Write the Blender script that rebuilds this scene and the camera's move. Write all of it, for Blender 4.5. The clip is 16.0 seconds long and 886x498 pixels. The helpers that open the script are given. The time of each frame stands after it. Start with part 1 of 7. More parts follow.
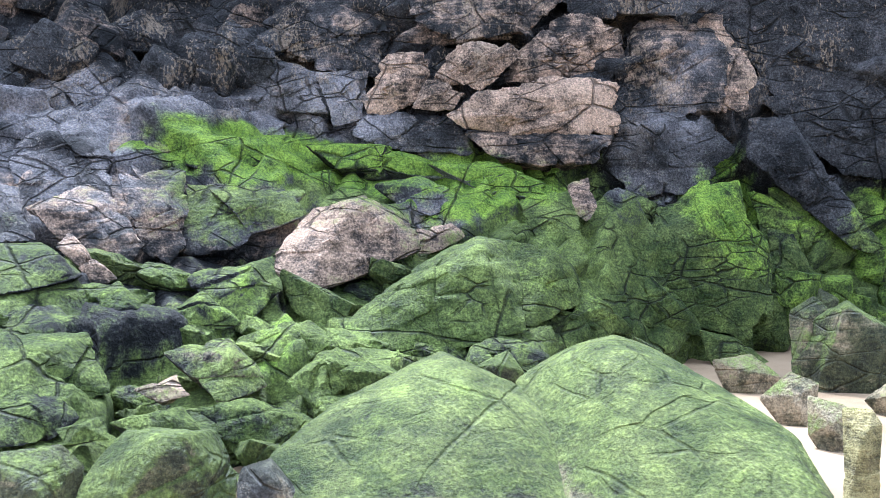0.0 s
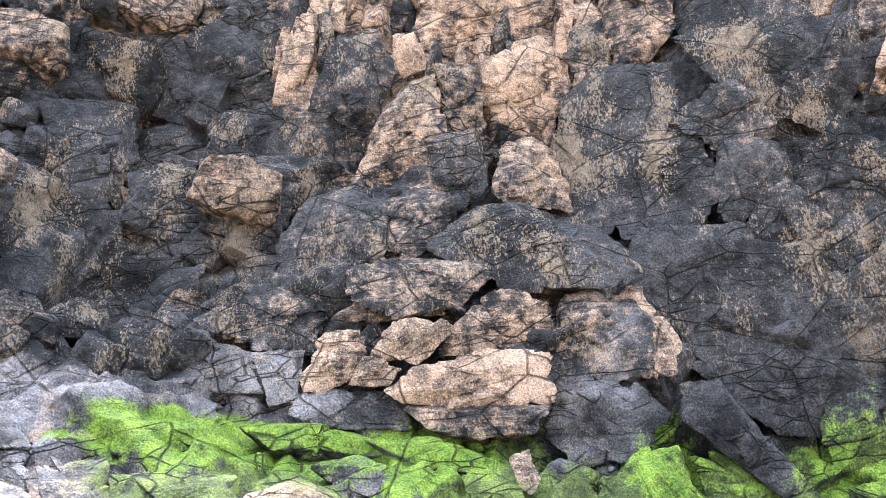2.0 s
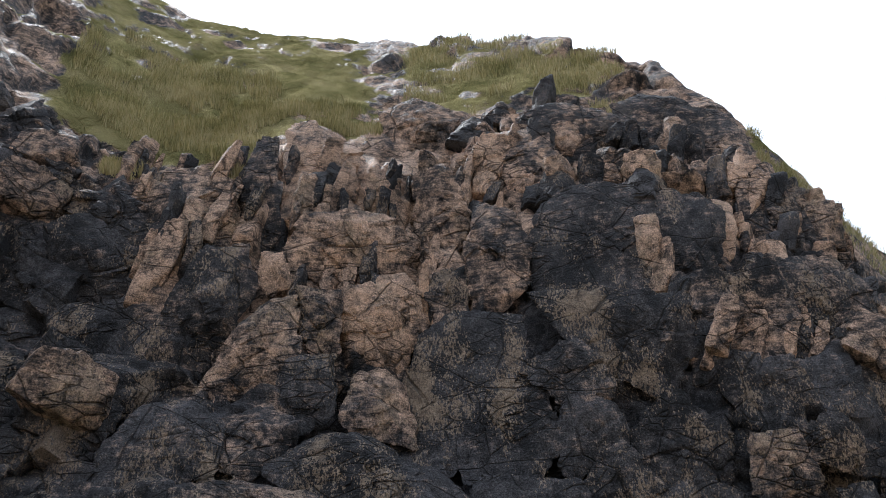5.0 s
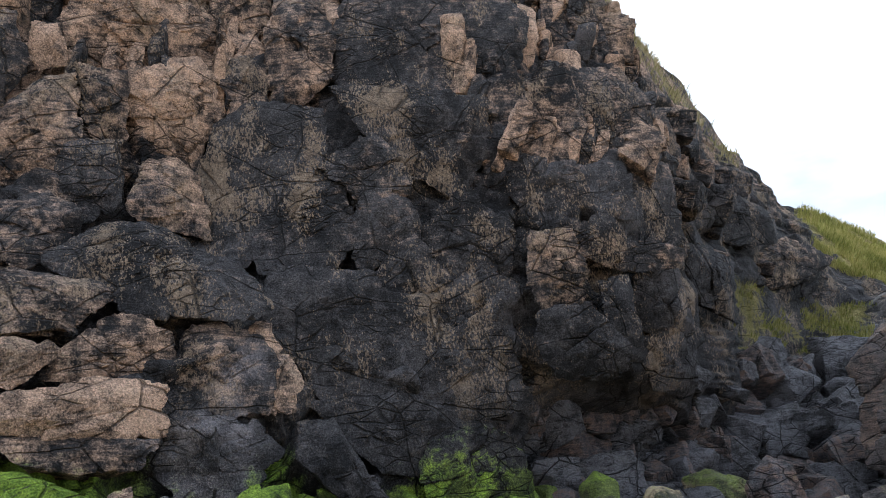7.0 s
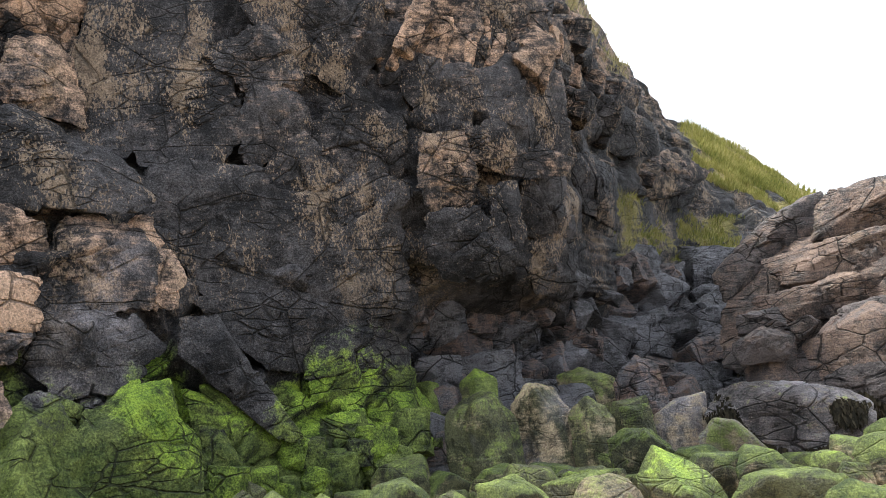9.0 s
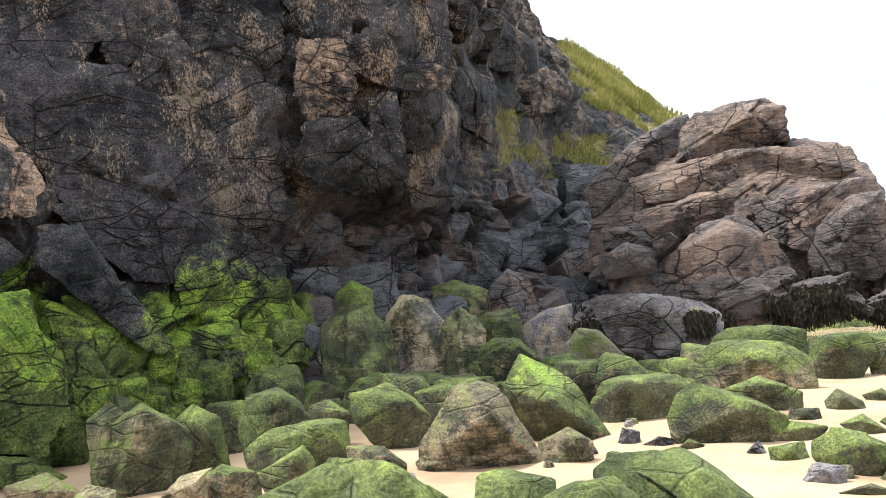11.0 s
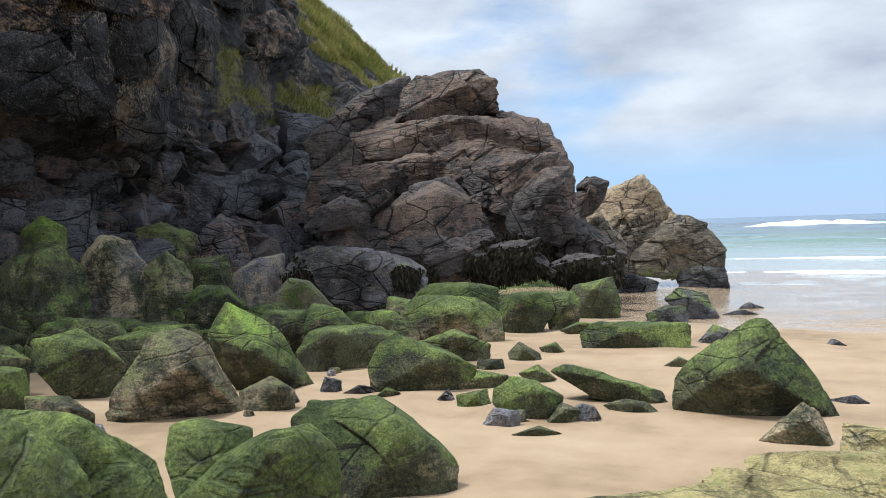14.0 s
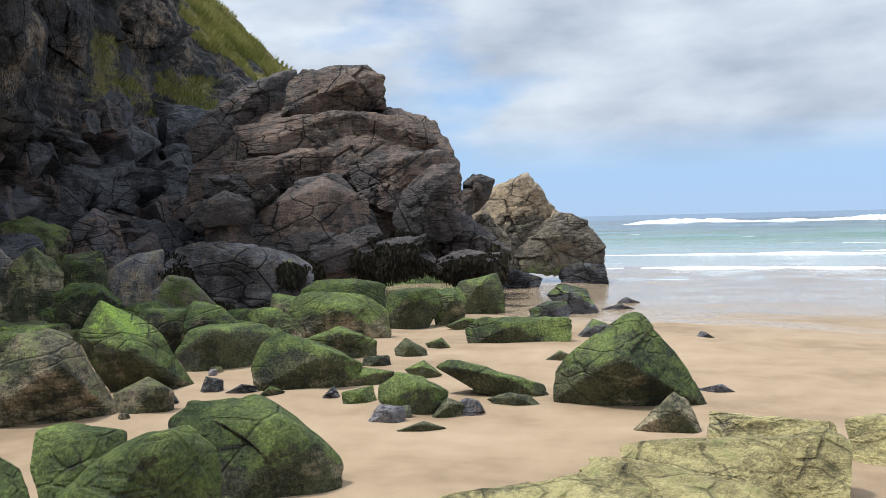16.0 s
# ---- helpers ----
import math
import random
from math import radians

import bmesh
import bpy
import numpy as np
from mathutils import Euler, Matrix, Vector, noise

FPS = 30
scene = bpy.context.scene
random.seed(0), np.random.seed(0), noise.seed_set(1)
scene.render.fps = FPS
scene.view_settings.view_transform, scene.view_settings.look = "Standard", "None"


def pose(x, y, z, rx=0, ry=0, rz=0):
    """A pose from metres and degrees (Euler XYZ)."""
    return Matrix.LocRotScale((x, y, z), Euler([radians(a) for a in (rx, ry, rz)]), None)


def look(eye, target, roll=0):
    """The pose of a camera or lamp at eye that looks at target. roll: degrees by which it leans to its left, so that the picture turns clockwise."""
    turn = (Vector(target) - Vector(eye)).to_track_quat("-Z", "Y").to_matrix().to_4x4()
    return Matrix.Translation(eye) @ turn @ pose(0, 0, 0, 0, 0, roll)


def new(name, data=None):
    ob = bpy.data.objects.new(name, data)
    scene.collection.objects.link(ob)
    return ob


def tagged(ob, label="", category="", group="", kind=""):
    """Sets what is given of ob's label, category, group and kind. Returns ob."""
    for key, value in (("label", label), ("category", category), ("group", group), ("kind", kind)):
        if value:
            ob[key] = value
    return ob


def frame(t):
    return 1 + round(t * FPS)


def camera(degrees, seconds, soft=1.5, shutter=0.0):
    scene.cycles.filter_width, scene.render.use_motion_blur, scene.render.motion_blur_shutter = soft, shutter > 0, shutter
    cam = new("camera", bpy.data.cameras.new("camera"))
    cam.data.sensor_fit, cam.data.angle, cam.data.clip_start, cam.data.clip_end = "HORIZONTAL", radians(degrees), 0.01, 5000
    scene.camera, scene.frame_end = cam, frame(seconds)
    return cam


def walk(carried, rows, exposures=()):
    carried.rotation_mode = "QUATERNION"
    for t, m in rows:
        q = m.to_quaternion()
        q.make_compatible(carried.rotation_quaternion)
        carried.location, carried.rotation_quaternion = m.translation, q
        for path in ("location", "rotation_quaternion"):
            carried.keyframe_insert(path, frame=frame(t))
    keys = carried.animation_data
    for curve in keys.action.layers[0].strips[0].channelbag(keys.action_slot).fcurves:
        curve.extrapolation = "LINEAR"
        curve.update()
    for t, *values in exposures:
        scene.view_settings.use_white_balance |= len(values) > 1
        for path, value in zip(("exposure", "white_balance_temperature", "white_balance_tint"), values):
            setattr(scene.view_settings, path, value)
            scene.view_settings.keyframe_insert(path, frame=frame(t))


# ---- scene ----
cam = camera(56.27, 16.0, soft=0.8)
EYE = 1.6
# t, tilt, lean, turn of a camera that swings round where it stands
ROWS = [
    (0, 88.54, 1.80, -0.06),
    (0.5, 91.94, 1.68, -1.15),
    (1, 96.12, 2.46, -2.89),
    (1.5, 101.21, 3.85, -3.69),
    (2, 107.14, 4.43, -3.98),
    (2.5, 112.17, 4.51, -4.97),
    (3, 115.66, 4.11, -7.09),
    (3.2, 116.78, 3.75, -8.09),
    (3.6, 119.23, 3.12, -9.76),
    (4, 121.29, 2.43, -11.26),
    (4.4, 122.58, 1.93, -12.84),
    (4.8, 122.73, 1.84, -14.75),
    (5.3, 120.74, 2.69, -18.00),
    (5.5, 119.41, 3.40, -19.53),
    (6, 115.88, 4.66, -23.45),
    (6.5, 111.76, 5.32, -26.51),
    (7, 107.35, 5.36, -29.38),
    (7.5, 104.46, 5.47, -31.94),
    (8, 102.89, 5.62, -33.85),
    (8.2, 102.33, 5.48, -34.71),
    (8.7, 100.77, 5.33, -36.39),
    (9.2, 99.12, 5.13, -37.67),
    (9.7, 97.41, 4.96, -39.09),
    (10.3, 95.36, 4.89, -41.66),
    (10.5, 94.70, 4.80, -42.70),
    (11, 93.00, 5.09, -45.65),
    (11.5, 91.45, 4.69, -48.52),
    (12, 90.78, 3.19, -52.07),
    (12.5, 90.19, 2.04, -56.24),
    (13, 89.37, 1.48, -59.54),
    (13.5, 88.93, 1.59, -62.43),
    (14, 88.41, 1.71, -65.06),
    (14.5, 87.98, 1.72, -67.11),
    (15, 87.94, 1.64, -69.02),
    (15.5, 88.02, 1.48, -71.06),
    (16, 87.96, 1.36, -72.79),
]
EXPOSURES = [(0.0, 2.25, 5250, 10), (1.0, 2.75, 5500, 10)
, (2.0, 3.1, 5800, 10), (3.2, 2.85, 5700, 10), (5.3, 0.95, 5850, 10), (6.5, 1.1, 5850, 10), (7.2, 1.6, 6000, 10), (8.2, 1.85, 6300, 10),
             (10.3, 2.05, 6500, 10), (11.5, 1.9, 6500, 10), (12.2, 1.5, 6400, 10), (12.8, 1.02, 6200, 9), (14.0, 0.94, 6000, 7), (16.0, 0.82, 6000, 7)
]
ARM = 0.13
walk(cam, [(t, pose(-ARM * math.sin(radians(rz)), ARM * math.cos(radians(rz)), EYE, rx, ry, rz)) for t, rx, ry, rz in ROWS], EXPOSURES)

# ---- sky and sun ----
SUN_AZ, SUN_EL = -18.0, 64.0


def build_world():
    w = bpy.data.worlds.new("sky")
    scene.world = w
    w.use_nodes = True
    nt = w.node_tree
    nt.nodes.clear()
    N = nt.nodes.new
    L = nt.links.new
    out, bg = N("ShaderNodeOutputWorld"), N("ShaderNodeBackground")
    sky = N("ShaderNodeTexSky")
    sky.sky_type = "NISHITA"
    sky.sun_disc = False
    sky.sun_elevation, sky.sun_rotation = radians(SUN_EL), radians(SUN_AZ)
    sky.air_density, sky.dust_density, sky.ozone_density = 0.9, 0.1, 2.5
    tc, sep = N("ShaderNodeTexCoord"), N("ShaderNodeSeparateXYZ")
    L(tc.outputs["Generated"], sep.inputs[0])
    # clouds
    mp = N("ShaderNodeMapping")
    mp.inputs["Location"].default_value = (0.9, 0.35, 0.62)
    mp.inputs["Scale"].default_value = (1.0, 1.0, 2.7)
    L(tc.outputs["Generated"], mp.inputs[0])
    n1 = N("ShaderNodeTexNoise")
    n1.inputs["Scale"].default_value, n1.inputs["Detail"].default_value, n1.inputs["Roughness"].default_value = 2.3, 9.0, 0.52
    L(mp.outputs[0], n1.inputs["Vector"])
    rmp = N("ShaderNodeValToRGB")
    rmp.color_ramp.elements[0].position, rmp.color_ramp.elements[1].position = 0.41, 0.53
    up = N("ShaderNodeMapRange"); up.interpolation_type = "SMOOTHSTEP"
    up.inputs["From Min"].default_value, up.inputs["From Max"].default_value = 0.06, 0.26
    up.inputs["To Min"].default_value, up.inputs["To Max"].default_value = 0.0, 0.16
    L(sep.outputs["Z"], up.inputs["Value"])
    sm = N("ShaderNodeMath"); sm.operation = "ADD"
    L(n1.outputs["Fac"], sm.inputs[0]); L(up.outputs[0], sm.inputs[1])
    L(sm.outputs[0], rmp.inputs[0])
    n2 = N("ShaderNodeTexNoise")
    n2.inputs["Scale"].default_value, n2.inputs["Detail"].default_value = 5.5, 6.0
    L(mp.outputs[0], n2.inputs["Vector"])
    cc = N("ShaderNodeValToRGB")
    cc.color_ramp.elements[0].position, cc.color_ramp.elements[1].position = 0.30, 0.66
    cc.color_ramp.elements[0].color, cc.color_ramp.elements[1].color = (3.2, 3.5, 4.1, 1), (5.6, 5.8, 6.1, 1)
    L(n2.outputs["Fac"], cc.inputs[0])
    # the cloud sheet thins out low over the horizon
    lo = N("ShaderNodeMapRange")
    lo.inputs["From Min"].default_value, lo.inputs["From Max"].default_value = 0.05, 0.11
    L(sep.outputs["Z"], lo.inputs["Value"])
    fm = N("ShaderNodeMath"); fm.operation = "MULTIPLY"
    L(rmp.outputs[0], fm.inputs[0]); L(lo.outputs[0], fm.inputs[1])
    # pale blue haze low over the sea
    lz = N("ShaderNodeMapRange"); lz.interpolation_type = "SMOOTHSTEP"
    lz.inputs["From Min"].default_value, lz.inputs["From Max"].default_value = 0.0, 0.3
    lz.inputs["To Min"].default_value, lz.inputs["To Max"].default_value = 0.85, 0.0
    L(sep.outputs["Z"], lz.inputs["Value"])
    hz = N("ShaderNodeMix"); hz.data_type = "RGBA"
    hz.inputs["B"].default_value = (2.8, 4.0, 6.0, 1)
    L(lz.outputs[0], hz.inputs["Factor"]); L(sky.outputs[0], hz.inputs["A"])
    # thin cloud glows towards the sun
    dt = N("ShaderNodeVectorMath"); dt.operation = "DOT_PRODUCT"
    dt.inputs[1].default_value = (math.sin(radians(SUN_AZ)) * math.cos(radians(SUN_EL)), math.cos(radians(SUN_AZ)) * math.cos(radians(SUN_EL)), math.sin(radians(SUN_EL)))
    L(tc.outputs["Generated"], dt.inputs[0])
    gl = N("ShaderNodeMapRange"); gl.interpolation_type = "SMOOTHSTEP"
    gl.inputs["From Min"].default_value, gl.inputs["From Max"].default_value = 0.2, 1.0
    gl.inputs["To Min"].default_value, gl.inputs["To Max"].default_value = 1.0, 2.6
    L(dt.outputs["Value"], gl.inputs["Value"])
    gv = N("ShaderNodeVectorMath"); gv.operation = "SCALE"
    L(cc.outputs[0], gv.inputs[0]); L(gl.outputs[0], gv.inputs["Scale"])
    mix = N("ShaderNodeMix"); mix.data_type = "RGBA"
    L(fm.outputs[0], mix.inputs["Factor"]); L(hz.outputs["Result"], mix.inputs["A"]); L(gv.outputs[0], mix.inputs["B"])
    L(mix.outputs["Result"], bg.inputs["Color"])
    bg.inputs["Strength"].default_value = 0.08
    L(bg.outputs[0], out.inputs[0])


build_world()
sun = new("sun", bpy.data.lights.new("sun", "SUN"))
sun.data.energy, sun.data.angle, sun.data.color = 2.5, radians(7.0), (1.0, 0.95, 0.88)
sa, se = radians(SUN_AZ), radians(SUN_EL)
sun.matrix_world = look((0, 0, 0), (-math.sin(sa) * math.cos(se), -math.cos(sa) * math.cos(se), -math.sin(se)))


# ---- numbers and noise ----
def smooth(a, b, x):
    t = np.clip((np.asarray(x, float) - a) / (b - a), 0, 1)
    return t * t * (3 - 2 * t)


def hashed(ix, iy, iz, seed):
    h = (ix * 73856093) ^ (iy * 19349663) ^ (iz * 83492791) ^ (seed * 2654435761)
    h = (h ^ (h >> 13)) * 1274126177 & 0x7FFFFFFF
    h = (h ^ (h >> 15)) * 668265263 & 0x7FFFFFFF
    return h ^ (h >> 11)


def unit(h, k):
    """A number from 0 to 1 out of a hash."""
    g = (h * (2 * k + 1) + k * 40503) & 0x7FFFFFFF
    g = (g ^ (g >> 9)) * 374761393 & 0x7FFFFFFF
    return (g >> 7 & 0xFFFF) / 65535.0


def vnoise(P, seed=0):
    """Smooth noise from -1 to 1."""
    b = np.floor(P).astype(np.int64)
    f = P - b
    f = f * f * (3 - 2 * f)
    out = 0
    for dx in (0, 1):
        for dy in (0, 1):
            for dz in (0, 1):
                w = (f[:, 0] if dx else 1 - f[:, 0]) * (f[:, 1] if dy else 1 - f[:, 1]) * (f[:, 2] if dz else 1 - f[:, 2])
                out = out + w * unit(hashed(b[:, 0] + dx, b[:, 1] + dy, b[:, 2] + dz, seed), 3)
    return out * 2 - 1


def fbm(P, seed=0, octaves=4, gain=0.5):
    out, a = 0, 1.0
    for o in range(octaves):
        out = out + a * vnoise(P * 2 ** o, seed + o)
        a *= gain
    return out


def cells(P, seed):
    """Nearest and second nearest seed of a jittered grid: gap between them, the nearest's hash and the way from it."""
    b = np.floor(P).astype(np.int64)
    n = len(P)
    d1, d2 = np.full(n, 9.0), np.full(n, 9.0)
    hid, way = np.zeros(n, np.int64), np.zeros((n, 3))
    for dx in (-1, 0, 1):
        for dy in (-1, 0, 1):
            for dz in (-1, 0, 1):
                c = b + (dx, dy, dz)
                h = hashed(c[:, 0], c[:, 1], c[:, 2], seed)
                q = P - (c + np.stack([unit(h, 1), unit(h, 2), unit(h, 4)], 1))
                d = np.sqrt((q * q).sum(1))
                near = d < d1
                d2 = np.where(near, d1, np.minimum(d2, d))
                d1 = np.where(near, d, d1)
                hid = np.where(near, h, hid)
                way[near] = q[near]
    return d2 - d1, hid, way


def blocks(P, M, seed, step, tilt, crack, width):
    """Height of a broken face: each block proud or sunk and tilted, with open joints between."""
    gap, h, way = cells(P @ M.T, seed)
    t = np.stack([unit(h, 5), unit(h, 6), unit(h, 7)], 1) * 2 - 1
    return step * (unit(h, 8) * 2 - 1) + tilt * (t * way).sum(1) - crack * np.exp(-np.maximum(gap, 0) / width), gap


def joints(P, M, seed, step, tilt, crack, width):
    """The same for rock split along three sets of parallel joints."""
    Q = P @ M.T
    Q = Q + 0.22 * np.stack([vnoise(Q * 0.55, seed + s) for s in (1, 2, 3)], 1) + 0.02 * np.stack([vnoise(Q * 3.1, seed + s) for s in (4, 5, 6)], 1)
    z = np.zeros(len(Q), np.int64)
    i = np.floor(Q[:, 0]).astype(np.int64)
    q1 = Q[:, 1] + unit(hashed(i, z, z, seed), 1)
    j = np.floor(q1).astype(np.int64)
    q2 = Q[:, 2] + unit(hashed(i, j, z + 7, seed), 2)
    k = np.floor(q2).astype(np.int64)
    h = hashed(i, j, k, seed + 1)
    f = np.stack([Q[:, 0] - i, q1 - j, q2 - k], 1)
    gap = np.minimum(f, 1 - f).min(1)
    t = np.stack([unit(h, 5), unit(h, 6), unit(h, 7)], 1) * 2 - 1
    return step * (unit(h, 8) * 2 - 1) + tilt * (t * (f - 0.5)).sum(1) - crack * unit(h, 9) * np.exp(-gap / width), gap


def turned(sx, sy, sz, rx, ry, rz):
    R = np.array(Euler([radians(a) for a in (rx, ry, rz)]).to_matrix())
    return np.diag([1 / sx, 1 / sy, 1 / sz]) @ R.T


def polar(az, r):
    return math.sin(radians(az)) * r, math.cos(radians(az)) * r


def grid_faces(nu, nv):
    i = np.arange(nu - 1)[:, None] * nv + np.arange(nv - 1)[None, :]
    return np.stack([i, i + nv, i + nv + 1, i + 1], -1).reshape(-1, 4)


def mesh_from(name, verts, quads, mat, cover=None, flat=False, turf=None, sharp_edges=False):
    me = bpy.data.meshes.new(name)
    k = quads.shape[1]
    me.vertices.add(len(verts))
    me.vertices.foreach_set("co", np.asarray(verts, np.float32).ravel())
    me.loops.add(len(quads) * k)
    me.loops.foreach_set("vertex_index", quads.astype(np.int32).ravel())
    me.polygons.add(len(quads))
    me.polygons.foreach_set("loop_start", np.arange(0, len(quads) * k, k, dtype=np.int32))
    me.polygons.foreach_set("use_smooth", np.full(len(quads), not flat))
    me.update(calc_edges=True)
    me.validate()
    if sharp_edges:
        me.set_sharp_from_angle(angle=radians(38))
    if cover is not None:
        at = me.attributes.new("cover", "FLOAT_COLOR", "POINT")
        at.data.foreach_set("color", np.asarray(cover, np.float32).ravel())
    if turf is not None:
        me.attributes.new("turf", "FLOAT", "POINT").data.foreach_set("value", np.asarray(turf, np.float32))
    me.materials.append(mat)
    return me


# ---- materials ----
def ramp(nt, fac, stops):
    r = nt.nodes.new("ShaderNodeValToRGB")
    els = r.color_ramp.elements
    while len(els) < len(stops):
        els.new(0.5)
    for e, (p, c) in zip(els, stops):
        e.position, e.color = p, (*c, 1) if len(c) == 3 else c
    nt.links.new(fac, r.inputs[0])
    return r.outputs[0]


def noise_tex(nt, vec, scale, detail=6.0, rough=0.55, distort=0.0):
    n = nt.nodes.new("ShaderNodeTexNoise")
    n.inputs["Scale"].default_value, n.inputs["Detail"].default_value = scale, detail
    n.inputs["Roughness"].default_value, n.inputs["Distortion"].default_value = rough, distort
    nt.links.new(vec, n.inputs["Vector"])
    return n.outputs["Fac"]


def math_node(nt, op, a, b=None, clamp=False):
    m = nt.nodes.new("ShaderNodeMath")
    m.operation, m.use_clamp = op, clamp
    for i, v in enumerate((a, b)):
        if v is None:
            continue
        if isinstance(v, (int, float)):
            m.inputs[i].default_value = v
        else:
            nt.links.new(v, m.inputs[i])
    return m.outputs[0]


def mixed(nt, fac, a, b, blend="MIX"):
    m = nt.nodes.new("ShaderNodeMix")
    m.data_type, m.blend_type = "RGBA", blend
    for key, v in (("Factor", fac), ("A", a), ("B", b)):
        if isinstance(v, (int, float)):
            m.inputs[key].default_value = v
        elif isinstance(v, tuple):
            m.inputs[key].default_value = (*v, 1)
        else:
            nt.links.new(v, m.inputs[key])
    return m.outputs["Result"]


def ranged(nt, v, a, b, lo=0.0, hi=1.0):
    m = nt.nodes.new("ShaderNodeMapRange")
    m.interpolation_type = "SMOOTHSTEP"
    for k, x in (("From Min", a), ("From Max", b), ("To Min", lo), ("To Max", hi)):
        m.inputs[k].default_value = x
    nt.links.new(v, m.inputs["Value"])
    return m.outputs[0]


def material(name):
    m = bpy.data.materials.new(name)
    m.use_nodes = True
    nt = m.node_tree
    nt.nodes.clear()
    out, bs = nt.nodes.new("ShaderNodeOutputMaterial"), nt.nodes.new("ShaderNodeBsdfPrincipled")
    nt.links.new(bs.outputs[0], out.inputs[0])
    return m, nt, bs


def bump(nt, bs, height, strength, distance, under=None):
    b = nt.nodes.new("ShaderNodeBump")
    b.inputs["Strength"].default_value, b.inputs["Distance"].default_value = strength, distance
    nt.links.new(height, b.inputs["Height"])
    if under is not None:
        nt.links.new(under, b.inputs["Normal"])
    nt.links.new(b.outputs[0], bs.inputs["Normal"])
    return b.outputs[0]


def edge_lines(nt, pos, scale, rot, stretch, wobble):
    """Distance to the edges of uneven cells: where the rock has split."""
    n = nt.nodes.new("ShaderNodeTexNoise")
    n.inputs["Scale"].default_value, n.inputs["Detail"].default_value, n.inputs["Roughness"].default_value = 1.6, 6.0, 0.6
    nt.links.new(pos, n.inputs["Vector"])
    off = nt.nodes.new("ShaderNodeVectorMath")
    off.operation = "MULTIPLY_ADD"
    off.inputs[1].default_value = (wobble,) * 3
    nt.links.new(n.outputs["Color"], off.inputs[0])
    nt.links.new(pos, off.inputs[2])
    mp = nt.nodes.new("ShaderNodeMapping")
    mp.inputs["Rotation"].default_value, mp.inputs["Scale"].default_value = rot, stretch
    nt.links.new(off.outputs[0], mp.inputs[0])
    v = nt.nodes.new("ShaderNodeTexVoronoi")
    v.feature = "DISTANCE_TO_EDGE"
    v.inputs["Scale"].default_value = scale
    nt.links.new(mp.outputs[0], v.inputs["Vector"])
    return v.outputs["Distance"]


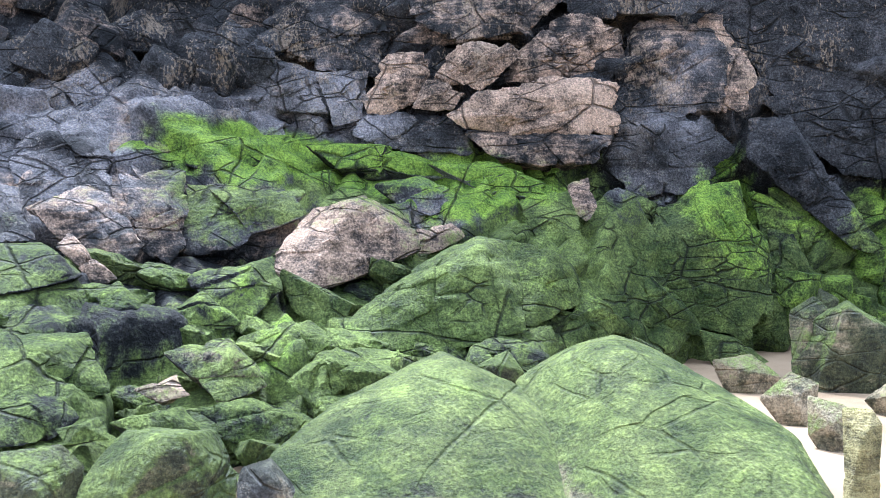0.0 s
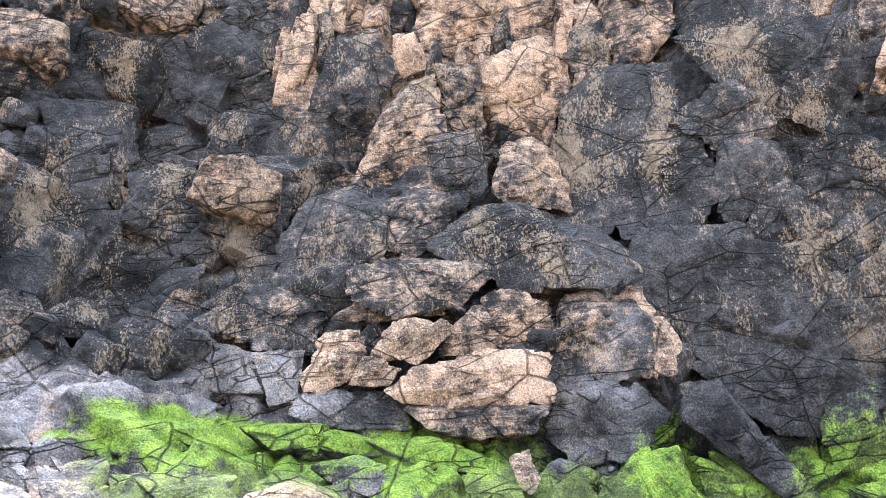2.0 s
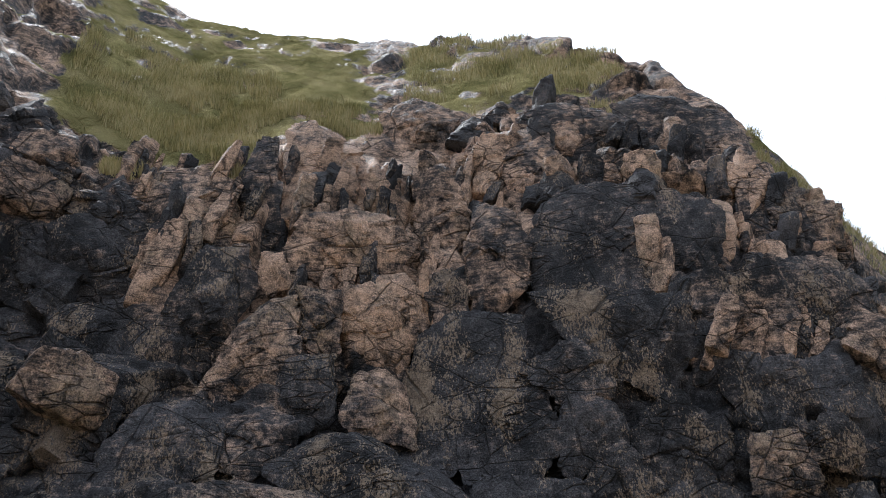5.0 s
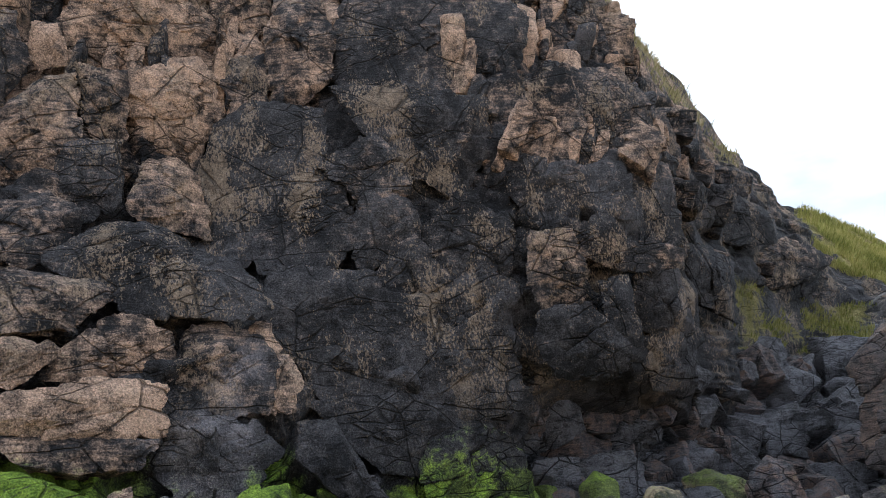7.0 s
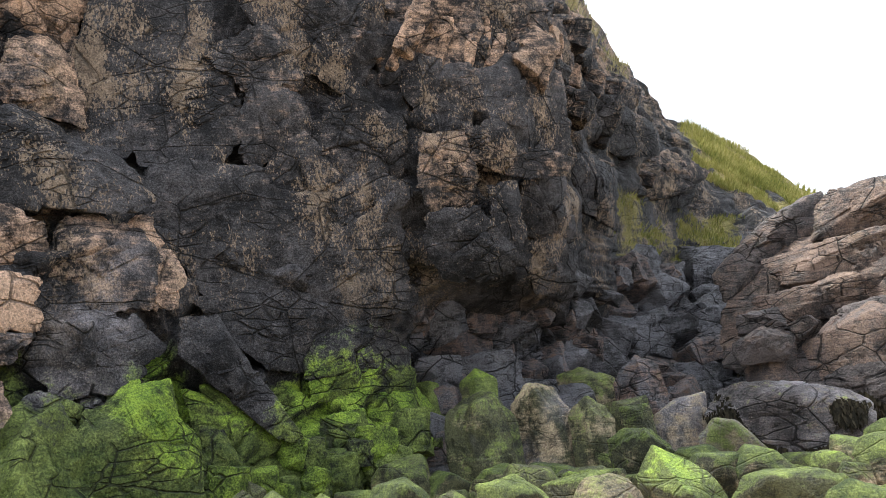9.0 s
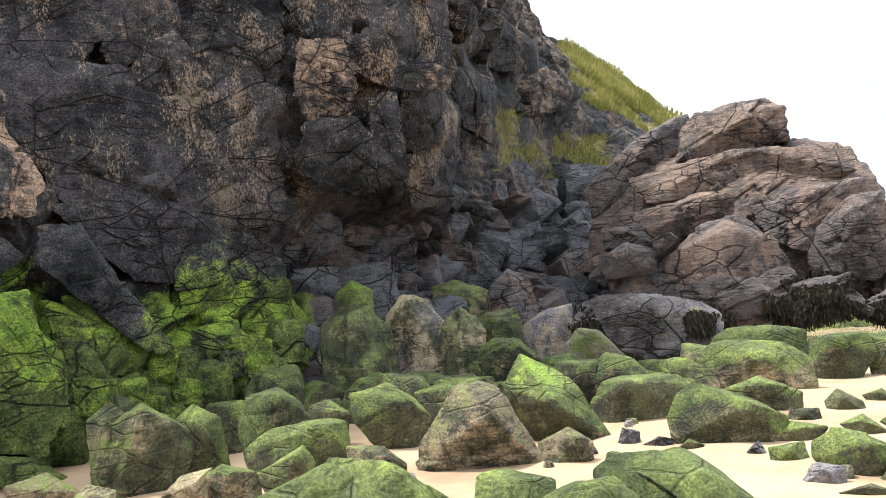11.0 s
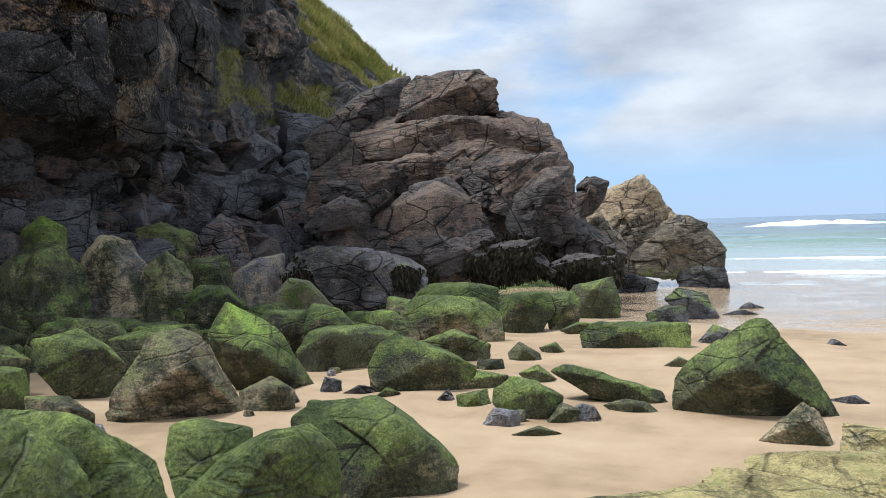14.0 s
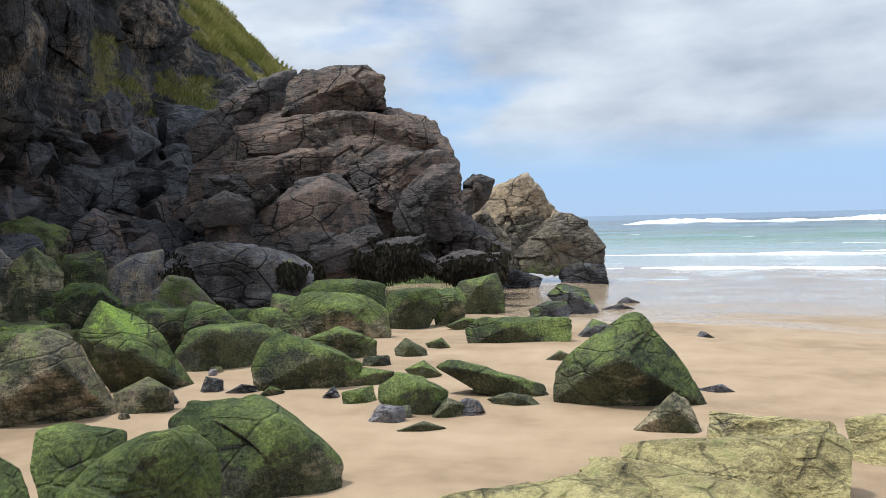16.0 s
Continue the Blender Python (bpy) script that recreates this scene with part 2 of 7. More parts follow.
def rock_material(name, dark, light, warm_dark, warm_light, crack=0.8, algae=((0.028, 0.048, 0.009), (0.215, 0.275, 0.070)), gloss=0.62, turf=False, band=1.0, flecks=0.0, groovy=0.8, fleck_z=(2.0, 4.0), fleck_size=24.0, grit=0.3, speckle=0.3, shift=0.0):
    """Rock whose algae, bright weed, barnacle specks and warm stone follow the mesh's cover values."""
    m, nt, bs = material(name)
    geo = nt.nodes.new("ShaderNodeNewGeometry")
    pos = geo.outputs["Position"]
    at = nt.nodes.new("ShaderNodeAttribute")
    at.attribute_name = "cover"
    sp = nt.nodes.new("ShaderNodeSeparateColor")
    nt.links.new(at.outputs["Color"], sp.inputs[0])
    big, mid, fine = noise_tex(nt, pos, 0.9, 5), noise_tex(nt, pos, 5.5, 7, 0.65), noise_tex(nt, pos, 34.0, 5, 0.7)
    fm = nt.nodes.new("ShaderNodeMapping")
    fm.inputs["Rotation"].default_value = (0.5, 0.9, 0.3)
    fm.inputs["Scale"].default_value = (1.0, 1.0, 7.0)
    nt.links.new(pos, fm.inputs[0])
    leaf = noise_tex(nt, fm.outputs[0], 3.2, 7, 0.7)
    tone = math_node(nt, "ADD", math_node(nt, "ADD", math_node(nt, "MULTIPLY", big, 0.3), math_node(nt, "ADD", math_node(nt, "MULTIPLY", leaf, 0.25 * band), 0.125 * (1 - band))), math_node(nt, "ADD", math_node(nt, "MULTIPLY", mid, 0.33), math_node(nt, "ADD", math_node(nt, "MULTIPLY", fine, 0.22), math_node(nt, "MULTIPLY", math_node(nt, "SUBTRACT", noise_tex(nt, pos, 120.0, 4, 0.75), 0.5), grit))))
    cool = ramp(nt, tone, [(0.47 + shift, dark), (0.525 + shift, tuple((a + b) / 2.6 for a, b in zip(dark, light))), (0.585 + shift, light)])
    pale = ramp(nt, tone, [(0.43, (0.045, 0.043, 0.047)), (0.52, (0.14, 0.134, 0.146)), (0.61, (0.31, 0.29, 0.305))])
    cool = mixed(nt, ranged(nt, math_node(nt, "ADD", sp.outputs["Blue"], math_node(nt, "MULTIPLY", math_node(nt, "SUBTRACT", big, 0.5), 0.8)), 0.3, 0.8), cool, pale)
    warm = ramp(nt, tone, [(0.455, warm_dark), (0.52, tuple((a + b) / 2.2 for a, b in zip(warm_dark, warm_light))), (0.59, warm_light)])
    wfac = ranged(nt, math_node(nt, "ADD", at.outputs["Alpha"], math_node(nt, "MULTIPLY", math_node(nt, "SUBTRACT", math_node(nt, "ADD", math_node(nt, "MULTIPLY", mid, 0.6), math_node(nt, "MULTIPLY", leaf, 0.4)), 0.5), 1.9)), 0.28, 0.82)
    col = mixed(nt, wfac, cool, warm)
    # barnacles and grey lichen in small specks
    vor = nt.nodes.new("ShaderNodeTexVoronoi")
    vor.inputs["Scale"].default_value = 46.0
    nt.links.new(pos, vor.inputs["Vector"])
    speck = math_node(nt, "LESS_THAN", vor.outputs["Distance"], 0.34)
    patch = ranged(nt, math_node(nt, "ADD", sp.outputs["Blue"], math_node(nt, "MULTIPLY", math_node(nt, "SUBTRACT", mid, 0.5), 2.2)), 0.45, 0.95)
    col = mixed(nt, math_node(nt, "MULTIPLY", math_node(nt, "MULTIPLY", speck, patch), 0.75), col, (0.36, 0.31, 0.25))
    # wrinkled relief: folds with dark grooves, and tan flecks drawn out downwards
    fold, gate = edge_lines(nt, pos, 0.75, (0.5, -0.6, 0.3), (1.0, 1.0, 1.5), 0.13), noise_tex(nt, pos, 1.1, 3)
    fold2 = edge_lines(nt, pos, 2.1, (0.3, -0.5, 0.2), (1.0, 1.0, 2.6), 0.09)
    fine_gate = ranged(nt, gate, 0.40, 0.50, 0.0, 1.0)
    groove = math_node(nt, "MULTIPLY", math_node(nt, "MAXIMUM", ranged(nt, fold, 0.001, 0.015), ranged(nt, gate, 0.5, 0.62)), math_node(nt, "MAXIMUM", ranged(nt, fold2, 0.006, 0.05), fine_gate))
    if flecks:
        dm = nt.nodes.new("ShaderNodeMapping")
        dm.inputs["Scale"].default_value = (1.0, 1.0, 0.5)
        nt.links.new(pos, dm.inputs[0])
        fl = noise_tex(nt, dm.outputs[0], fleck_size, 3, 0.6)
        where = noise_tex(nt, dm.outputs[0], 1.4, 4, 0.6)
        sz = nt.nodes.new("ShaderNodeSeparateXYZ")
        nt.links.new(pos, sz.inputs[0])
        thr = math_node(nt, "ADD", fl, math_node(nt, "MULTIPLY", math_node(nt, "SUBTRACT", where, 0.52), 1.5))
        ff = math_node(nt, "MULTIPLY", ranged(nt, thr, 0.585, 0.62), math_node(nt, "MULTIPLY", ranged(nt, sz.outputs["Z"], *fleck_z), ranged(nt, sz.outputs["Z"], 10.0, 14.0, 1.0, 0.25)))
        col = mixed(nt, math_node(nt, "MULTIPLY", ff, flecks), col, ramp(nt, mid, [(0.35, (0.16, 0.12, 0.085)), (0.65, (0.40, 0.31, 0.22))]))
    # hairline joints in three straight sets, each only here and there
    coarse = noise_tex(nt, pos, 1.7, 4)
    joint = None
    for nx, ny, nz, gap, off, wid in ((0.62, 0.30, 0.72, 0.62, 0.0, 0.016), (-0.55, 0.45, 0.70, 0.9, 0.33, 0.014), (0.93, -0.25, 0.27, 0.5, 0.66, 0.016)):
        dp = nt.nodes.new("ShaderNodeVectorMath")
        dp.operation = "DOT_PRODUCT"
        dp.inputs[1].default_value = (nx / gap, ny / gap, nz / gap)
        nt.links.new(pos, dp.inputs[0])
        v = math_node(nt, "ADD", dp.outputs["Value"], math_node(nt, "MULTIPLY", math_node(nt, "ADD", coarse, math_node(nt, "MULTIPLY", mid, 0.05)), 0.45))
        tri = math_node(nt, "ABSOLUTE", math_node(nt, "SUBTRACT", math_node(nt, "FRACT", math_node(nt, "ADD", v, off)), 0.5))
        line = ranged(nt, tri, 0.0, wid)
        gate = ranged(nt, math_node(nt, "ABSOLUTE", math_node(nt, "SUBTRACT", math_node(nt, "FRACT", math_node(nt, "MULTIPLY", math_node(nt, "ADD", big, off), 3.0)), 0.5)), 0.16, 0.26, 1.0, 0.0)
        line = math_node(nt, "MAXIMUM", line, math_node(nt, "SUBTRACT", 1.0, math_node(nt, "MULTIPLY", gate, crack)))
        joint = line if joint is None else math_node(nt, "MULTIPLY", joint, line)
    # algae film, then bright weed
    af = ranged(nt, math_node(nt, "ADD", sp.outputs["Red"], math_node(nt, "MULTIPLY", math_node(nt, "SUBTRACT", math_node(nt, "ADD", math_node(nt, "MULTIPLY", mid, 0.7), math_node(nt, "MULTIPLY", fine, 0.3)), 0.5), 1.9)), 0.3, 0.68)
    soft_tone = math_node(nt, "ADD", math_node(nt, "ADD", math_node(nt, "MULTIPLY", big, 0.34), math_node(nt, "MULTIPLY", mid, 0.36)), math_node(nt, "ADD", math_node(nt, "MULTIPLY", leaf, 0.12), math_node(nt, "MULTIPLY", fine, 0.18)))
    acol = ramp(nt, soft_tone, [(0.42, algae[0]), (0.51, tuple((a + b) / 2.4 for a, b in zip(*algae))), (0.60, algae[1])])
    col = mixed(nt, math_node(nt, "MULTIPLY", af, 0.93), col, acol)
    bf = ranged(nt, math_node(nt, "ADD", sp.outputs["Green"], math_node(nt, "MULTIPLY", math_node(nt, "SUBTRACT", math_node(nt, "ADD", math_node(nt, "MULTIPLY", mid, 0.55), math_node(nt, "ADD", math_node(nt, "MULTIPLY", big, 0.3), math_node(nt, "MULTIPLY", fine, 0.15))), 0.5), 1.7)), 0.36, 0.8)
    bcol = ramp(nt, math_node(nt, "ADD", math_node(nt, "MULTIPLY", mid, 0.6), math_node(nt, "MULTIPLY", fine, 0.4)), [(0.36, (0.05, 0.11, 0.012)), (0.62, (0.25, 0.36, 0.05))])
    col = mixed(nt, bf, col, bcol)
    if not turf:
        sp2 = noise_tex(nt, pos, 62.0, 3, 0.6)
        wh = noise_tex(nt, pos, 2.3, 4, 0.6)
        sf = ranged(nt, math_node(nt, "ADD", sp2, math_node(nt, "MULTIPLY", math_node(nt, "SUBTRACT", wh, 0.5), 0.5)), 0.60, 0.66)
        col = mixed(nt, math_node(nt, "MULTIPLY", sf, 0.13), col, (0.30, 0.29, 0.19))
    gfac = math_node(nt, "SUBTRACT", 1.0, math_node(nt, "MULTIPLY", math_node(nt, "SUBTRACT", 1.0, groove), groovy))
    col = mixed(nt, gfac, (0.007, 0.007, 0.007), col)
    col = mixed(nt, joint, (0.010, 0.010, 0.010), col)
    if turf:
        tf = nt.nodes.new("ShaderNodeAttribute")
        tf.attribute_name = "turf"
        tfac = ranged(nt, math_node(nt, "ADD", tf.outputs["Fac"], math_node(nt, "MULTIPLY", math_node(nt, "SUBTRACT", mid, 0.5), 1.2)), 0.35, 0.65)
        tcol = ramp(nt, math_node(nt, "ADD", math_node(nt, "MULTIPLY", big, 0.5), math_node(nt, "MULTIPLY", fine, 0.5)), [(0.38, (0.08, 0.08, 0.03)), (0.5, (0.19, 0.17, 0.075)), (0.62, (0.32, 0.275, 0.14))])
        col = mixed(nt, tfac, col, tcol)
    # gritty grain
    grain = ranged(nt, noise_tex(nt, pos, 44.0, 5, 0.75), 0.36, 0.64, 1.0 - speckle, 1.0 + speckle)
    gv = nt.nodes.new("ShaderNodeVectorMath")
    gv.operation = "SCALE"
    nt.links.new(col, gv.inputs[0])
    nt.links.new(grain, gv.inputs["Scale"])
    nt.links.new(gv.outputs[0], bs.inputs["Base Color"])
    rg = ranged(nt, mid, 0.3, 0.7, gloss - 0.12, gloss + 0.2)
    nt.links.new(rg, bs.inputs["Roughness"])
    if turf:
        nt.links.new(ranged(nt, tfac, 0.0, 1.0, 0.22, 0.0), bs.inputs["Specular IOR Level"])
    else:
        bs.inputs["Specular IOR Level"].default_value = 0.3
    h = math_node(nt, "ADD", math_node(nt, "ADD", math_node(nt, "MULTIPLY", mid, 0.6), math_node(nt, "MULTIPLY", leaf, 0.45 * band)), math_node(nt, "ADD", math_node(nt, "MULTIPLY", fine, 0.42), math_node(nt, "ADD", math_node(nt, "MULTIPLY", joint, 0.3), math_node(nt, "MULTIPLY", groove, 0.9 * groovy))))
    bump(nt, bs, h, 1.0, 0.10)
    return m


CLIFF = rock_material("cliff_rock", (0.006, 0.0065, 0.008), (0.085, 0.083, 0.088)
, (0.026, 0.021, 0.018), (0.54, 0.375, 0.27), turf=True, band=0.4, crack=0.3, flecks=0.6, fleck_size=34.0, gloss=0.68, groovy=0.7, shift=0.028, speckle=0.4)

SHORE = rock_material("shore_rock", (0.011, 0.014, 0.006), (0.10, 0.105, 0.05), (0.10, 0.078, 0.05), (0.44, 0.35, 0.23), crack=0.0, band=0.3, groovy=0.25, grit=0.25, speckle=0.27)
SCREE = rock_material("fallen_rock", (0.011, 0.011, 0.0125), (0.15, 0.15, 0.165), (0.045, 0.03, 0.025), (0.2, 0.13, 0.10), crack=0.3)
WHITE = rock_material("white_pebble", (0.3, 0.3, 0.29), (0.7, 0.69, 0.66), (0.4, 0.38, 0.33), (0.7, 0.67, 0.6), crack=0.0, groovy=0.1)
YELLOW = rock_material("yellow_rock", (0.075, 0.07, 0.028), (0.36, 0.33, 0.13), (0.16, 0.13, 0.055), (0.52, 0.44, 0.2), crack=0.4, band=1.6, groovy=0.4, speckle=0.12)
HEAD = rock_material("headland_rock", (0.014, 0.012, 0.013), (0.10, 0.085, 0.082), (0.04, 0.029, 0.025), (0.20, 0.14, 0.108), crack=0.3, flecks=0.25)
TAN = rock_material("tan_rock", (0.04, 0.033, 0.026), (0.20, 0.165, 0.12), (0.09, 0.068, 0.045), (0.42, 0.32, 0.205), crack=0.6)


def sand_material():
    m, nt, bs = material("sand")
    pos = nt.nodes.new("ShaderNodeNewGeometry").outputs["Position"]
    sx = nt.nodes.new("ShaderNodeSeparateXYZ")
    nt.links.new(pos, sx.inputs[0])
    st = nt.nodes.new("ShaderNodeMapping")
    st.inputs["Scale"].default_value = (0.55, 0.16, 1.0)
    nt.links.new(pos, st.inputs[0])
    broad, mid, grain = noise_tex(nt, st.outputs[0], 1.6, 5), noise_tex(nt, pos, 2.6, 6), noise_tex(nt, pos, 190.0, 3, 0.7)
    wet = ranged(nt, math_node(nt, "ADD", sx.outputs["X"], math_node(nt, "MULTIPLY", math_node(nt, "SUBTRACT", broad, 0.5), 9.0)), 11.0, 15.0)
    t = math_node(nt, "ADD", math_node(nt, "MULTIPLY", broad, 0.55), math_node(nt, "ADD", math_node(nt, "MULTIPLY", mid, 0.3), math_node(nt, "MULTIPLY", grain, 0.15)))
    col = ramp(nt, t, [(0.36, (0.185, 0.125, 0.073)), (0.5, (0.30, 0.214, 0.131)), (0.64, (0.375, 0.277, 0.18))])
    col = mixed(nt, math_node(nt, "MULTIPLY", wet, 0.55), col, (0.3, 0.235, 0.17))
    nt.links.new(col, bs.inputs["Base Color"])
    nt.links.new(ranged(nt, wet, 0.0, 1.0, 0.82, 0.12), bs.inputs["Roughness"])
    bs.inputs["Specular IOR Level"].default_value = 0.4
    bump(nt, bs, math_node(nt, "ADD", math_node(nt, "MULTIPLY", mid, 0.8), math_node(nt, "MULTIPLY", grain, 0.06)), 0.35, 0.04)
    return m


def sea_material():
    m, nt, bs = material("sea_water")
    pos = nt.nodes.new("ShaderNodeNewGeometry").outputs["Position"]
    sx = nt.nodes.new("ShaderNodeSeparateXYZ")
    nt.links.new(pos, sx.inputs[0])
    st = nt.nodes.new("ShaderNodeMapping")
    st.inputs["Scale"].default_value = (1.0, 0.3, 1.0)
    nt.links.new(pos, st.inputs[0])
    swell, chop = noise_tex(nt, st.outputs[0], 0.16, 5), noise_tex(nt, st.outputs[0], 1.6, 6)
    x = math_node(nt, "ADD", sx.outputs["X"], math_node(nt, "MULTIPLY", math_node(nt, "SUBTRACT", swell, 0.5), 14.0))
    col = ramp(nt, ranged(nt, x, 20.0, 260.0), [(0.0, (0.36, 0.35, 0.31)), (0.02, (0.21, 0.27, 0.22)), (0.08, (0.075, 0.165, 0.13)), (0.25, (0.03, 0.08, 0.085)), (1.0, (0.015, 0.04, 0.065))
])
    foam = ranged(nt, math_node(nt, "ADD", chop, math_node(nt, "MULTIPLY", swell, 0.5)), 0.9, 0.98)
    col = mixed(nt, math_node(nt, "MULTIPLY", foam, 0.8), col, (0.8, 0.82, 0.82))
    nt.links.new(col, bs.inputs["Base Color"])
    bs.inputs["Roughness"].default_value = 0.12
    bs.inputs["Specular IOR Level"].default_value = 0.5
    bump(nt, bs, math_node(nt, "ADD", math_node(nt, "MULTIPLY", chop, 0.35), swell), 0.5, 0.25)
    return m


def foam_material():
    m, nt, bs = material("foam")
    pos = nt.nodes.new("ShaderNodeNewGeometry").outputs["Position"]
    n = noise_tex(nt, pos, 2.2, 8, 0.7)
    nt.links.new(ramp(nt, n, [(0.3, (0.62, 0.67, 0.67)), (0.55, (0.86, 0.88, 0.88))]), bs.inputs["Base Color"])
    bs.inputs["Roughness"].default_value = 0.75
    bump(nt, bs, n, 0.8, 0.2)
    return m


def turf_material(name, a, b, c):
    m, nt, bs = material(name)
    geo = nt.nodes.new("ShaderNodeNewGeometry")
    n = noise_tex(nt, geo.outputs["Position"], 0.9, 5)
    t = math_node(nt, "ADD", math_node(nt, "MULTIPLY", n, 0.7), math_node(nt, "MULTIPLY", geo.outputs["Random Per Island"], 0.3))
    nt.links.new(ramp(nt, t, [(0.3, a), (0.5, b), (0.7, c)]), bs.inputs["Base Color"])
    bs.inputs["Roughness"].default_value = 0.9
    bs.inputs["Specular IOR Level"].default_value = 0.1
    return m


SAND, SEA, FOAM = sand_material(), sea_material(), foam_material()
STRAW = turf_material("dry_grass", (0.15, 0.15, 0.06), (0.33, 0.30, 0.15), (0.47, 0.42, 0.26))
WEED = turf_material("black_weed", (0.008, 0.008, 0.006), (0.022, 0.019, 0.013), (0.05, 0.042, 0.026))
TURF = turf_material("green_grass", (0.11, 0.13, 0.03), (0.25, 0.255, 0.075), (0.41, 0.365, 0.15))


# ---- ground and sea ----
def ground_z(x, y):
    x, y = np.asarray(x, float), np.asarray(y, float)
    r, az = np.hypot(x, y), np.degrees(np.arctan2(x, y))
    z = 0.22 * smooth(8.5, 13, r) * smooth(66, 52, az) * smooth(-80, -30, az)
    z = z - 0.007 * np.clip(x - 12, 0, 16) * smooth(60, 72, az) - 0.05 * np.clip(x - 28, 0, 40) * smooth(60, 72, az)
    return z


def build_ground():
    rr = np.concatenate([np.linspace(0.002, 30, 150), np.geomspace(31, 4600, 45)])
    aa = np.radians(np.linspace(0, 360, 361))
    R, A = np.meshgrid(rr, aa, indexing="ij")
    x, y = R * np.sin(A), R * np.cos(A)
    P = np.stack([x.ravel(), y.ravel(), np.zeros(x.size)], 1)
    z = ground_z(x, y).ravel() + np.where(R.ravel() < 60, 0.035 * fbm(P * 0.45, 5, 3) + 0.012 * fbm(P * (0.8, 2.4, 1), 9, 3), 0)
    P[:, 2] = z
    P[:, :2] += (0.37, -0.23)
    me = mesh_from("ground", P, grid_faces(len(rr), len(aa)), SAND)
    tagged(new("ground", me), "pale golden beach sand, wet towards the water", "sand", kind="structure")


def build_sea():
    xs = np.concatenate([np.linspace(22, 70, 160), np.linspace(71, 260, 190), np.geomspace(265, 4500, 40)])
    ys = np.concatenate([-np.geomspace(4500, 61, 40), np.linspace(-60, 60, 160), np.geomspace(61, 4500, 40)])
    X, Y = np.meshgrid(xs, ys, indexing="ij")
    P = np.stack([X.ravel(), Y.ravel(), 0 * X.ravel()], 1)
    amp = smooth(24, 60, P[:, 0])
    near = P[:, 0] < 300
    w = fbm(P * (0.22, 0.05, 1), 21, 3) * 0.16 + fbm(P * (0.9, 0.35, 1), 22, 3) * 0.03
    P[:, 2] = -0.10 + np.where(near, amp * w, 0)
    me = mesh_from("sea", P, grid_faces(len(xs), len(ys)), SEA)
    tagged(new("sea", me), "shallow green sea with a low swell running in", "water", kind="structure")


def breaker(x, y0, y1, height, width, seed, bend=1.5, base=0.62):
    """A line of broken white water, higher where it tumbles."""
    n, k = 260, 14
    ys = np.linspace(y0, y1, n)
    u = np.linspace(-1, 1, k)
    Y, U = np.meshgrid(ys, u, indexing="ij")
    q = np.stack([Y.ravel() / 9.0, 0 * Y.ravel() + seed, 0 * Y.ravel()], 1)
    env = np.clip(base + 0.75 * fbm(q, seed, 3), 0.02 + 0.3 * (base > 0.7), 1.5) * smooth(y0, y0 + 6, Y.ravel()) * smooth(y1, y1 - 6, Y.ravel())
    prof = np.exp(-((U.ravel() + 0.25) * 1.9) ** 2) - 0.12
    xx = x + U.ravel() * width * (0.55 + 0.5 * env) + bend * fbm(q * 0.35, seed + 7, 2) * 2
    P = np.stack([xx, Y.ravel(), -0.1 + height * env * prof], 1)
    P[:, 2] += 0.18 * height * env * fbm(P * (1.6, 1.6, 1.6), seed + 3, 3)
    P[:, 2] = np.maximum(P[:, 2], -0.3)
    me = mesh_from("wave", P, grid_faces(n, k), FOAM)
    tagged(new("wave", me), "line of white breaking surf on the green sea", "wave", "breaking waves", kind="structure")


build_ground()
build_sea()
breaker(26.5, -14, 4.5, 0.16, 1.3, 3, 0.8, 0.85)
breaker(35.0, -8, 5.5, 0.26, 1.0, 11, 0.5, 0.8)
breaker(38.0, -28, -3, 0.2, 1.0, 31, 0.6)
breaker(48.0, -40, -7, 0.35, 1.1, 17, 1.0)
breaker(150.0, -85, 14, 0.62, 3.0, 23, 3.0, 0.95)
breaker(120.0, -90, -22, 0.7, 2.5, 29, 2.0)


# ---- rock ----
def cube_sphere(n):
    g = np.tan(np.linspace(-1, 1, n) * math.pi / 4)
    A, B = np.meshgrid(g, g, indexing="ij")
    a, b, o = A.ravel(), B.ravel(), np.ones(n * n)
    faces = [np.stack(c, 1) for c in ((o, a, b), (-o, b, a), (b, o, a), (a, -o, b), (a, b, o), (b, a, -o))]
    V = np.concatenate(faces)
    Q = np.concatenate([grid_faces(n, n) + i * n * n for i in range(6)])
    _, first, inv = np.unique(np.round(V, 6), axis=0, return_index=True, return_inverse=True)
    V = V[first]
    return V / np.linalg.norm(V, axis=1)[:, None], inv.ravel()[Q]


SPHERES = {n: cube_sphere(n) for n in (10, 18, 30, 40, 48, 80)}


def normals(P, Q):
    a, b = P[Q[:, 2]] - P[Q[:, 0]], P[Q[:, 3]] - P[Q[:, 1]]
    f = np.cross(a, b)
    N = np.zeros_like(P)
    for k in range(Q.shape[1]):
        np.add.at(N, Q[:, k], f)
    return N / np.maximum(np.linalg.norm(N, axis=1), 1e-9)[:, None]


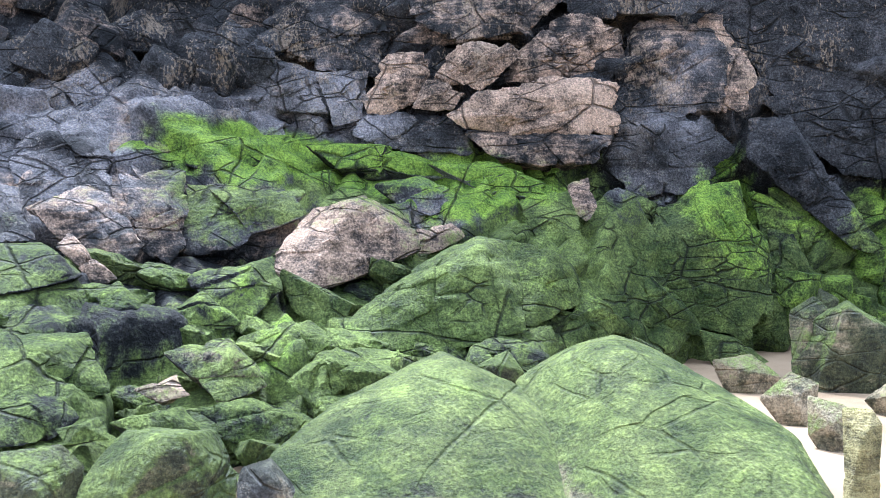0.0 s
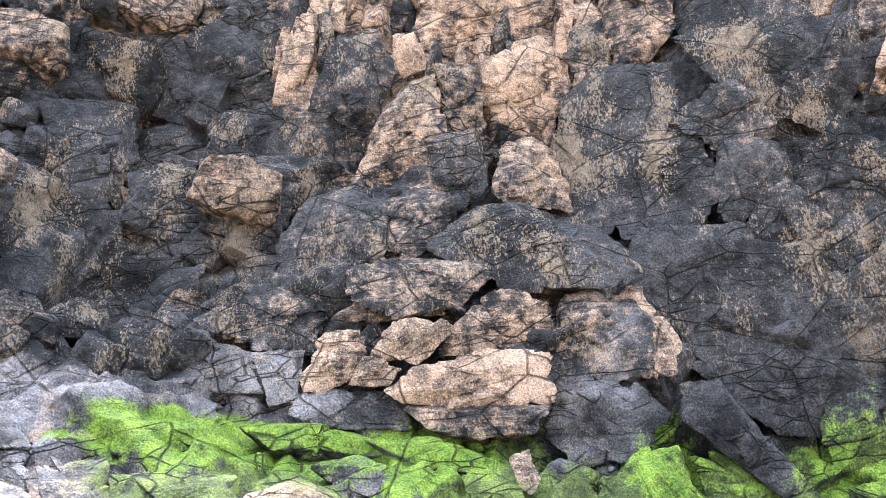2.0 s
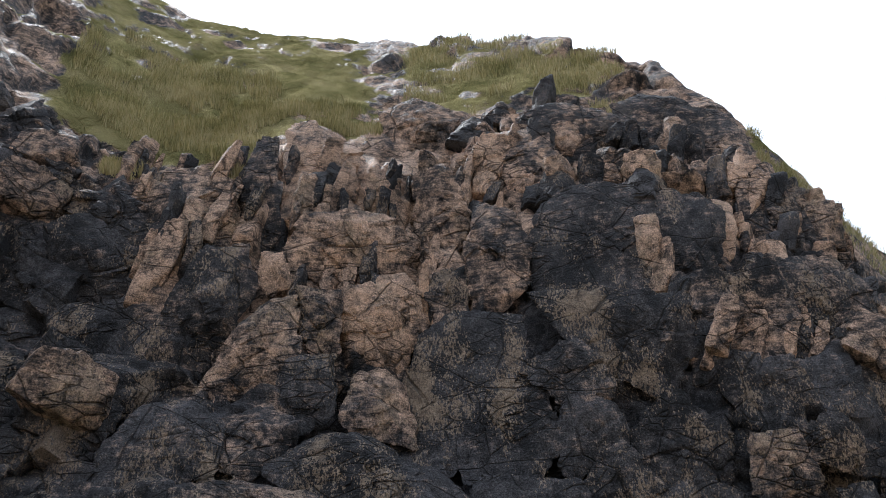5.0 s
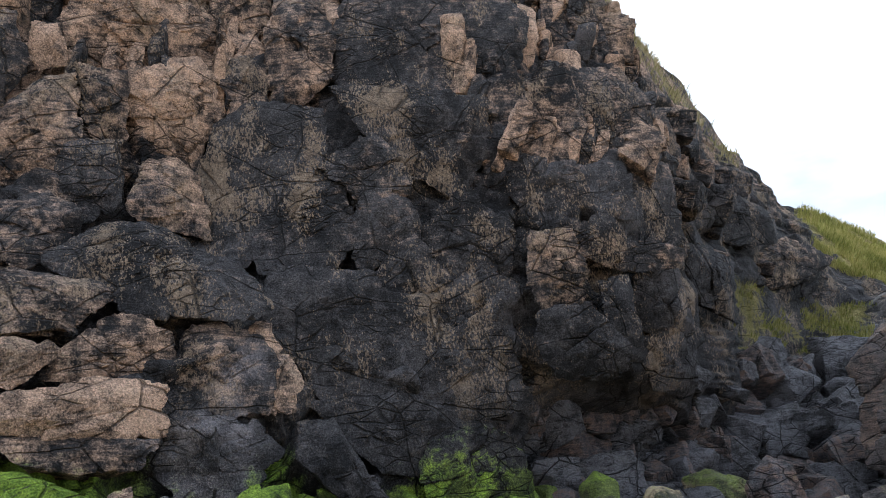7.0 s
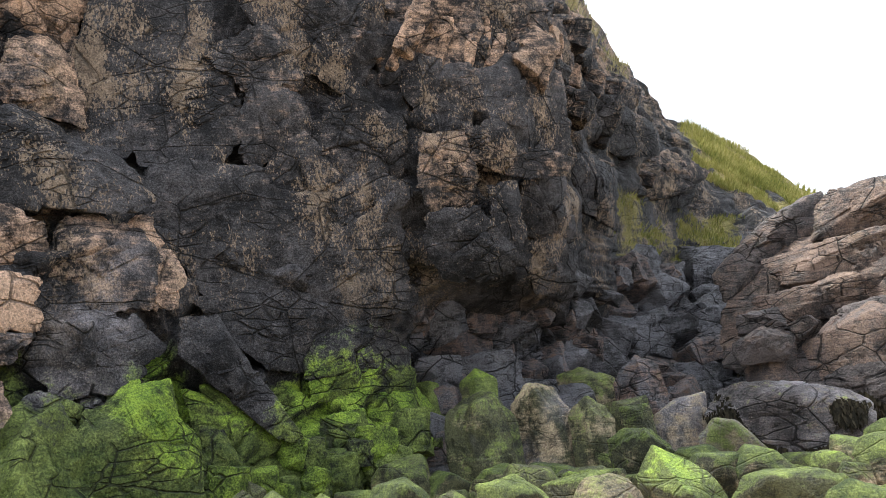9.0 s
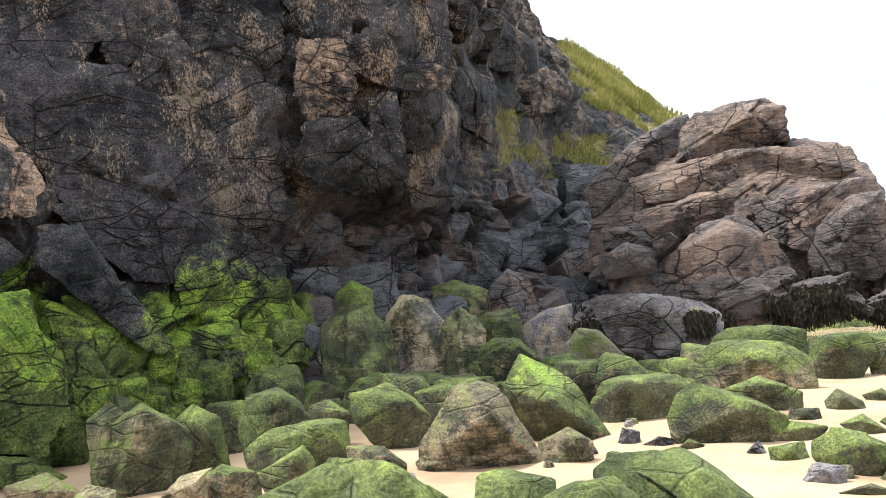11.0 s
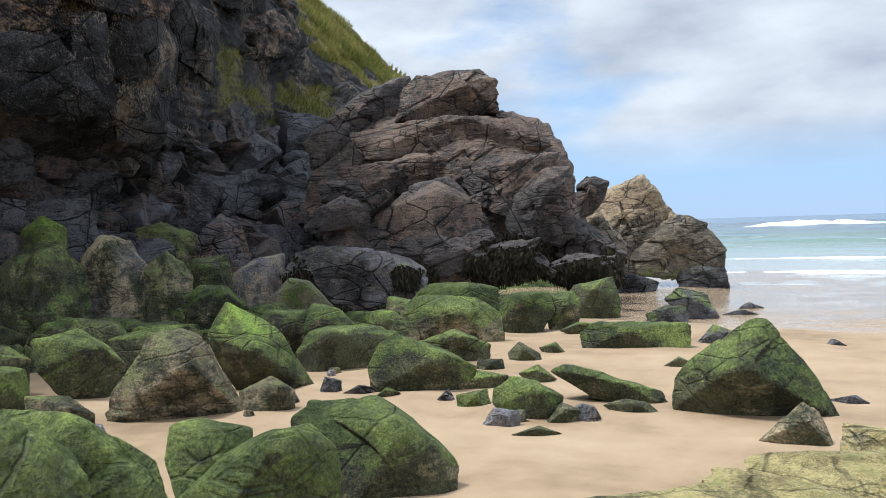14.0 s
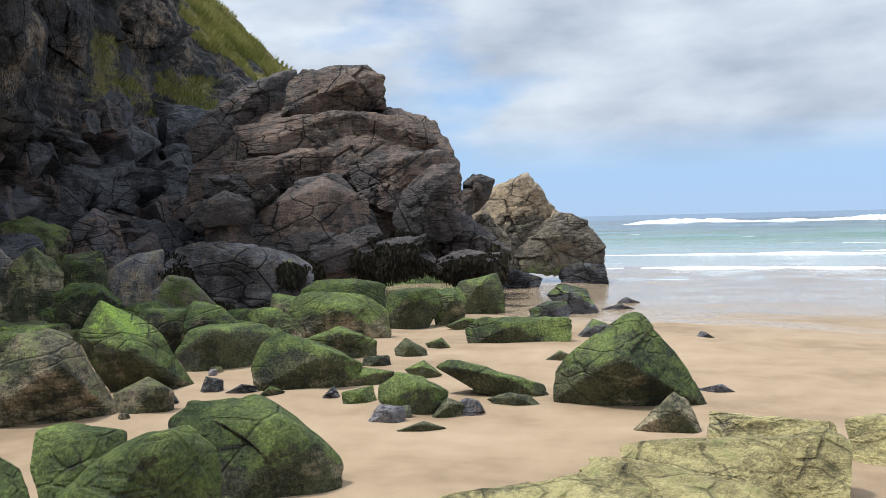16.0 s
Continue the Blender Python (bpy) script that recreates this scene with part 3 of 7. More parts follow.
def rock_shape(size, cuts=(), seed=0, n=30, sharp=11, chips=7, rough=0.03, dent=0.0, grain=1.0, faces=(), worn=0.0, split=None, chip=(0.8, 1.12)):
    """A stone: a box cut by flat faces, its edges worn round, its faces uneven. Size: width, depth, height.
    cuts: ways and shares of the half size; faces: ways and metres from the middle."""
    U, Q = SPHERES[n]
    rnd = random.Random(seed)
    half = np.array(size) / 2
    planes = [((1, 0, 0), 1), ((-1, 0, 0), 1), ((0, 1, 0), 1), ((0, -1, 0), 1), ((0, 0, 1), 1), ((0, 0, -1), 1)]
    for _ in range(chips):
        v = Vector((rnd.gauss(0, 1), rnd.gauss(0, 1), rnd.gauss(0, 0.7))).normalized()
        planes.append((tuple(v), rnd.uniform(*chip)))
    if worn:
        for x, y, z in ((1, 0.2, 0.8), (-1, 0.2, 0.8), (0.2, -1, 0.8), (0, 1, 0.9), (0.8, -0.8, 0.5), (-0.8, -0.8, 0.5), (0.8, 0.8, 0.5), (-0.8, 0.8, 0.5)):
            v = Vector((x + rnd.gauss(0, 0.22), y + rnd.gauss(0, 0.22), z + rnd.gauss(0, 0.22))).normalized()
            planes.append((tuple(v), rnd.uniform(1.05, 1.34) - 0.3 * worn))
    for x, y, z, d in cuts:
        v = Vector((x, y, z)).normalized()
        planes.append((tuple(v), d))
    for x, y, z, d in faces:
        v = np.array((x, y, z)) / np.linalg.norm((x, y, z)) * half
        planes.append((tuple(v / np.linalg.norm(v)), d / np.linalg.norm(v)))
    s = 0
    for v, d in planes:
        s = s + np.maximum(U @ np.array(v) / d, 0) ** sharp
    P = U / (s ** (1 / sharp))[:, None] * half
    m = (size[0] * size[1] * size[2]) ** (1 / 3)
    if dent:
        P = P + U * (dent * m * fbm(P / m * 1.3 + seed, seed + 40, 2))[:, None]
    d = rough * m * (0.8 * fbm(P / m * 2.4 * grain + seed, seed + 50, 5, 0.55) + 0.25 * vnoise(P * 11, seed + 60))
    if (sharp > 22 if split is None else split):
        a, g = joints(P / m + 3.1 * seed, turned(0.55 / grain, 0.6 / grain, 0.3 / grain, 15 + seed * 3 % 20, -20 - seed * 5 % 25, seed * 7 % 90), seed + 70, 1.1, 0.9, 1.6, 0.05)
        d = d + rough * m * a
    return P + U * d[:, None], Q


def placed(P, az, r, z, turn=0.0, tip=0.0, lean=0.0):
    """Local x to the right as seen from the cove's middle, y away from it."""
    R = np.array((Euler((radians(tip), radians(lean), radians(-az + turn)))).to_matrix())
    return P @ R.T + np.array([*polar(az, r), z])


def blob(az, z, caz, cz, waz, wz):
    return np.exp(-(((az - caz) / waz) ** 2 + ((z - cz) / wz) ** 2))


def cliff_cover(P, N):
    """Algae, bright weed, specks and warm stone on the cliff, by height over the beach and by place in the cove."""
    az, z = np.degrees(np.arctan2(P[:, 0], P[:, 1])), P[:, 2]
    n1, n2 = fbm(P * 0.7, 3, 3), fbm(P * 2.1, 4, 3)
    up = N[:, 2]
    top = 1.85 + 0.35 * smooth(5, -10, az) - 0.85 * smooth(35, 40, az)
    algae = smooth(0.55, -0.5, z - top + 0.55 * n1 + 0.2 * n2) * (0.75 + 0.35 * up)
    algae = algae - 0.55 * blob(az, z, -25, 1.6, 6, 0.8) - 0.5 * blob(az, z, -6, 1.5, 4, 0.4) - 0.35 * blob(az, z, -15, 1.2, 7, 0.6) - 0.45 * blob(az, z, -19, 1.5, 9, 0.8)
    bright = (1.3 * blob(az, z, -15, 2.6, 5.5, 0.42) + 1.2 * blob(az, z, -5, 2.35, 6, 0.36) + 1.3 * blob(az, z, 4, 2.1, 5.5, 0.4)
              + 1.35 * blob(az, z, 18.5, 1.75, 2.6, 0.75) + 1.35 * blob(az, z, 30, 1.6, 4.0, 0.6) + 0.5 * blob(az, z, 22, 1.2, 3, 0.5)
              + 0.75 * blob(az, z, -12, 1.1, 14, 0.7) * smooth(-0.3, 0.4, n1))
    bright = bright * (0.75 + 0.5 * up) * (0.9 + 0.5 * n2)
    specks = smooth(0.5, 1.7, z) * smooth(4.4, 3.0, z) * smooth(20, 16, az) * (0.55 + 0.5 * n1) + smooth(1.8, 3.0, z) * smooth(8.5, 5.5, z) * smooth(38, 34, az) * (0.1 + 0.3 * n1) * (1 - 0.8 * smooth(19, 23, az) * smooth(9, 6, z))

    warm = smooth(6.5, 11.5, z + 1.2 * n1) * 0.5 + 0.3 * blob(az, z, 7, 8, 7, 2.5) - 0.35 * smooth(36, 44, az) * smooth(8, 3, z)
    warm = warm + 0.55 * blob(az, z, -22, 1.9, 9, 0.7) + 0.5 * blob(az, z, -8, 1.6, 8, 0.6) + 0.25 * blob(az, z, -2, 4.5, 9, 2)
    warm = warm + 0.25 * n2 - 0.25 * blob(az, z, -14, 7, 6, 4)
    return np.stack([algae, np.clip(bright, 0, 1.2), np.clip(specks, 0, 1), np.clip(warm, 0, 1.2)], 1)


# ---- the cliff: how far back and how high its foot, ledges and brow lie, bearing by bearing ----
PROFILE = []


def column(az, *points):
    PROFILE.append((az, points))


column(-60, (5.6, -0.4), (9.0, 0.6), (10.5, 1.3), (12.0, 2.0), (14.0, 3.0), (16.0, 4.0), (18.0, 5.0), (27, 9.0), (60, 14))
column(-42, (5.0, -0.4), (8.4, 1.1), (10.2, 2.0), (11.7, 3.2), (13.5, 6.4), (14.4, 9.5), (15.4, 12.5), (19, 17.0), (60, 24))
column(-28, (4.6, -0.4), (8.0, 1.5), (10.0, 2.6), (11.5, 4.1), (13.5, 8.0), (14.3, 11.4), (15.2, 14.6), (19, 21.0), (60, 30))
column(-16, (4.6, -0.4), (8.2, 1.2), (10.3, 2.8), (11.8, 3.9), (14.2, 8.3), (14.6, 11.5), (15.4, 13.8), (25, 29.5), (60, 40))
column(-5, (4.8, -0.4), (8.3, 1.0), (10.4, 2.5), (11.2, 4.5), (12.6, 6.9), (13.2, 10.4), (14.2, 12.1), (25, 28.0), (60, 40))
column(5, (5.4, -0.4), (8.3, 0.9), (10.2, 2.2), (10.8, 4.3), (12.0, 6.2), (12.8, 10.4), (13.8, 12.8), (24, 27.0), (60, 40))
column(15, (9.0, -0.4), (9.7, 0.8), (10.6, 2.1), (11.2, 4.0), (12.5, 6.2), (13.0, 9.4), (13.8, 12.2), (22, 25.0), (60, 36))
column(26, (11.0, -0.4), (11.3, 0.8), (11.8, 2.0), (12.1, 4.2), (12.4, 7.0), (12.9, 9.6), (14.6, 13.9), (20, 22.6), (60, 32))
column(33, (11.8, -0.4), (12.0, 0.8), (12.4, 2.0), (12.5, 3.8), (12.5, 6.4), (12.9, 9.2), (14.8, 13.2), (18, 19.3), (55, 28))
column(37, (13.2, -0.4), (14.0, 0.9), (15.2, 2.2), (12.9, 3.5), (12.6, 6.0), (13.0, 9.0), (14.8, 12.6), (17.5, 17.9), (55, 24))
column(43, (15.0, -0.3), (16.0, 0.9), (17.4, 2.2), (13.3, 3.4), (13.0, 5.9), (13.9, 8.8), (15.0, 11.2), (17.0, 14.6), (55, 18))
column(47, (16.5, -0.2), (17.3, 1.0), (17.8, 2.1), (15.3, 3.6), (14.3, 6.0), (14.6, 7.8), (15.4, 9.5), (17.5, 11.9), (50, 14))
column(50, (17.5, -0.1), (18.5, 1.2), (19.5, 2.3), (20.0, 3.6), (19.5, 5.6), (19.6, 7.6), (20.3, 9.6), (22.0, 12.2), (50, 12))
column(55, (18.0, 0.0), (19.5, 1.4), (21.0, 2.4), (23.0, 4.2), (25.0, 5.7), (26.0, 7.6), (27.0, 8.9), (30.0, 10.7), (55, 11))
column(59, (18.0, 0.0), (20.0, 1.4), (22.0, 2.6), (24.0, 4.2), (26.0, 5.4), (28.0, 6.8), (30.0, 8.1), (33.0, 9.8), (55, 10))
column(63, (19.0, 0.0), (21.0, 1.4), (23.0, 2.6), (25.0, 3.8), (27.0, 4.9), (29.0, 5.8), (31.0, 6.8), (34.0, 7.7), (55, 8))
column(70, (21.0, -0.3), (22.0, 0.8), (23.0, 1.6), (25.0, 2.3), (27.0, 3.0), (29.0, 3.6), (31.0, 4.0), (34.0, 4.3), (50, 3))
column(78, (23.0, -0.5), (24.0, -0.1), (25.0, 0.2), (26.0, 0.3), (28.0, 0.3), (30.0, 0.3), (32.0, 0.1), (34.0, -0.3), (50, -2))


def soften(A, k, axis):
    for _ in range(k):
        B = A.copy()
        mid = [slice(None)] * A.ndim
        lo, hi = list(mid), list(mid)
        mid[axis], lo[axis], hi[axis] = slice(1, -1), slice(0, -2), slice(2, None)
        B[tuple(mid)] = (A[tuple(lo)] + 2 * A[tuple(mid)] + A[tuple(hi)]) / 4
        A = B
    return A


def build_cliff():
    nu, vs = 700, np.concatenate([np.linspace(0, 6, 320, endpoint=False), np.linspace(6, 7, 90, endpoint=False), np.linspace(7, 8, 10)])
    az = np.concatenate([np.linspace(-60, -32, 60, endpoint=False), np.linspace(-32, 62, 580, endpoint=False), np.linspace(62, 78, 60)])
    known = [c[0] for c in PROFILE]
    T = np.array([[p for p in c[1]] for c in PROFILE])
    rz = np.stack([[np.interp(az, known, T[:, k, j]) for k in range(9)] for j in range(2)], -1)
    rz = soften(rz.transpose(1, 0, 2), 25, 0)
    G = np.stack([np.stack([np.interp(vs, range(9), rz[i, :, j]) for j in range(2)], -1) for i in range(nu)])
    G = soften(G, 14, 1)
    A = np.radians(az)[:, None]
    B = np.stack([np.sin(A) * G[:, :, 0], np.cos(A) * G[:, :, 0], G[:, :, 1]], -1)
    N = np.cross(np.gradient(B, axis=0), np.gradient(B, axis=1))
    N /= np.linalg.norm(N, axis=-1)[:, :, None]
    nv = len(vs)
    P, N = B.reshape(-1, 3), N.reshape(-1, 3)
    AZ, V = np.repeat(az, nv), np.tile(vs, nu)
    W = P + 0.35 * np.stack([fbm(P * 0.5, s, 3) for s in (11, 12, 13)], 1)
    # blocky jointing, steep slabs in the upper middle, worn rounded shelves low down
    big, g1 = blocks(W, turned(2.0, 2.0, 1.5, 25, -32, 20), 101, 0.30, 0.62, 0.25, 0.04)
    mid, g2 = joints(W, turned(0.95, 1.1, 0.55, 18, -34, 30), 102, 0.13, 0.30, 0.2, 0.035)
    small, g3 = joints(W, turned(0.36, 0.42, 0.2, 12, -28, 18), 103, 0.045, 0.12, 0.06, 0.05)
    slab, g4 = joints(W, turned(0.62, 1.3, 2.3, 3, 9, 4), 104, 0.26, 0.22, 0.4, 0.05)
    leaf, g5 = joints(W, turned(0.2, 0.5, 1.1, 3, 11, 4), 105, 0.05, 0.08, 0.1, 0.07)
    ws = smooth(-8, -2, AZ) * smooth(27, 21, AZ) * smooth(3.7, 4.4, V) * smooth(6.6, 6.0, V)
    ws = np.maximum(ws, 0.6 * smooth(36, 40, AZ) * smooth(50, 47, AZ) * smooth(3.6, 4.4, V))
    low = smooth(2.4, 1.7, V) * smooth(38, 30, AZ)
    flat = smooth(22, 25, AZ) * smooth(37, 34, AZ) * smooth(1.9, 2.3, V) * smooth(5.2, 4.4, V)
    face = big * (1 - 0.3 * flat) + mid * (1 - 0.2 * flat) + small
    steep = slab + leaf + 0.4 * mid
    worn = 0.8 * big + 1.0 * mid + 0.6 * small
    D = face * (1 - ws) + steep * ws
    D = D * (1 - low) + worn * low
    turf = (smooth(-17, -12, AZ) * smooth(14, 9, AZ) * smooth(5.9, 6.1, V - 0.008 * AZ) * (0.7 + 0.3 * smooth(6.6, 6.3, V - 0.008 * AZ)) * smooth(7.3, 7.0, V)
            + 1.0 * smooth(12, 16, AZ) * smooth(36, 30, AZ) * smooth(6.15, 6.35, V) * smooth(6.95, 6.7, V)
            + 0.9 * smooth(41, 44, AZ) * smooth(54, 51, AZ) * smooth(6.1, 6.5, V) + smooth(54.5, 56.5, AZ) * smooth(4.7, 5.3, V)
            + smooth(49.5, 51, AZ) * smooth(59, 57, AZ) * smooth(3.2, 3.5, V) * smooth(4.5, 4.2, V))
    D = D * smooth(70, 60, AZ) * (1 - 0.75 * np.clip(turf, 0, 1)) * (1 - 0.5 * smooth(6.6, 7.2, V))
    D = D * (1 - 0.7 * smooth(35, 38, AZ) * smooth(49, 46, AZ) * smooth(0.6, 1.2, V) * smooth(3.6, 3.1, V))
    D = 0.7 * D - 0.1 + 0.04 * fbm(P * 3.0, 15, 3) + 0.012 * vnoise(P * 14, 16)
    D = soften(soften(D.reshape(nu, nv), 1, 0), 1, 1).ravel()
    P2 = P + N * D[:, None]
    Q = grid_faces(nu, nv)
    N2 = normals(P2, Q)
    cover = cliff_cover(P2, N2)
    cover[:, 3] = np.clip(cover[:, 3] + 0.25 * ws, 0, 1.2)
    turf = turf + 1.1 * smooth(-40, -30, AZ) * smooth(18, 12, AZ) * smooth(6.85, 7.1, V) + 0.8 * smooth(-30, -16, AZ) * smooth(38, 32, AZ) * smooth(5.9, 6.3, V) * smooth(0.4, 0.7, N2[:, 2])
    turf = turf * (0.45 + 0.75 * smooth(0.1, 0.5, N2[:, 2])) * (0.85 + 0.8 * fbm(P2 * 0.7, 66, 3))
    me = mesh_from("cliff", P2, Q, CLIFF, cover, turf=np.clip(turf, 0, 1.2))
    ob = tagged(new("cliff", me), "dark fractured rock cliff, green with algae at its foot and grassy above", "cliff", kind="structure")
    return ob, P2.reshape(nu, nv, 3), N2.reshape(nu, nv, 3), az, vs


cliff, CP, CN, CAZ, CVS = build_cliff()


def hewn(outline, apex, front, back, seed, n=30, sharp=40, rough=0.02, joint=1.0, chips=3, rib=0.0, grow=1.05):
    """A stone by its outline across (x, z, in metres), with faces that run from each edge to a point in front and to one behind.
    Its edges are worn a little round, its faces cracked and uneven."""
    U, Q = SPHERES[n]
    U = U - np.array([0, 0.4, 0])
    U = U / np.linalg.norm(U, axis=1)[:, None]
    rnd = random.Random(seed)
    O = np.array(outline, float)
    O = O.mean(0) + grow * (O - O.mean(0))
    mid = (O.max(0) + O.min(0)) / 2 * 0.5 + O.mean(0) * 0.5
    A = mid + 0.9 * (np.array(apex) - mid)
    V = np.array([(x - mid[0], 0, z - mid[1]) for x, z in O])
    tips = np.array([(A[0] - mid[0], -front, A[1] - mid[1]), (0, back, 0)])
    half = np.array([np.abs(V[:, 0]).max(), max(front, back) * 0.8, np.abs(V[:, 2]).max()])
    m = (half.prod() * 8) ** (1 / 3)
    planes = [(np.array([0, -1.0, 0]), 0.86 * front), (np.array([0, 1.0, 0]), 0.75 * back)]
    for i in range(len(V)):
        p, q = V[i], V[(i + 1) % len(V)]
        for tip in tips:
            w = np.cross(q - p, tip - p)
            w = w / max(np.linalg.norm(w), 1e-6)
            d = w @ p
            if d < 0:
                w, d = -w, -d
            planes.append((w, max(d, 0.12 * m)))
    T = np.concatenate([V, tips])
    for _ in range(chips):
        w = np.array([rnd.gauss(0, 0.45), -1.0, rnd.gauss(0, 0.4)])
        w /= np.linalg.norm(w)
        planes.append((w, (T @ w).max() * rnd.uniform(0.84, 0.98)))
    s = 0
    for w, d in planes:
        s = s + np.maximum(U @ (w * half) / d, 0) ** sharp
    P = U / (s ** (1 / sharp))[:, None] * half
    k = P + 7.3 * seed
    d = rough * (0.9 * fbm(k * 1.7, seed + 50, 4, 0.55) + 0.3 * vnoise(k * 13, seed + 60))
    if joint:
        a, g = joints(k, turned(0.75, 0.9, 0.42, 15 + seed * 3 % 20, -20 - seed * 5 % 25, seed * 7 % 50), seed + 70, 0.03, 0.09, 0.07, 0.05)
        b, g = joints(k, turned(0.26, 0.3, 0.15, 10, -30, 20), seed + 71, 0.008, 0.03, 0.02, 0.08)
        d = d + joint * min(1.0, m) * (a + b)
    if rib:
        d = d + rib * (0.08 * vnoise(k * (4.5, 4.5, 0.5), seed + 80) + 0.03 * vnoise(k * (14, 14, 1.2), seed + 81))
    return P + U * d[:, None] + np.array([mid[0], 0, mid[1]]), Q


def crag(az, r, z, turn, tip, outline, apex, warm=0.0, algae=0.0, bright=0.0, label="", smooth=0, worn=0, flush=0):
    """One of the blocks that stand out of the cliff, by its outline across the face."""
    seed = int(abs(az) * 31 + z * 17) % 997
    O = np.array(outline)
    w, h = O.max(0) - O.min(0)
    rnd = random.Random(seed)
    sway = 0.4 if flush else 1.0
    r, turn, tip = r + sway * rnd.uniform(-0.09, 0.06), turn + sway * rnd.uniform(-9, 9), tip + sway * rnd.uniform(-7, 7)
    P, Q = hewn(outline, apex, (0.22 if worn else 0.07 if flush else 0.14) * min(w, h) + 0.03, 0.5 * max(w, h), seed, 40 if max(w, h) > 1.5 else 30, 36 if worn else 90, 0.03 if worn else 0.02, 0.3 if smooth else 0.6 if worn else 1.0, 1 if smooth else 3, 0.0, 1.13 if flush else 1.07)
    P = placed(P, az, r, z, turn, tip)
    N = normals(P, Q)
    c = cliff_cover(P, N)
    k = fbm(P * 1.4, seed, 3)
    c[:, 3] = c[:, 3] * 0.2 + warm * (0.74 + 0.3 * k) - (0.5 if smooth else 0.0)
    c[:, 0] += algae * (0.7 + 0.5 * N[:, 2])
    c[:, 1] = c[:, 1] * 0.6 + bright * np.clip(N[:, 2] + 0.45, 0, 1)
    ob = new("rock_block", mesh_from("rock_block", P, Q, CLIFF, np.clip(c, 0, 1.3), sharp_edges=True))
    ob.parent = cliff
    return tagged(ob, label) if label else ob


# tall columns and slabs of the upper middle
crag(-3.6, 13.26, 10.38, -9, -3, ((-0.78, 0.31), (-0.58, -0.79), (0.14, -1.55), (0.58, -0.72), (0.89, 0.7), (0.3, 1.07), (-0.55, 0.97)), (-0.19, -0.18), warm=0.6)
crag(2.2, 13.16, 10.87, -10, -4, ((-0.46, 0.4), (-0.3, -0.84), (-0.09, -1.37), (0.43, -1.06), (0.26, 1.38), (-0.19, 1.44)), (-0.03, 0.20), warm=0.3)
crag(6.8, 13.63, 12.05, 1, -8, ((-0.68, 1.19), (-0.67, -1.05), (0.03, -1.31), (0.7, -0.99), (0.82, 0.59), (-0.19, 1.51)), (-0.13, 0.16), warm=0.95)
crag(-1.2, 12.56, 7.91, -8, 1, ((-0.95, -0.88), (-0.22, -1.37), (0.15, -0.96), (0.82, 0.43), (0.65, 1.33), (-0.03, 1.27)), (0.30, 0.26), warm=0.35)
crag(-8.3, 13.52, 10.15, -15, -1, ((-0.95, 0.26), (0.34, -0.74), (0.8, -0.89), (0.4, 0.23), (-0.06, 1.09)), (-0.02, 0.38), warm=0.3)
crag(9.7, 12.74, 9.59, 8, 1, ((-1.17, -0.26), (-0.9, -0.89), (0.6, -0.75), (1.19, 0.06), (1.02, 0.48), (0.11, 0.8), (-0.83, 0.56)), (0.07, 0.31), warm=0.75)
crag(3.7, 12.44, 8.81, -10, 2, ((-0.25, -0.12), (-0.06, -0.42), (0.33, -0.25), (0.17, 0.43), (-0.18, 0.37)), (0.05, 0.06), warm=1.1)
crag(3.2, 12.17, 7.27, -7, 1, ((-0.81, -0.62), (-0.46, -0.84), (0.34, -0.82), (0.65, 0.02), (0.51, 0.96), (0.13, 0.89), (-0.34, 0.42)), (0.02, 0.39), warm=0.7)
crag(7.6, 12.30, 7.78, 8, 2, ((-0.42, 0.62), (-0.27, -0.21), (-0.02, -0.61), (0.37, -0.42), (0.34, 0.62)), (0.03, 0.20), warm=0.65)
crag(6.8, 12.10, 6.54, 8, -3, ((-0.5, -0.18), (-0.01, -0.7), (0.45, -0.33), (0.44, 0.66), (-0.38, 0.56)), (0.05, 0.26), warm=0.3)
crag(12.6, 12.52, 8.03, 7, 2, ((-0.74, -0.1), (-0.37, -0.79), (0.26, -0.97), (0.63, -0.17), (0.62, 0.58), (0.26, 0.93), (-0.65, 0.54)), (0.00, 0.28), warm=0.85)
crag(12.1, 12.22, 6.39, 7, -4, ((-0.61, -0.3), (-0.12, -0.61), (0.57, -0.65), (0.43, 0.33), (0.1, 0.66), (-0.36, 0.58)), (-0.14, 0.07), warm=0.7)
crag(12.4, 13.40, 11.15, 6, -2, ((-0.39, -0.08), (-0.1, -0.57), (0.43, -0.67), (0.33, 0.57), (-0.27, 0.75)), (0.07, 0.16), warm=0.95)
crag(17.2, 13.39, 10.84, 1, -2, ((-0.56, 0.81), (-0.49, -0.69), (-0.03, -1.27), (0.61, -0.37), (0.43, 0.33), (0.04, 1.18)), (-0.08, 0.16), warm=0.7)
crag(21.4, 12.88, 9.45, -3, -1, ((-0.56, 0.14), (-0.5, -0.93), (-0.03, -1.38), (0.48, -0.6), (0.6, 0.43), (0.29, 1.02), (-0.29, 1.32)), (-0.15, 0.15), warm=0.55)
crag(17.4, 12.81, 8.61, -3, 2, ((-0.37, 0.0), (-0.16, -0.69), (0.36, -0.47), (0.36, 0.64), (-0.2, 0.53)), (0.05, 0.14), warm=0.4)
crag(16.3, 14.84, 13.93, -1, -12, ((-1.13, 0.89), (-0.95, -0.56), (-0.1, -0.97), (1.22, -1.13), (1.29, 0.4), (-0.31, 1.29)), (-0.02, -0.03), warm=0.6)
crag(23.5, 13.88, 12.14, 1, -4, ((-0.72, 0.15), (-0.61, -0.78), (0.09, -1.26), (0.92, -0.21), (0.77, 0.91), (-0.47, 1.17)), (0.07, 0.05), warm=0.5)
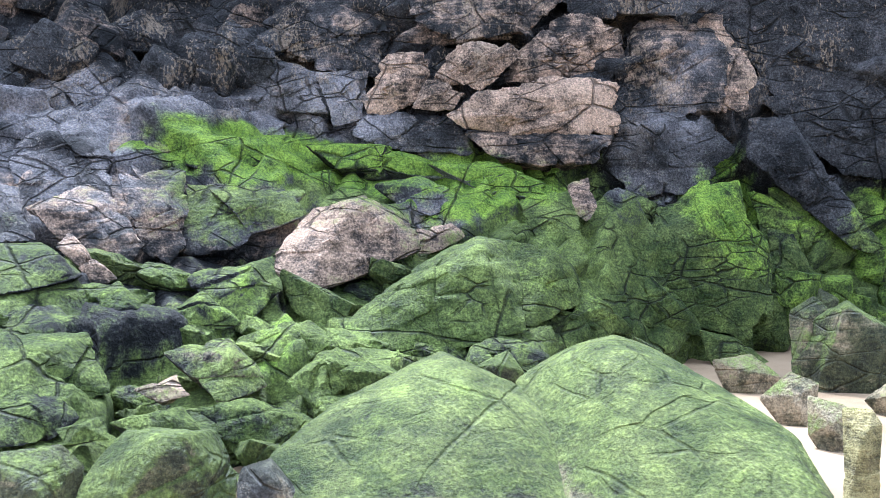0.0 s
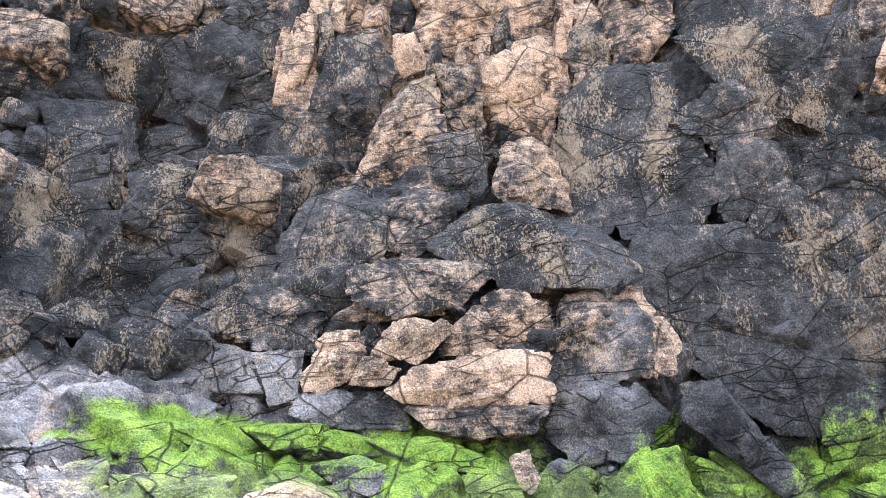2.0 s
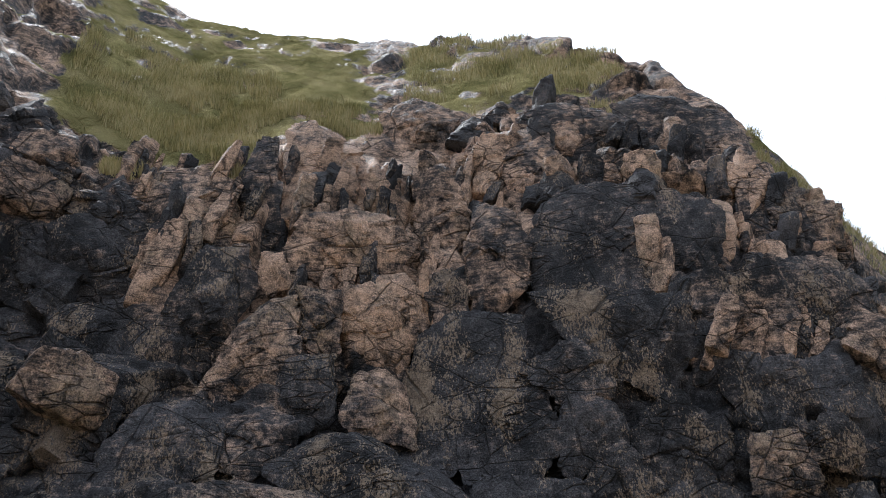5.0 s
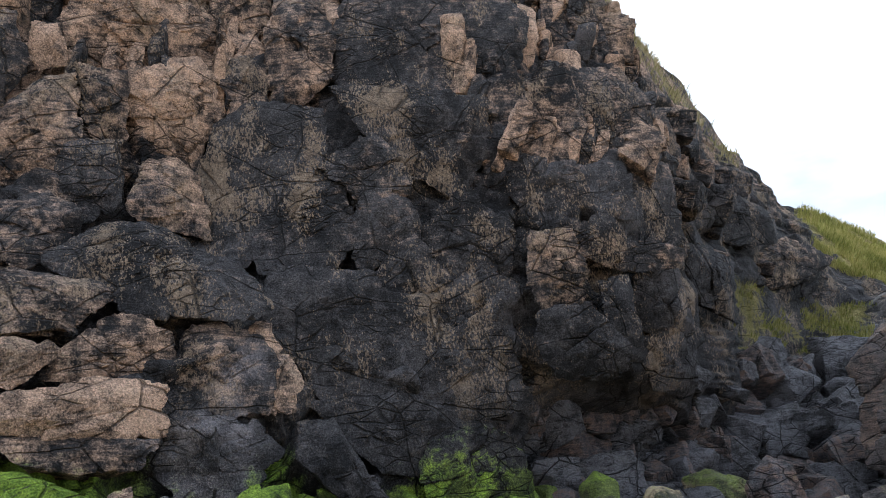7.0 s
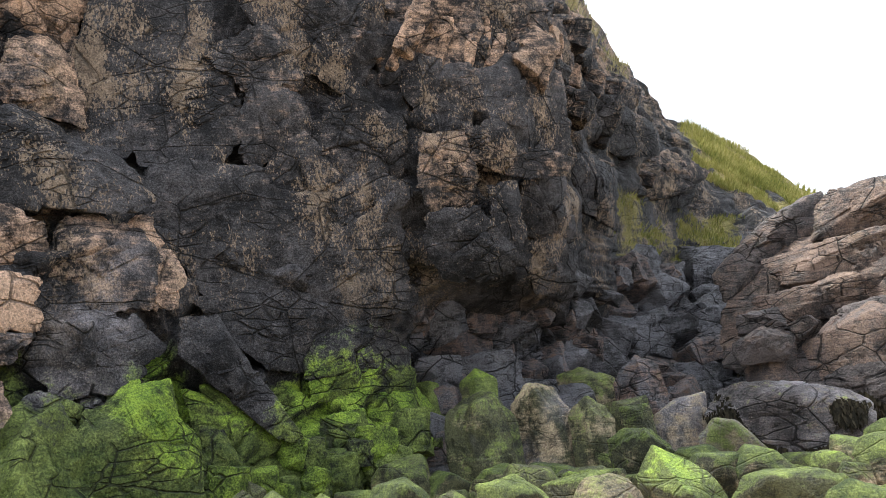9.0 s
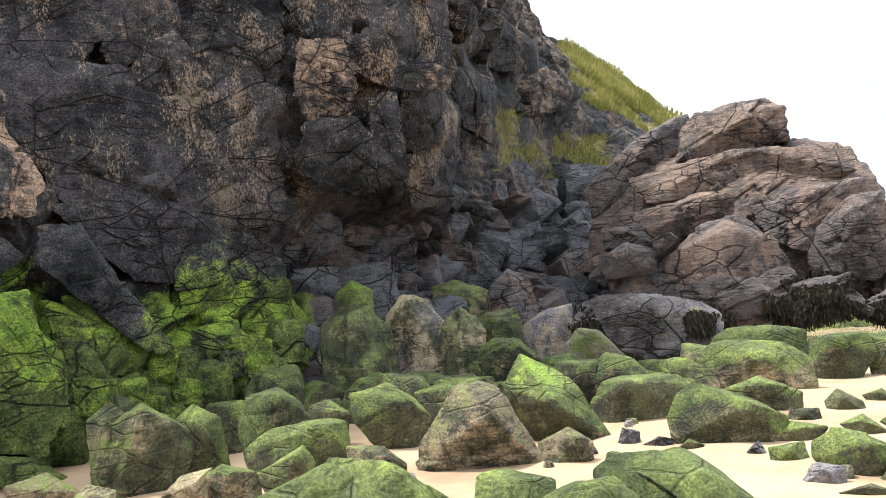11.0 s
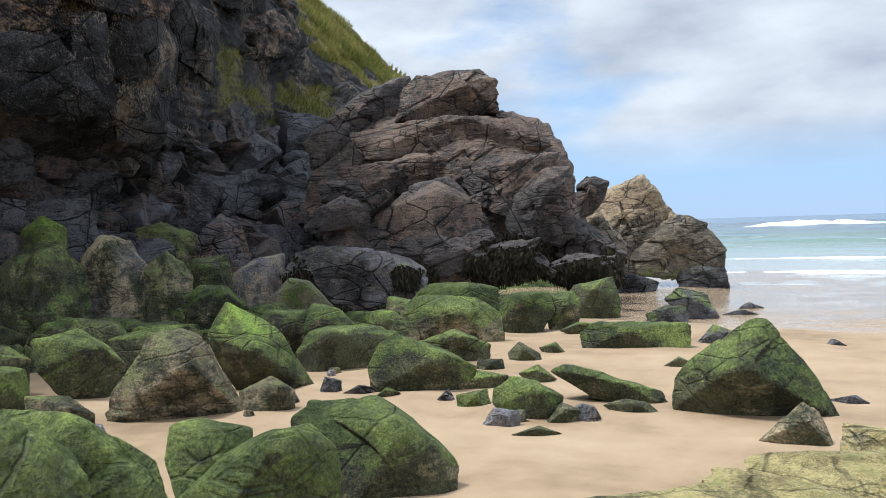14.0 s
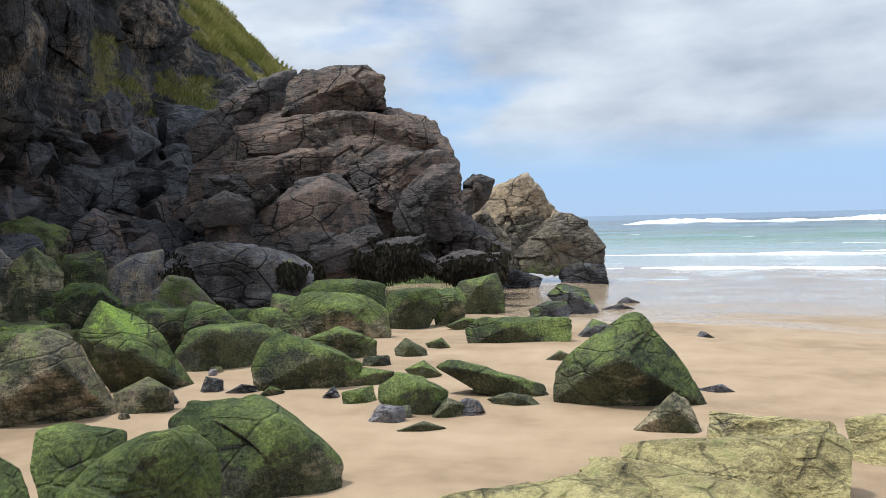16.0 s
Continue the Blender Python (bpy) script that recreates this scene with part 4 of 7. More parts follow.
# the dark face
crag(30.9, 13.03, 9.52, 5, -4, ((-1.63, -0.4), (-1.29, -0.97), (0.9, -1.34), (1.62, -0.52), (1.77, 0.4), (0.45, 1.11), (-0.52, 1.17), (-1.43, 0.55)), (0.09, 0.32), warm=0.25, flush=1)
crag(30.1, 12.55, 7.44, 4, 2, ((-1.34, 0.96), (-0.43, -0.38), (0.5, -1.07), (1.07, -0.35), (1.04, 0.54)), (0.05, 0.29), warm=0.12, flush=1)
crag(17.8, 12.45, 6.87, -4, -3, ((-0.74, -0.27), (-0.57, -1.26), (-0.06, -1.34), (0.94, 0.13), (0.98, 0.91), (-0.02, 1.12), (-0.54, 0.74)), (-0.08, 0.22), label='smooth blue-black slab of the cliff face', smooth=1, flush=1)
crag(21.3, 12.22, 6.03, 0, -4, ((-0.77, -0.29), (-0.58, -0.78), (0.3, -0.91), (0.75, -0.26), (0.57, 0.63), (0.1, 0.92), (-0.38, 0.71)), (0.12, 0.52), warm=0.28, flush=1)
crag(26.5, 12.28, 6.71, 1, 2, ((-0.85, 0.21), (0.1, -0.64), (0.57, -0.37), (0.44, 0.21), (0.03, 0.69)), (-0.03, 0.41), warm=0.35, flush=1)
crag(26.8, 12.27, 5.82, 6, 1, ((-0.44, -0.05), (-0.29, -0.73), (0.58, -0.21), (0.45, 0.34), (-0.31, 0.66)), (0.12, 0.31), warm=0.3, flush=1)
crag(28.6, 12.25, 4.73, 8, 2, ((-0.64, 0.29), (-0.28, -0.25), (0.09, -0.62), (0.71, -0.22), (0.1, 0.82)), (0.05, 0.19), warm=0.3, flush=1)
crag(33.1, 12.47, 5.34, 8, 6, ((-0.8, 0.27), (-0.21, -0.82), (0.42, -0.68), (0.6, 0.35), (-0.03, 0.9)), (-0.05, 0.14), warm=0.2, flush=1)
crag(22.7, 11.85, 4.40, 12, -5, ((-0.81, 0.05), (-0.46, -0.62), (0.51, -0.7), (0.99, 0.05), (0.56, 0.6), (-0.8, 0.64)), (0.01, 0.23), warm=0.2, flush=1)
crag(25.0, 11.92, 3.95, 13, -3, ((-1.0, 0.53), (-0.88, -0.12), (-0.45, -0.78), (0.51, -0.83), (1.34, -0.18), (0.72, 0.61), (-0.19, 0.78)), (0.10, 0.27), warm=0.12, flush=1)
crag(32.9, 12.46, 4.57, 10, 4, ((-0.91, 0.11), (-0.36, -0.61), (0.46, -0.13), (0.67, 0.21), (0.15, 0.42)), (-0.05, 0.07), warm=0.15, flush=1)
crag(31.7, 12.38, 3.39, 19, 7, ((-0.92, 0.08), (-0.77, -0.33), (0.08, -0.63), (0.82, -0.33), (0.82, 1.23)), (0.12, 0.21), warm=0.05, flush=1)
crag(26.2, 11.84, 2.67, 15, -1, ((-1.0, 0.43), (-0.12, -0.47), (0.35, -0.58), (1.09, 0.08), (0.27, 0.45)), (0.08, 0.14), warm=0.1, flush=1)
# grey slivers of the ridge
crag(36.2, 12.74, 7.51, 10, 2, ((-0.36, -0.18), (-0.34, -0.95), (0.06, -0.68), (0.52, 0.19), (0.31, 1.0), (-0.2, 0.61)), (0.00, 0.07), warm=0.45, flush=1)
crag(40.2, 13.18, 7.69, 20, -0, ((-0.59, -0.61), (-0.02, -0.81), (0.57, -0.08), (0.4, 0.98), (-0.36, 0.53)), (0.00, 0.07), warm=0.5, flush=1)
crag(43.3, 13.74, 7.99, 30, -2, ((-0.43, 0.7), (-0.43, -0.82), (-0.01, -0.9), (0.61, 0.13), (0.27, 0.88)), (0.01, 0.08), warm=0.45, flush=1)
crag(46.3, 14.65, 7.56, 51, 4, ((-0.64, -0.24), (-0.26, -0.8), (0.77, -0.08), (0.53, 0.66), (-0.42, 0.45)), (-0.01, 0.08), warm=0.45, flush=1)
crag(38.6, 12.74, 6.35, 13, 1, ((-0.54, -0.06), (-0.23, -0.55), (0.64, -0.3), (0.53, 0.39), (-0.4, 0.51)), (0.01, 0.07), warm=0.35, flush=1)
crag(43.2, 13.23, 6.30, 29, -5, ((-0.58, 0.38), (-0.21, -0.42), (0.4, -0.5), (0.39, 0.54)), (0.01, 0.08), warm=0.3, flush=1)
crag(45.9, 14.07, 6.04, 44, 3, ((-0.52, -0.22), (-0.1, -0.88), (0.49, -0.43), (0.54, 0.93), (-0.42, 0.59)), (0.00, 0.07), warm=0.4, flush=1)
crag(42.1, 12.80, 5.36, 21, 9, ((-0.44, 0.24), (-0.28, -0.21), (0.08, -0.4), (0.49, -0.05), (0.14, 0.41)), (0.00, 0.07), warm=0.4, flush=1)
crag(44.5, 13.45, 5.14, 39, 11, ((-0.82, -0.13), (-0.38, -0.2), (0.55, -0.17), (0.8, 0.13), (-0.14, 0.36)), (-0.01, 0.07), warm=0.4, flush=1)
crag(28.2, 14.47, 13.20, 10, -7, ((-0.88, 0.59), (-0.83, -0.44), (-0.16, -0.94), (0.71, -0.78), (1.11, 0.41), (0.05, 1.13)), (0.01, 0.12), warm=0.4, flush=1)
crag(36.3, 15.19, 13.46, 15, -7, ((-0.85, 0.7), (-0.71, -1.06), (0.39, -1.12), (0.89, 0.24), (0.27, 1.21)), (0.02, 0.11), warm=0.35, flush=1)
crag(40.2, 15.38, 12.74, 23, -7, ((-0.64, -0.8), (0.05, -1.12), (0.64, -0.12), (0.48, 0.92), (-0.54, 1.09)), (0.02, 0.11), warm=0.35, flush=1)
crag(42.3, 14.46, 10.25, 26, -6, ((-0.46, 0.75), (-0.42, -0.66), (0.13, -1.19), (0.54, 0.03), (0.2, 1.06)), (0.02, 0.09), warm=0.45, flush=1)
crag(45.0, 14.18, 8.10, 34, -1, ((-0.54, -0.57), (0.26, -0.88), (0.59, -0.08), (0.15, 0.85), (-0.46, 0.7)), (0.02, 0.08), warm=0.45, flush=1)
# the overhanging nose and the broken wall behind it
crag(38.9, 12.32, 4.84, 10, 9, ((-0.46, 0.02), (-0.34, -0.59), (0.35, -0.65), (0.49, -0.05), (0.29, 0.66), (-0.33, 0.61)), (0.06, -0.02), warm=0.5, label='overhanging nose of dark brown rock')
crag(39.6, 12.33, 3.69, 11, 14, ((-0.63, 0.12), (-0.33, -0.41), (0.43, -0.56), (0.8, -0.25), (0.25, 0.56), (-0.52, 0.53)), (0.22, 0.14), warm=0.2)
crag(42.7, 12.91, 4.27, 27, 7, ((-0.33, 0.41), (-0.2, -0.39), (0.28, -0.5), (0.26, 0.49)), (0.00, 0.07), warm=0.1)
crag(45.5, 14.26, 4.41, 45, 11, ((-0.68, 0.54), (-0.55, -0.3), (0.09, -0.67), (0.78, -0.27), (0.36, 0.7)), (-0.01, 0.08), warm=0.05)
crag(51.0, 20.57, 7.66, 55, 2, ((-1.58, -0.19), (-0.19, -0.73), (1.23, -0.57), (1.62, 0.08), (0.08, 0.62), (-1.4, 0.82)), (-0.06, 0.13))
crag(53.5, 23.41, 6.89, 50, -2, ((-1.41, 0.18), (-1.32, -0.29), (-0.54, -0.57), (1.11, -0.33), (1.75, 0.21), (0.29, 0.79)), (0.14, 0.28), warm=0.4)
crag(54.0, 24.04, 6.51, 49, -1, ((-1.31, -0.42), (-0.49, -0.56), (1.23, -0.02), (1.4, 0.59), (-0.89, 0.4)), (-0.01, 0.12))
crag(48.8, 17.23, 5.46, 58, 8, ((-1.17, 0.66), (-1.01, 0.0), (-0.27, -0.5), (1.19, -0.74), (1.06, 0.59)), (-0.07, 0.10))
crag(45.3, 14.54, 3.57, 44, 24, ((-0.7, 0.39), (-0.27, -0.49), (0.65, -0.4), (0.32, 0.51)), (-0.03, 0.08))
# blocks below the columns
crag(-2.4, 11.65, 5.44, -6, -16, ((-0.81, -0.16), (-0.68, -0.81), (0.69, -0.44), (0.78, 0.44), (0.36, 0.88), (-0.39, 0.71)), (0.20, 0.37), warm=0.3)
crag(3.8, 11.67, 5.66, -0, -17, ((-0.55, 0.32), (-0.55, -0.38), (-0.08, -0.7), (0.43, -0.15), (0.62, 0.25), (0.13, 0.66)), (-0.00, 0.07), warm=0.4)
crag(11.5, 11.24, 4.95, 10, -17, ((-1.43, 0.09), (-0.35, -0.68), (0.92, -0.84), (1.36, -0.6), (1.08, -0.04), (0.06, 0.69), (-0.17, 0.81), (-0.67, 0.73)), (-0.22, 0.41), warm=0.18, label='broad leaning slab of dark speckled stone')
crag(3.5, 10.79, 4.42, 0, -16, ((-0.9, -0.21), (-0.33, -0.49), (0.52, -0.46), (1.02, 0.18), (0.72, 0.28), (-0.17, 0.42), (-0.84, 0.29)), (0.12, 0.14), warm=0.5)
crag(-7.6, 12.35, 6.19, -14, -14, ((-0.56, 0.46), (-0.29, -0.38), (0.39, -0.63), (0.52, -0.04), (-0.05, 0.59)), (-0.00, 0.07))
crag(-13.4, 12.84, 6.25, -13, -13, ((-0.72, 0.74), (-0.55, -0.31), (0.26, -1.01), (0.66, -0.34), (0.36, 0.94)), (-0.01, 0.06))
crag(-18.7, 13.39, 7.11, 8, -12, ((-0.76, 1.14), (-0.5, -1.22), (-0.04, -1.34), (0.66, 0.21), (0.69, 1.27)), (-0.02, 0.03), warm=0.05)
crag(-13.5, 13.65, 7.76, -16, -8, ((-0.6, -0.45), (0.66, -0.39), (0.48, 0.53), (-0.53, 0.33)), (-0.01, 0.09), warm=0.05)
crag(-13.5, 11.91, 4.57, -16, -17, ((-0.58, -0.18), (-0.03, -0.86), (0.36, -0.15), (0.39, 0.64), (-0.13, 0.58)), (-0.01, 0.06), warm=0.1)
crag(-7.3, 11.28, 4.32, -12, -15, ((-0.88, 0.12), (-0.51, -0.46), (0.55, -0.54), (0.96, -0.09), (0.26, 0.38), (-0.36, 0.6)), (-0.00, 0.06), warm=0.4)
crag(-18.4, 14.40, 11.00, 1, 5, ((-1.07, 0.05), (-0.44, -0.51), (0.72, -0.49), (1.14, 0.34), (-0.3, 0.61)), (-0.02, 0.09))
crag(-8.5, 13.33, 9.05, -19, 3, ((-1.05, 0.71), (-0.7, -0.22), (0.32, -0.96), (1.0, -0.71), (0.79, 0.18), (-0.35, 0.99)), (0.01, 0.07), warm=0.2)
crag(-15.4, 14.08, 9.10, -10, -0, ((-0.91, 0.29), (-0.63, -0.48), (0.67, -0.54), (0.9, 0.16), (-0.0, 0.58)), (-0.01, 0.09), warm=0.05)
crag(-16.4, 14.95, 12.71, -1, -4, ((-0.88, -0.26), (-0.1, -0.81), (0.7, -0.17), (0.28, 0.97)), (-0.02, 0.11), warm=0.25)
crag(-8.3, 13.06, 7.60, -18, -1, ((-0.68, 0.54), (-0.51, -0.41), (0.24, -0.58), (0.59, -0.2), (0.37, 0.66)), (-0.00, 0.08))
# pink block and its neighbours
crag(2.5, 10.44, 3.59, -5, -10, ((-0.55, -0.13), (0.08, -0.31), (0.54, 0.13), (0.3, 0.25), (-0.19, 0.29)), (0.02, 0.13), warm=1.3, label='pale pink block of fractured stone')
crag(0.3, 10.37, 3.22, -4, -11, ((-0.38, -0.13), (0.11, -0.22), (0.32, 0.02), (0.11, 0.14), (-0.16, 0.19)), (-0.03, 0.04), warm=1.25, label='pale pink block of fractured stone')
crag(6.4, 10.19, 2.95, 5, -10, ((-0.97, -0.0), (-0.77, -0.15), (-0.3, -0.27), (0.3, -0.36), (0.98, -0.25), (0.98, 0.32), (0.4, 0.41), (-0.62, 0.3)), (0.12, 0.17), warm=1.3, label='pale pink block of fractured stone')
crag(7.2, 10.17, 2.51, 7, -15, ((-0.98, 0.27), (-0.59, -0.1), (0.02, -0.19), (0.55, -0.21), (0.82, 0.14)), (-0.04, 0.06), warm=0.5)
crag(-2.9, 10.55, 3.34, -4, -12, ((-0.43, -0.13), (-0.36, -0.28), (-0.15, -0.32), (0.21, -0.23), (0.43, 0.14), (0.36, 0.44), (-0.07, 0.38)), (0.00, 0.06), warm=0.8)
crag(8.6, 10.57, 3.73, 10, -9, ((-0.7, -0.32), (-0.07, -0.34), (0.7, -0.36), (0.74, 0.29), (0.26, 0.52), (-0.25, 0.32), (-0.69, -0.11)), (0.17, 0.16), warm=0.75)
crag(15.4, 11.00, 3.59, 14, -8, ((-0.61, -0.33), (-0.28, -0.56), (0.56, -0.67), (0.74, -0.02), (0.48, 0.36), (0.0, 0.57), (-0.35, 0.54), (-0.56, 0.11)), (-0.09, 0.16), warm=0.5)
crag(18.6, 11.16, 3.59, 15, -6, ((-0.37, 0.36), (-0.01, -0.67), (0.27, -0.61), (0.37, -0.18), (0.06, 0.56), (-0.15, 0.64)), (-0.06, 0.27), warm=0.9)
crag(15.0, 10.60, 2.44, 15, -11, ((-0.69, -0.19), (-0.37, -0.56), (0.24, -0.58), (0.84, 0.04), (0.46, 0.41), (0.05, 0.5), (-0.55, 0.37)), (0.03, 0.21), warm=0.1)
crag(1.8, 10.72, 4.13, -6, -9, ((-0.86, -0.1), (-0.2, -0.21), (0.59, -0.19), (0.6, 0.26), (-0.13, 0.23)), (0.00, 0.06), warm=0.45)
crag(-2.0, 10.43, 2.77, -3, -14, ((-0.74, 0.01), (0.02, -0.24), (0.72, -0.26), (0.53, 0.19), (-0.53, 0.3)), (0.00, 0.06), warm=0.2)
crag(-7.7, 11.19, 4.11, -12, -15, ((-0.84, 0.07), (-0.53, -0.19), (-0.07, -0.38), (0.67, -0.5), (0.89, 0.05), (0.21, 0.5), (-0.32, 0.45)), (0.14, 0.09), warm=0.3)
crag(-10.5, 10.92, 3.46, -7, -22, ((-0.7, 0.05), (-0.19, -0.29), (0.59, -0.39), (0.44, 0.19), (-0.14, 0.45)), (0.00, 0.06), warm=0.25)
crag(-6.3, 10.70, 3.29, -6, -14, ((-0.36, 0.34), (-0.14, -0.36), (0.21, -0.29), (0.29, 0.31)), (0.00, 0.06), warm=0.35)
crag(-13.8, 11.76, 4.28, -15, -18, ((-0.5, -0.11), (-0.01, -0.64), (0.28, -0.31), (0.31, 0.56), (-0.07, 0.49)), (-0.00, 0.06), warm=0.1)
crag(-19.8, 11.83, 4.27, 6, -16, ((-0.57, -0.11), (0.04, -0.23), (0.68, -0.27), (0.15, 0.45), (-0.29, 0.16)), (0.00, 0.07))
crag(-19.2, 10.24, 2.87, 2, -35, ((-0.7, 0.1), (-0.36, -0.39), (0.17, -0.43), (0.46, -0.3), (0.39, 0.13), (0.05, 0.89)), (-0.19, 0.29), warm=0.4)
crag(-14.7, 10.78, 3.17, 2, -34, ((-0.75, 0.56), (-0.37, -0.27), (0.08, -0.54), (0.75, -0.54), (0.77, -0.26), (-0.48, 0.82)), (-0.29, 0.29), warm=0.12)
crag(-22.1, 11.04, 3.50, 6, -32, ((-0.42, -0.07), (-0.2, -0.4), (0.18, -0.3), (0.33, 0.25), (0.12, 0.52)), (0.00, 0.07), warm=0.1)
crag(-23.7, 9.55, 2.41, 2, -38, ((-0.58, 0.28), (-0.39, -0.56), (0.39, -0.5), (0.43, -0.02), (0.19, 0.56), (-0.03, 0.64)), (-0.05, 0.30), warm=0.1)
crag(-27.2, 8.67, 1.87, 8, -42, ((-0.21, -0.44), (0.2, -0.39), (0.11, 0.34), (-0.11, 0.49)), (0.01, 0.05), warm=0.2)
crag(-22.5, 8.63, 1.73, 9, -39, ((-0.53, 0.21), (-0.24, -0.27), (0.16, -0.56), (0.41, -0.23), (0.23, 0.34), (-0.01, 0.49)), (0.00, 0.05), warm=0.5)
crag(-18.5, 8.84, 1.78, 7, -38, ((-0.35, 0.58), (-0.21, -0.29), (0.03, -0.58), (0.21, -0.38), (0.33, 0.66)), (0.00, 0.04), warm=0.5, algae=0.1)
crag(-13.1, 9.08, 1.82, 8, -36, ((-0.64, -0.57), (-0.14, -0.45), (0.62, -0.04), (0.61, 0.27), (0.13, 0.36), (-0.57, 0.44)), (-0.09, 0.02), warm=0.4, algae=0.2)
# worn shelves and green slabs of the platform
crag(-12.3, 9.89, 2.39, 8, -36, ((-0.77, 0.02), (0.36, -0.45), (0.65, -0.25), (0.56, 0.01), (0.14, 0.36), (-0.75, 0.44)), (-0.00, 0.23), algae=0.3, bright=0.6, worn=1)
crag(-3.7, 10.24, 2.44, 5, -33, ((-0.95, 0.32), (-0.56, -0.12), (1.0, -0.33), (0.41, 0.08), (-0.27, 0.27)), (0.01, 0.07), algae=0.3, bright=0.6, worn=1)
crag(4.3, 10.03, 2.12, 6, -34, ((-0.87, 0.31), (-0.22, -0.14), (0.43, -0.28), (0.71, -0.17), (-0.06, 0.28)), (0.01, 0.06), algae=0.3, bright=0.6, worn=1)
crag(8.1, 9.50, 1.52, 20, -33, ((-0.41, 0.39), (-0.25, -0.15), (0.23, -0.6), (0.27, -0.17), (0.16, 0.53)), (0.01, 0.05), algae=0.6)
crag(9.5, 9.88, 1.88, 13, -32, ((-0.16, -0.12), (0.02, -0.28), (0.17, -0.13), (0.11, 0.31), (-0.14, 0.23)), (0.01, 0.06), warm=0.8, algae=-0.4)
crag(-1.1, 9.68, 1.96, 3, -38, ((-0.59, 0.19), (-0.22, -0.2), (0.42, -0.27), (0.44, -0.02), (-0.06, 0.3)), (0.01, 0.07), warm=0.3, algae=-0.2, worn=1)
crag(-6.8, 8.78, 1.45, 6, -39, ((-0.74, -0.29), (-0.49, -0.71), (0.79, -0.07), (0.73, 0.4), (0.28, 0.74), (-0.32, 0.52), (-0.61, 0.07)), (0.11, 0.30), warm=1.0, algae=-0.25, bright=0.2, worn=1, label='pale worn rock shelf streaked with green')
crag(-0.3, 9.01, 1.48, 4, -38, ((-0.23, -0.19), (0.02, -0.12), (0.27, 0.02), (0.16, 0.18), (-0.21, 0.12)), (0.00, 0.06), warm=1.0, algae=-0.4)
crag(-0.4, 7.86, 0.93, 5, -45, ((-0.92, -0.41), (-0.53, -0.68), (0.77, -0.37), (0.66, 0.71), (0.38, 0.8), (-0.16, 0.44), (-0.72, -0.09)), (0.38, 0.34), algae=0.6, bright=0.1, worn=1, label='rounded rock hump coated in green algae')
crag(6.8, 8.60, 1.05, 26, -38, ((-0.4, -0.02), (-0.38, -0.55), (0.34, -0.27), (0.44, -0.0), (0.28, 0.3), (-0.29, 0.55)), (0.14, 0.27), algae=0.5, bright=0.35, worn=1)
crag(10.6, 8.79, 0.65, 32, -32, ((-0.44, 0.02), (0.02, -0.21), (0.35, -0.24), (0.13, 0.11), (-0.06, 0.32)), (0.02, 0.05), algae=0.5, bright=0.4, worn=1)
crag(-13.6, 7.96, 1.07, 7, -46, ((-0.42, 0.22), (-0.26, -0.27), (0.02, -0.43), (0.33, 0.02), (0.34, 0.47)), (0.00, 0.05), warm=0.2, algae=0.3, bright=0.2, worn=1)
crag(-25.6, 7.59, 1.23, 13, -43, ((-0.44, -0.48), (0.21, -0.45), (0.38, -0.05), (0.17, 0.48), (-0.3, 0.5)), (0.12, 0.22), algae=0.4, bright=0.1, worn=1)
crag(-20.9, 7.34, 0.97, 11, -46, ((-0.19, -0.16), (-0.03, -0.24), (0.32, -0.23), (0.07, 0.37), (-0.17, 0.26)), (0.01, 0.04), algae=0.4, bright=0.4, worn=1)
crag(-16.3, 7.48, 0.91, 11, -47, ((-0.23, 0.03), (-0.13, -0.2), (0.32, -0.09), (0.04, 0.27)), (0.01, 0.05), algae=0.4, bright=0.3, worn=1)
crag(-11.0, 7.13, 0.66, 9, -49, ((-0.35, 0.12), (-0.29, -0.13), (-0.04, -0.34), (0.44, 0.04), (0.25, 0.32)), (0.00, 0.04), warm=0.4, algae=0.2, worn=1)
crag(-8.0, 6.80, 0.47, 9, -50, ((-0.32, -0.03), (-0.13, -0.28), (0.32, 0.02), (0.13, 0.29)), (0.00, 0.04), algae=0.4, worn=1)
crag(-25.4, 6.56, 0.67, 11, -45, ((-0.37, -0.13), (0.01, -0.34), (0.37, -0.21), (0.32, 0.32), (-0.31, 0.36)), (0.00, 0.03), warm=0.1, algae=0.3, worn=1)
crag(-18.5, 6.44, 0.48, 7, -49, ((-0.2, 0.04), (-0.06, -0.13), (0.18, -0.07), (0.09, 0.16)), (0.00, 0.04), warm=1.0, algae=-0.4)
crag(-14.9, 6.73, 0.55, 10, -49, ((-0.37, 0.26), (-0.11, -0.33), (0.33, -0.24), (0.16, 0.32)), (0.01, 0.04), warm=0.6, algae=-0.1, worn=1)
crag(-23.0, 8.09, 1.41, 13, -41, ((-0.21, 0.16), (0.05, -0.25), (0.25, -0.2), (-0.09, 0.29)), (0.01, 0.05), warm=0.6)
crag(-13.2, 5.99, 0.31, 9, -51, ((-0.37, 0.18), (-0.18, -0.09), (0.14, -0.24), (0.37, -0.03), (0.05, 0.17)), (0.00, 0.04), warm=0.1, algae=-0.2)
crag(-23.4, 5.68, 0.40, 7, -48, ((-0.14, 0.06), (-0.12, -0.07), (0.14, -0.08), (0.13, 0.1)), (0.00, 0.03), algae=0.3, worn=1)
crag(-18.9, 5.81, 0.40, 8, -50, ((-0.3, 0.09), (-0.12, -0.08), (0.23, -0.1), (0.19, 0.1)), (0.00, 0.04), algae=0.1, worn=1)
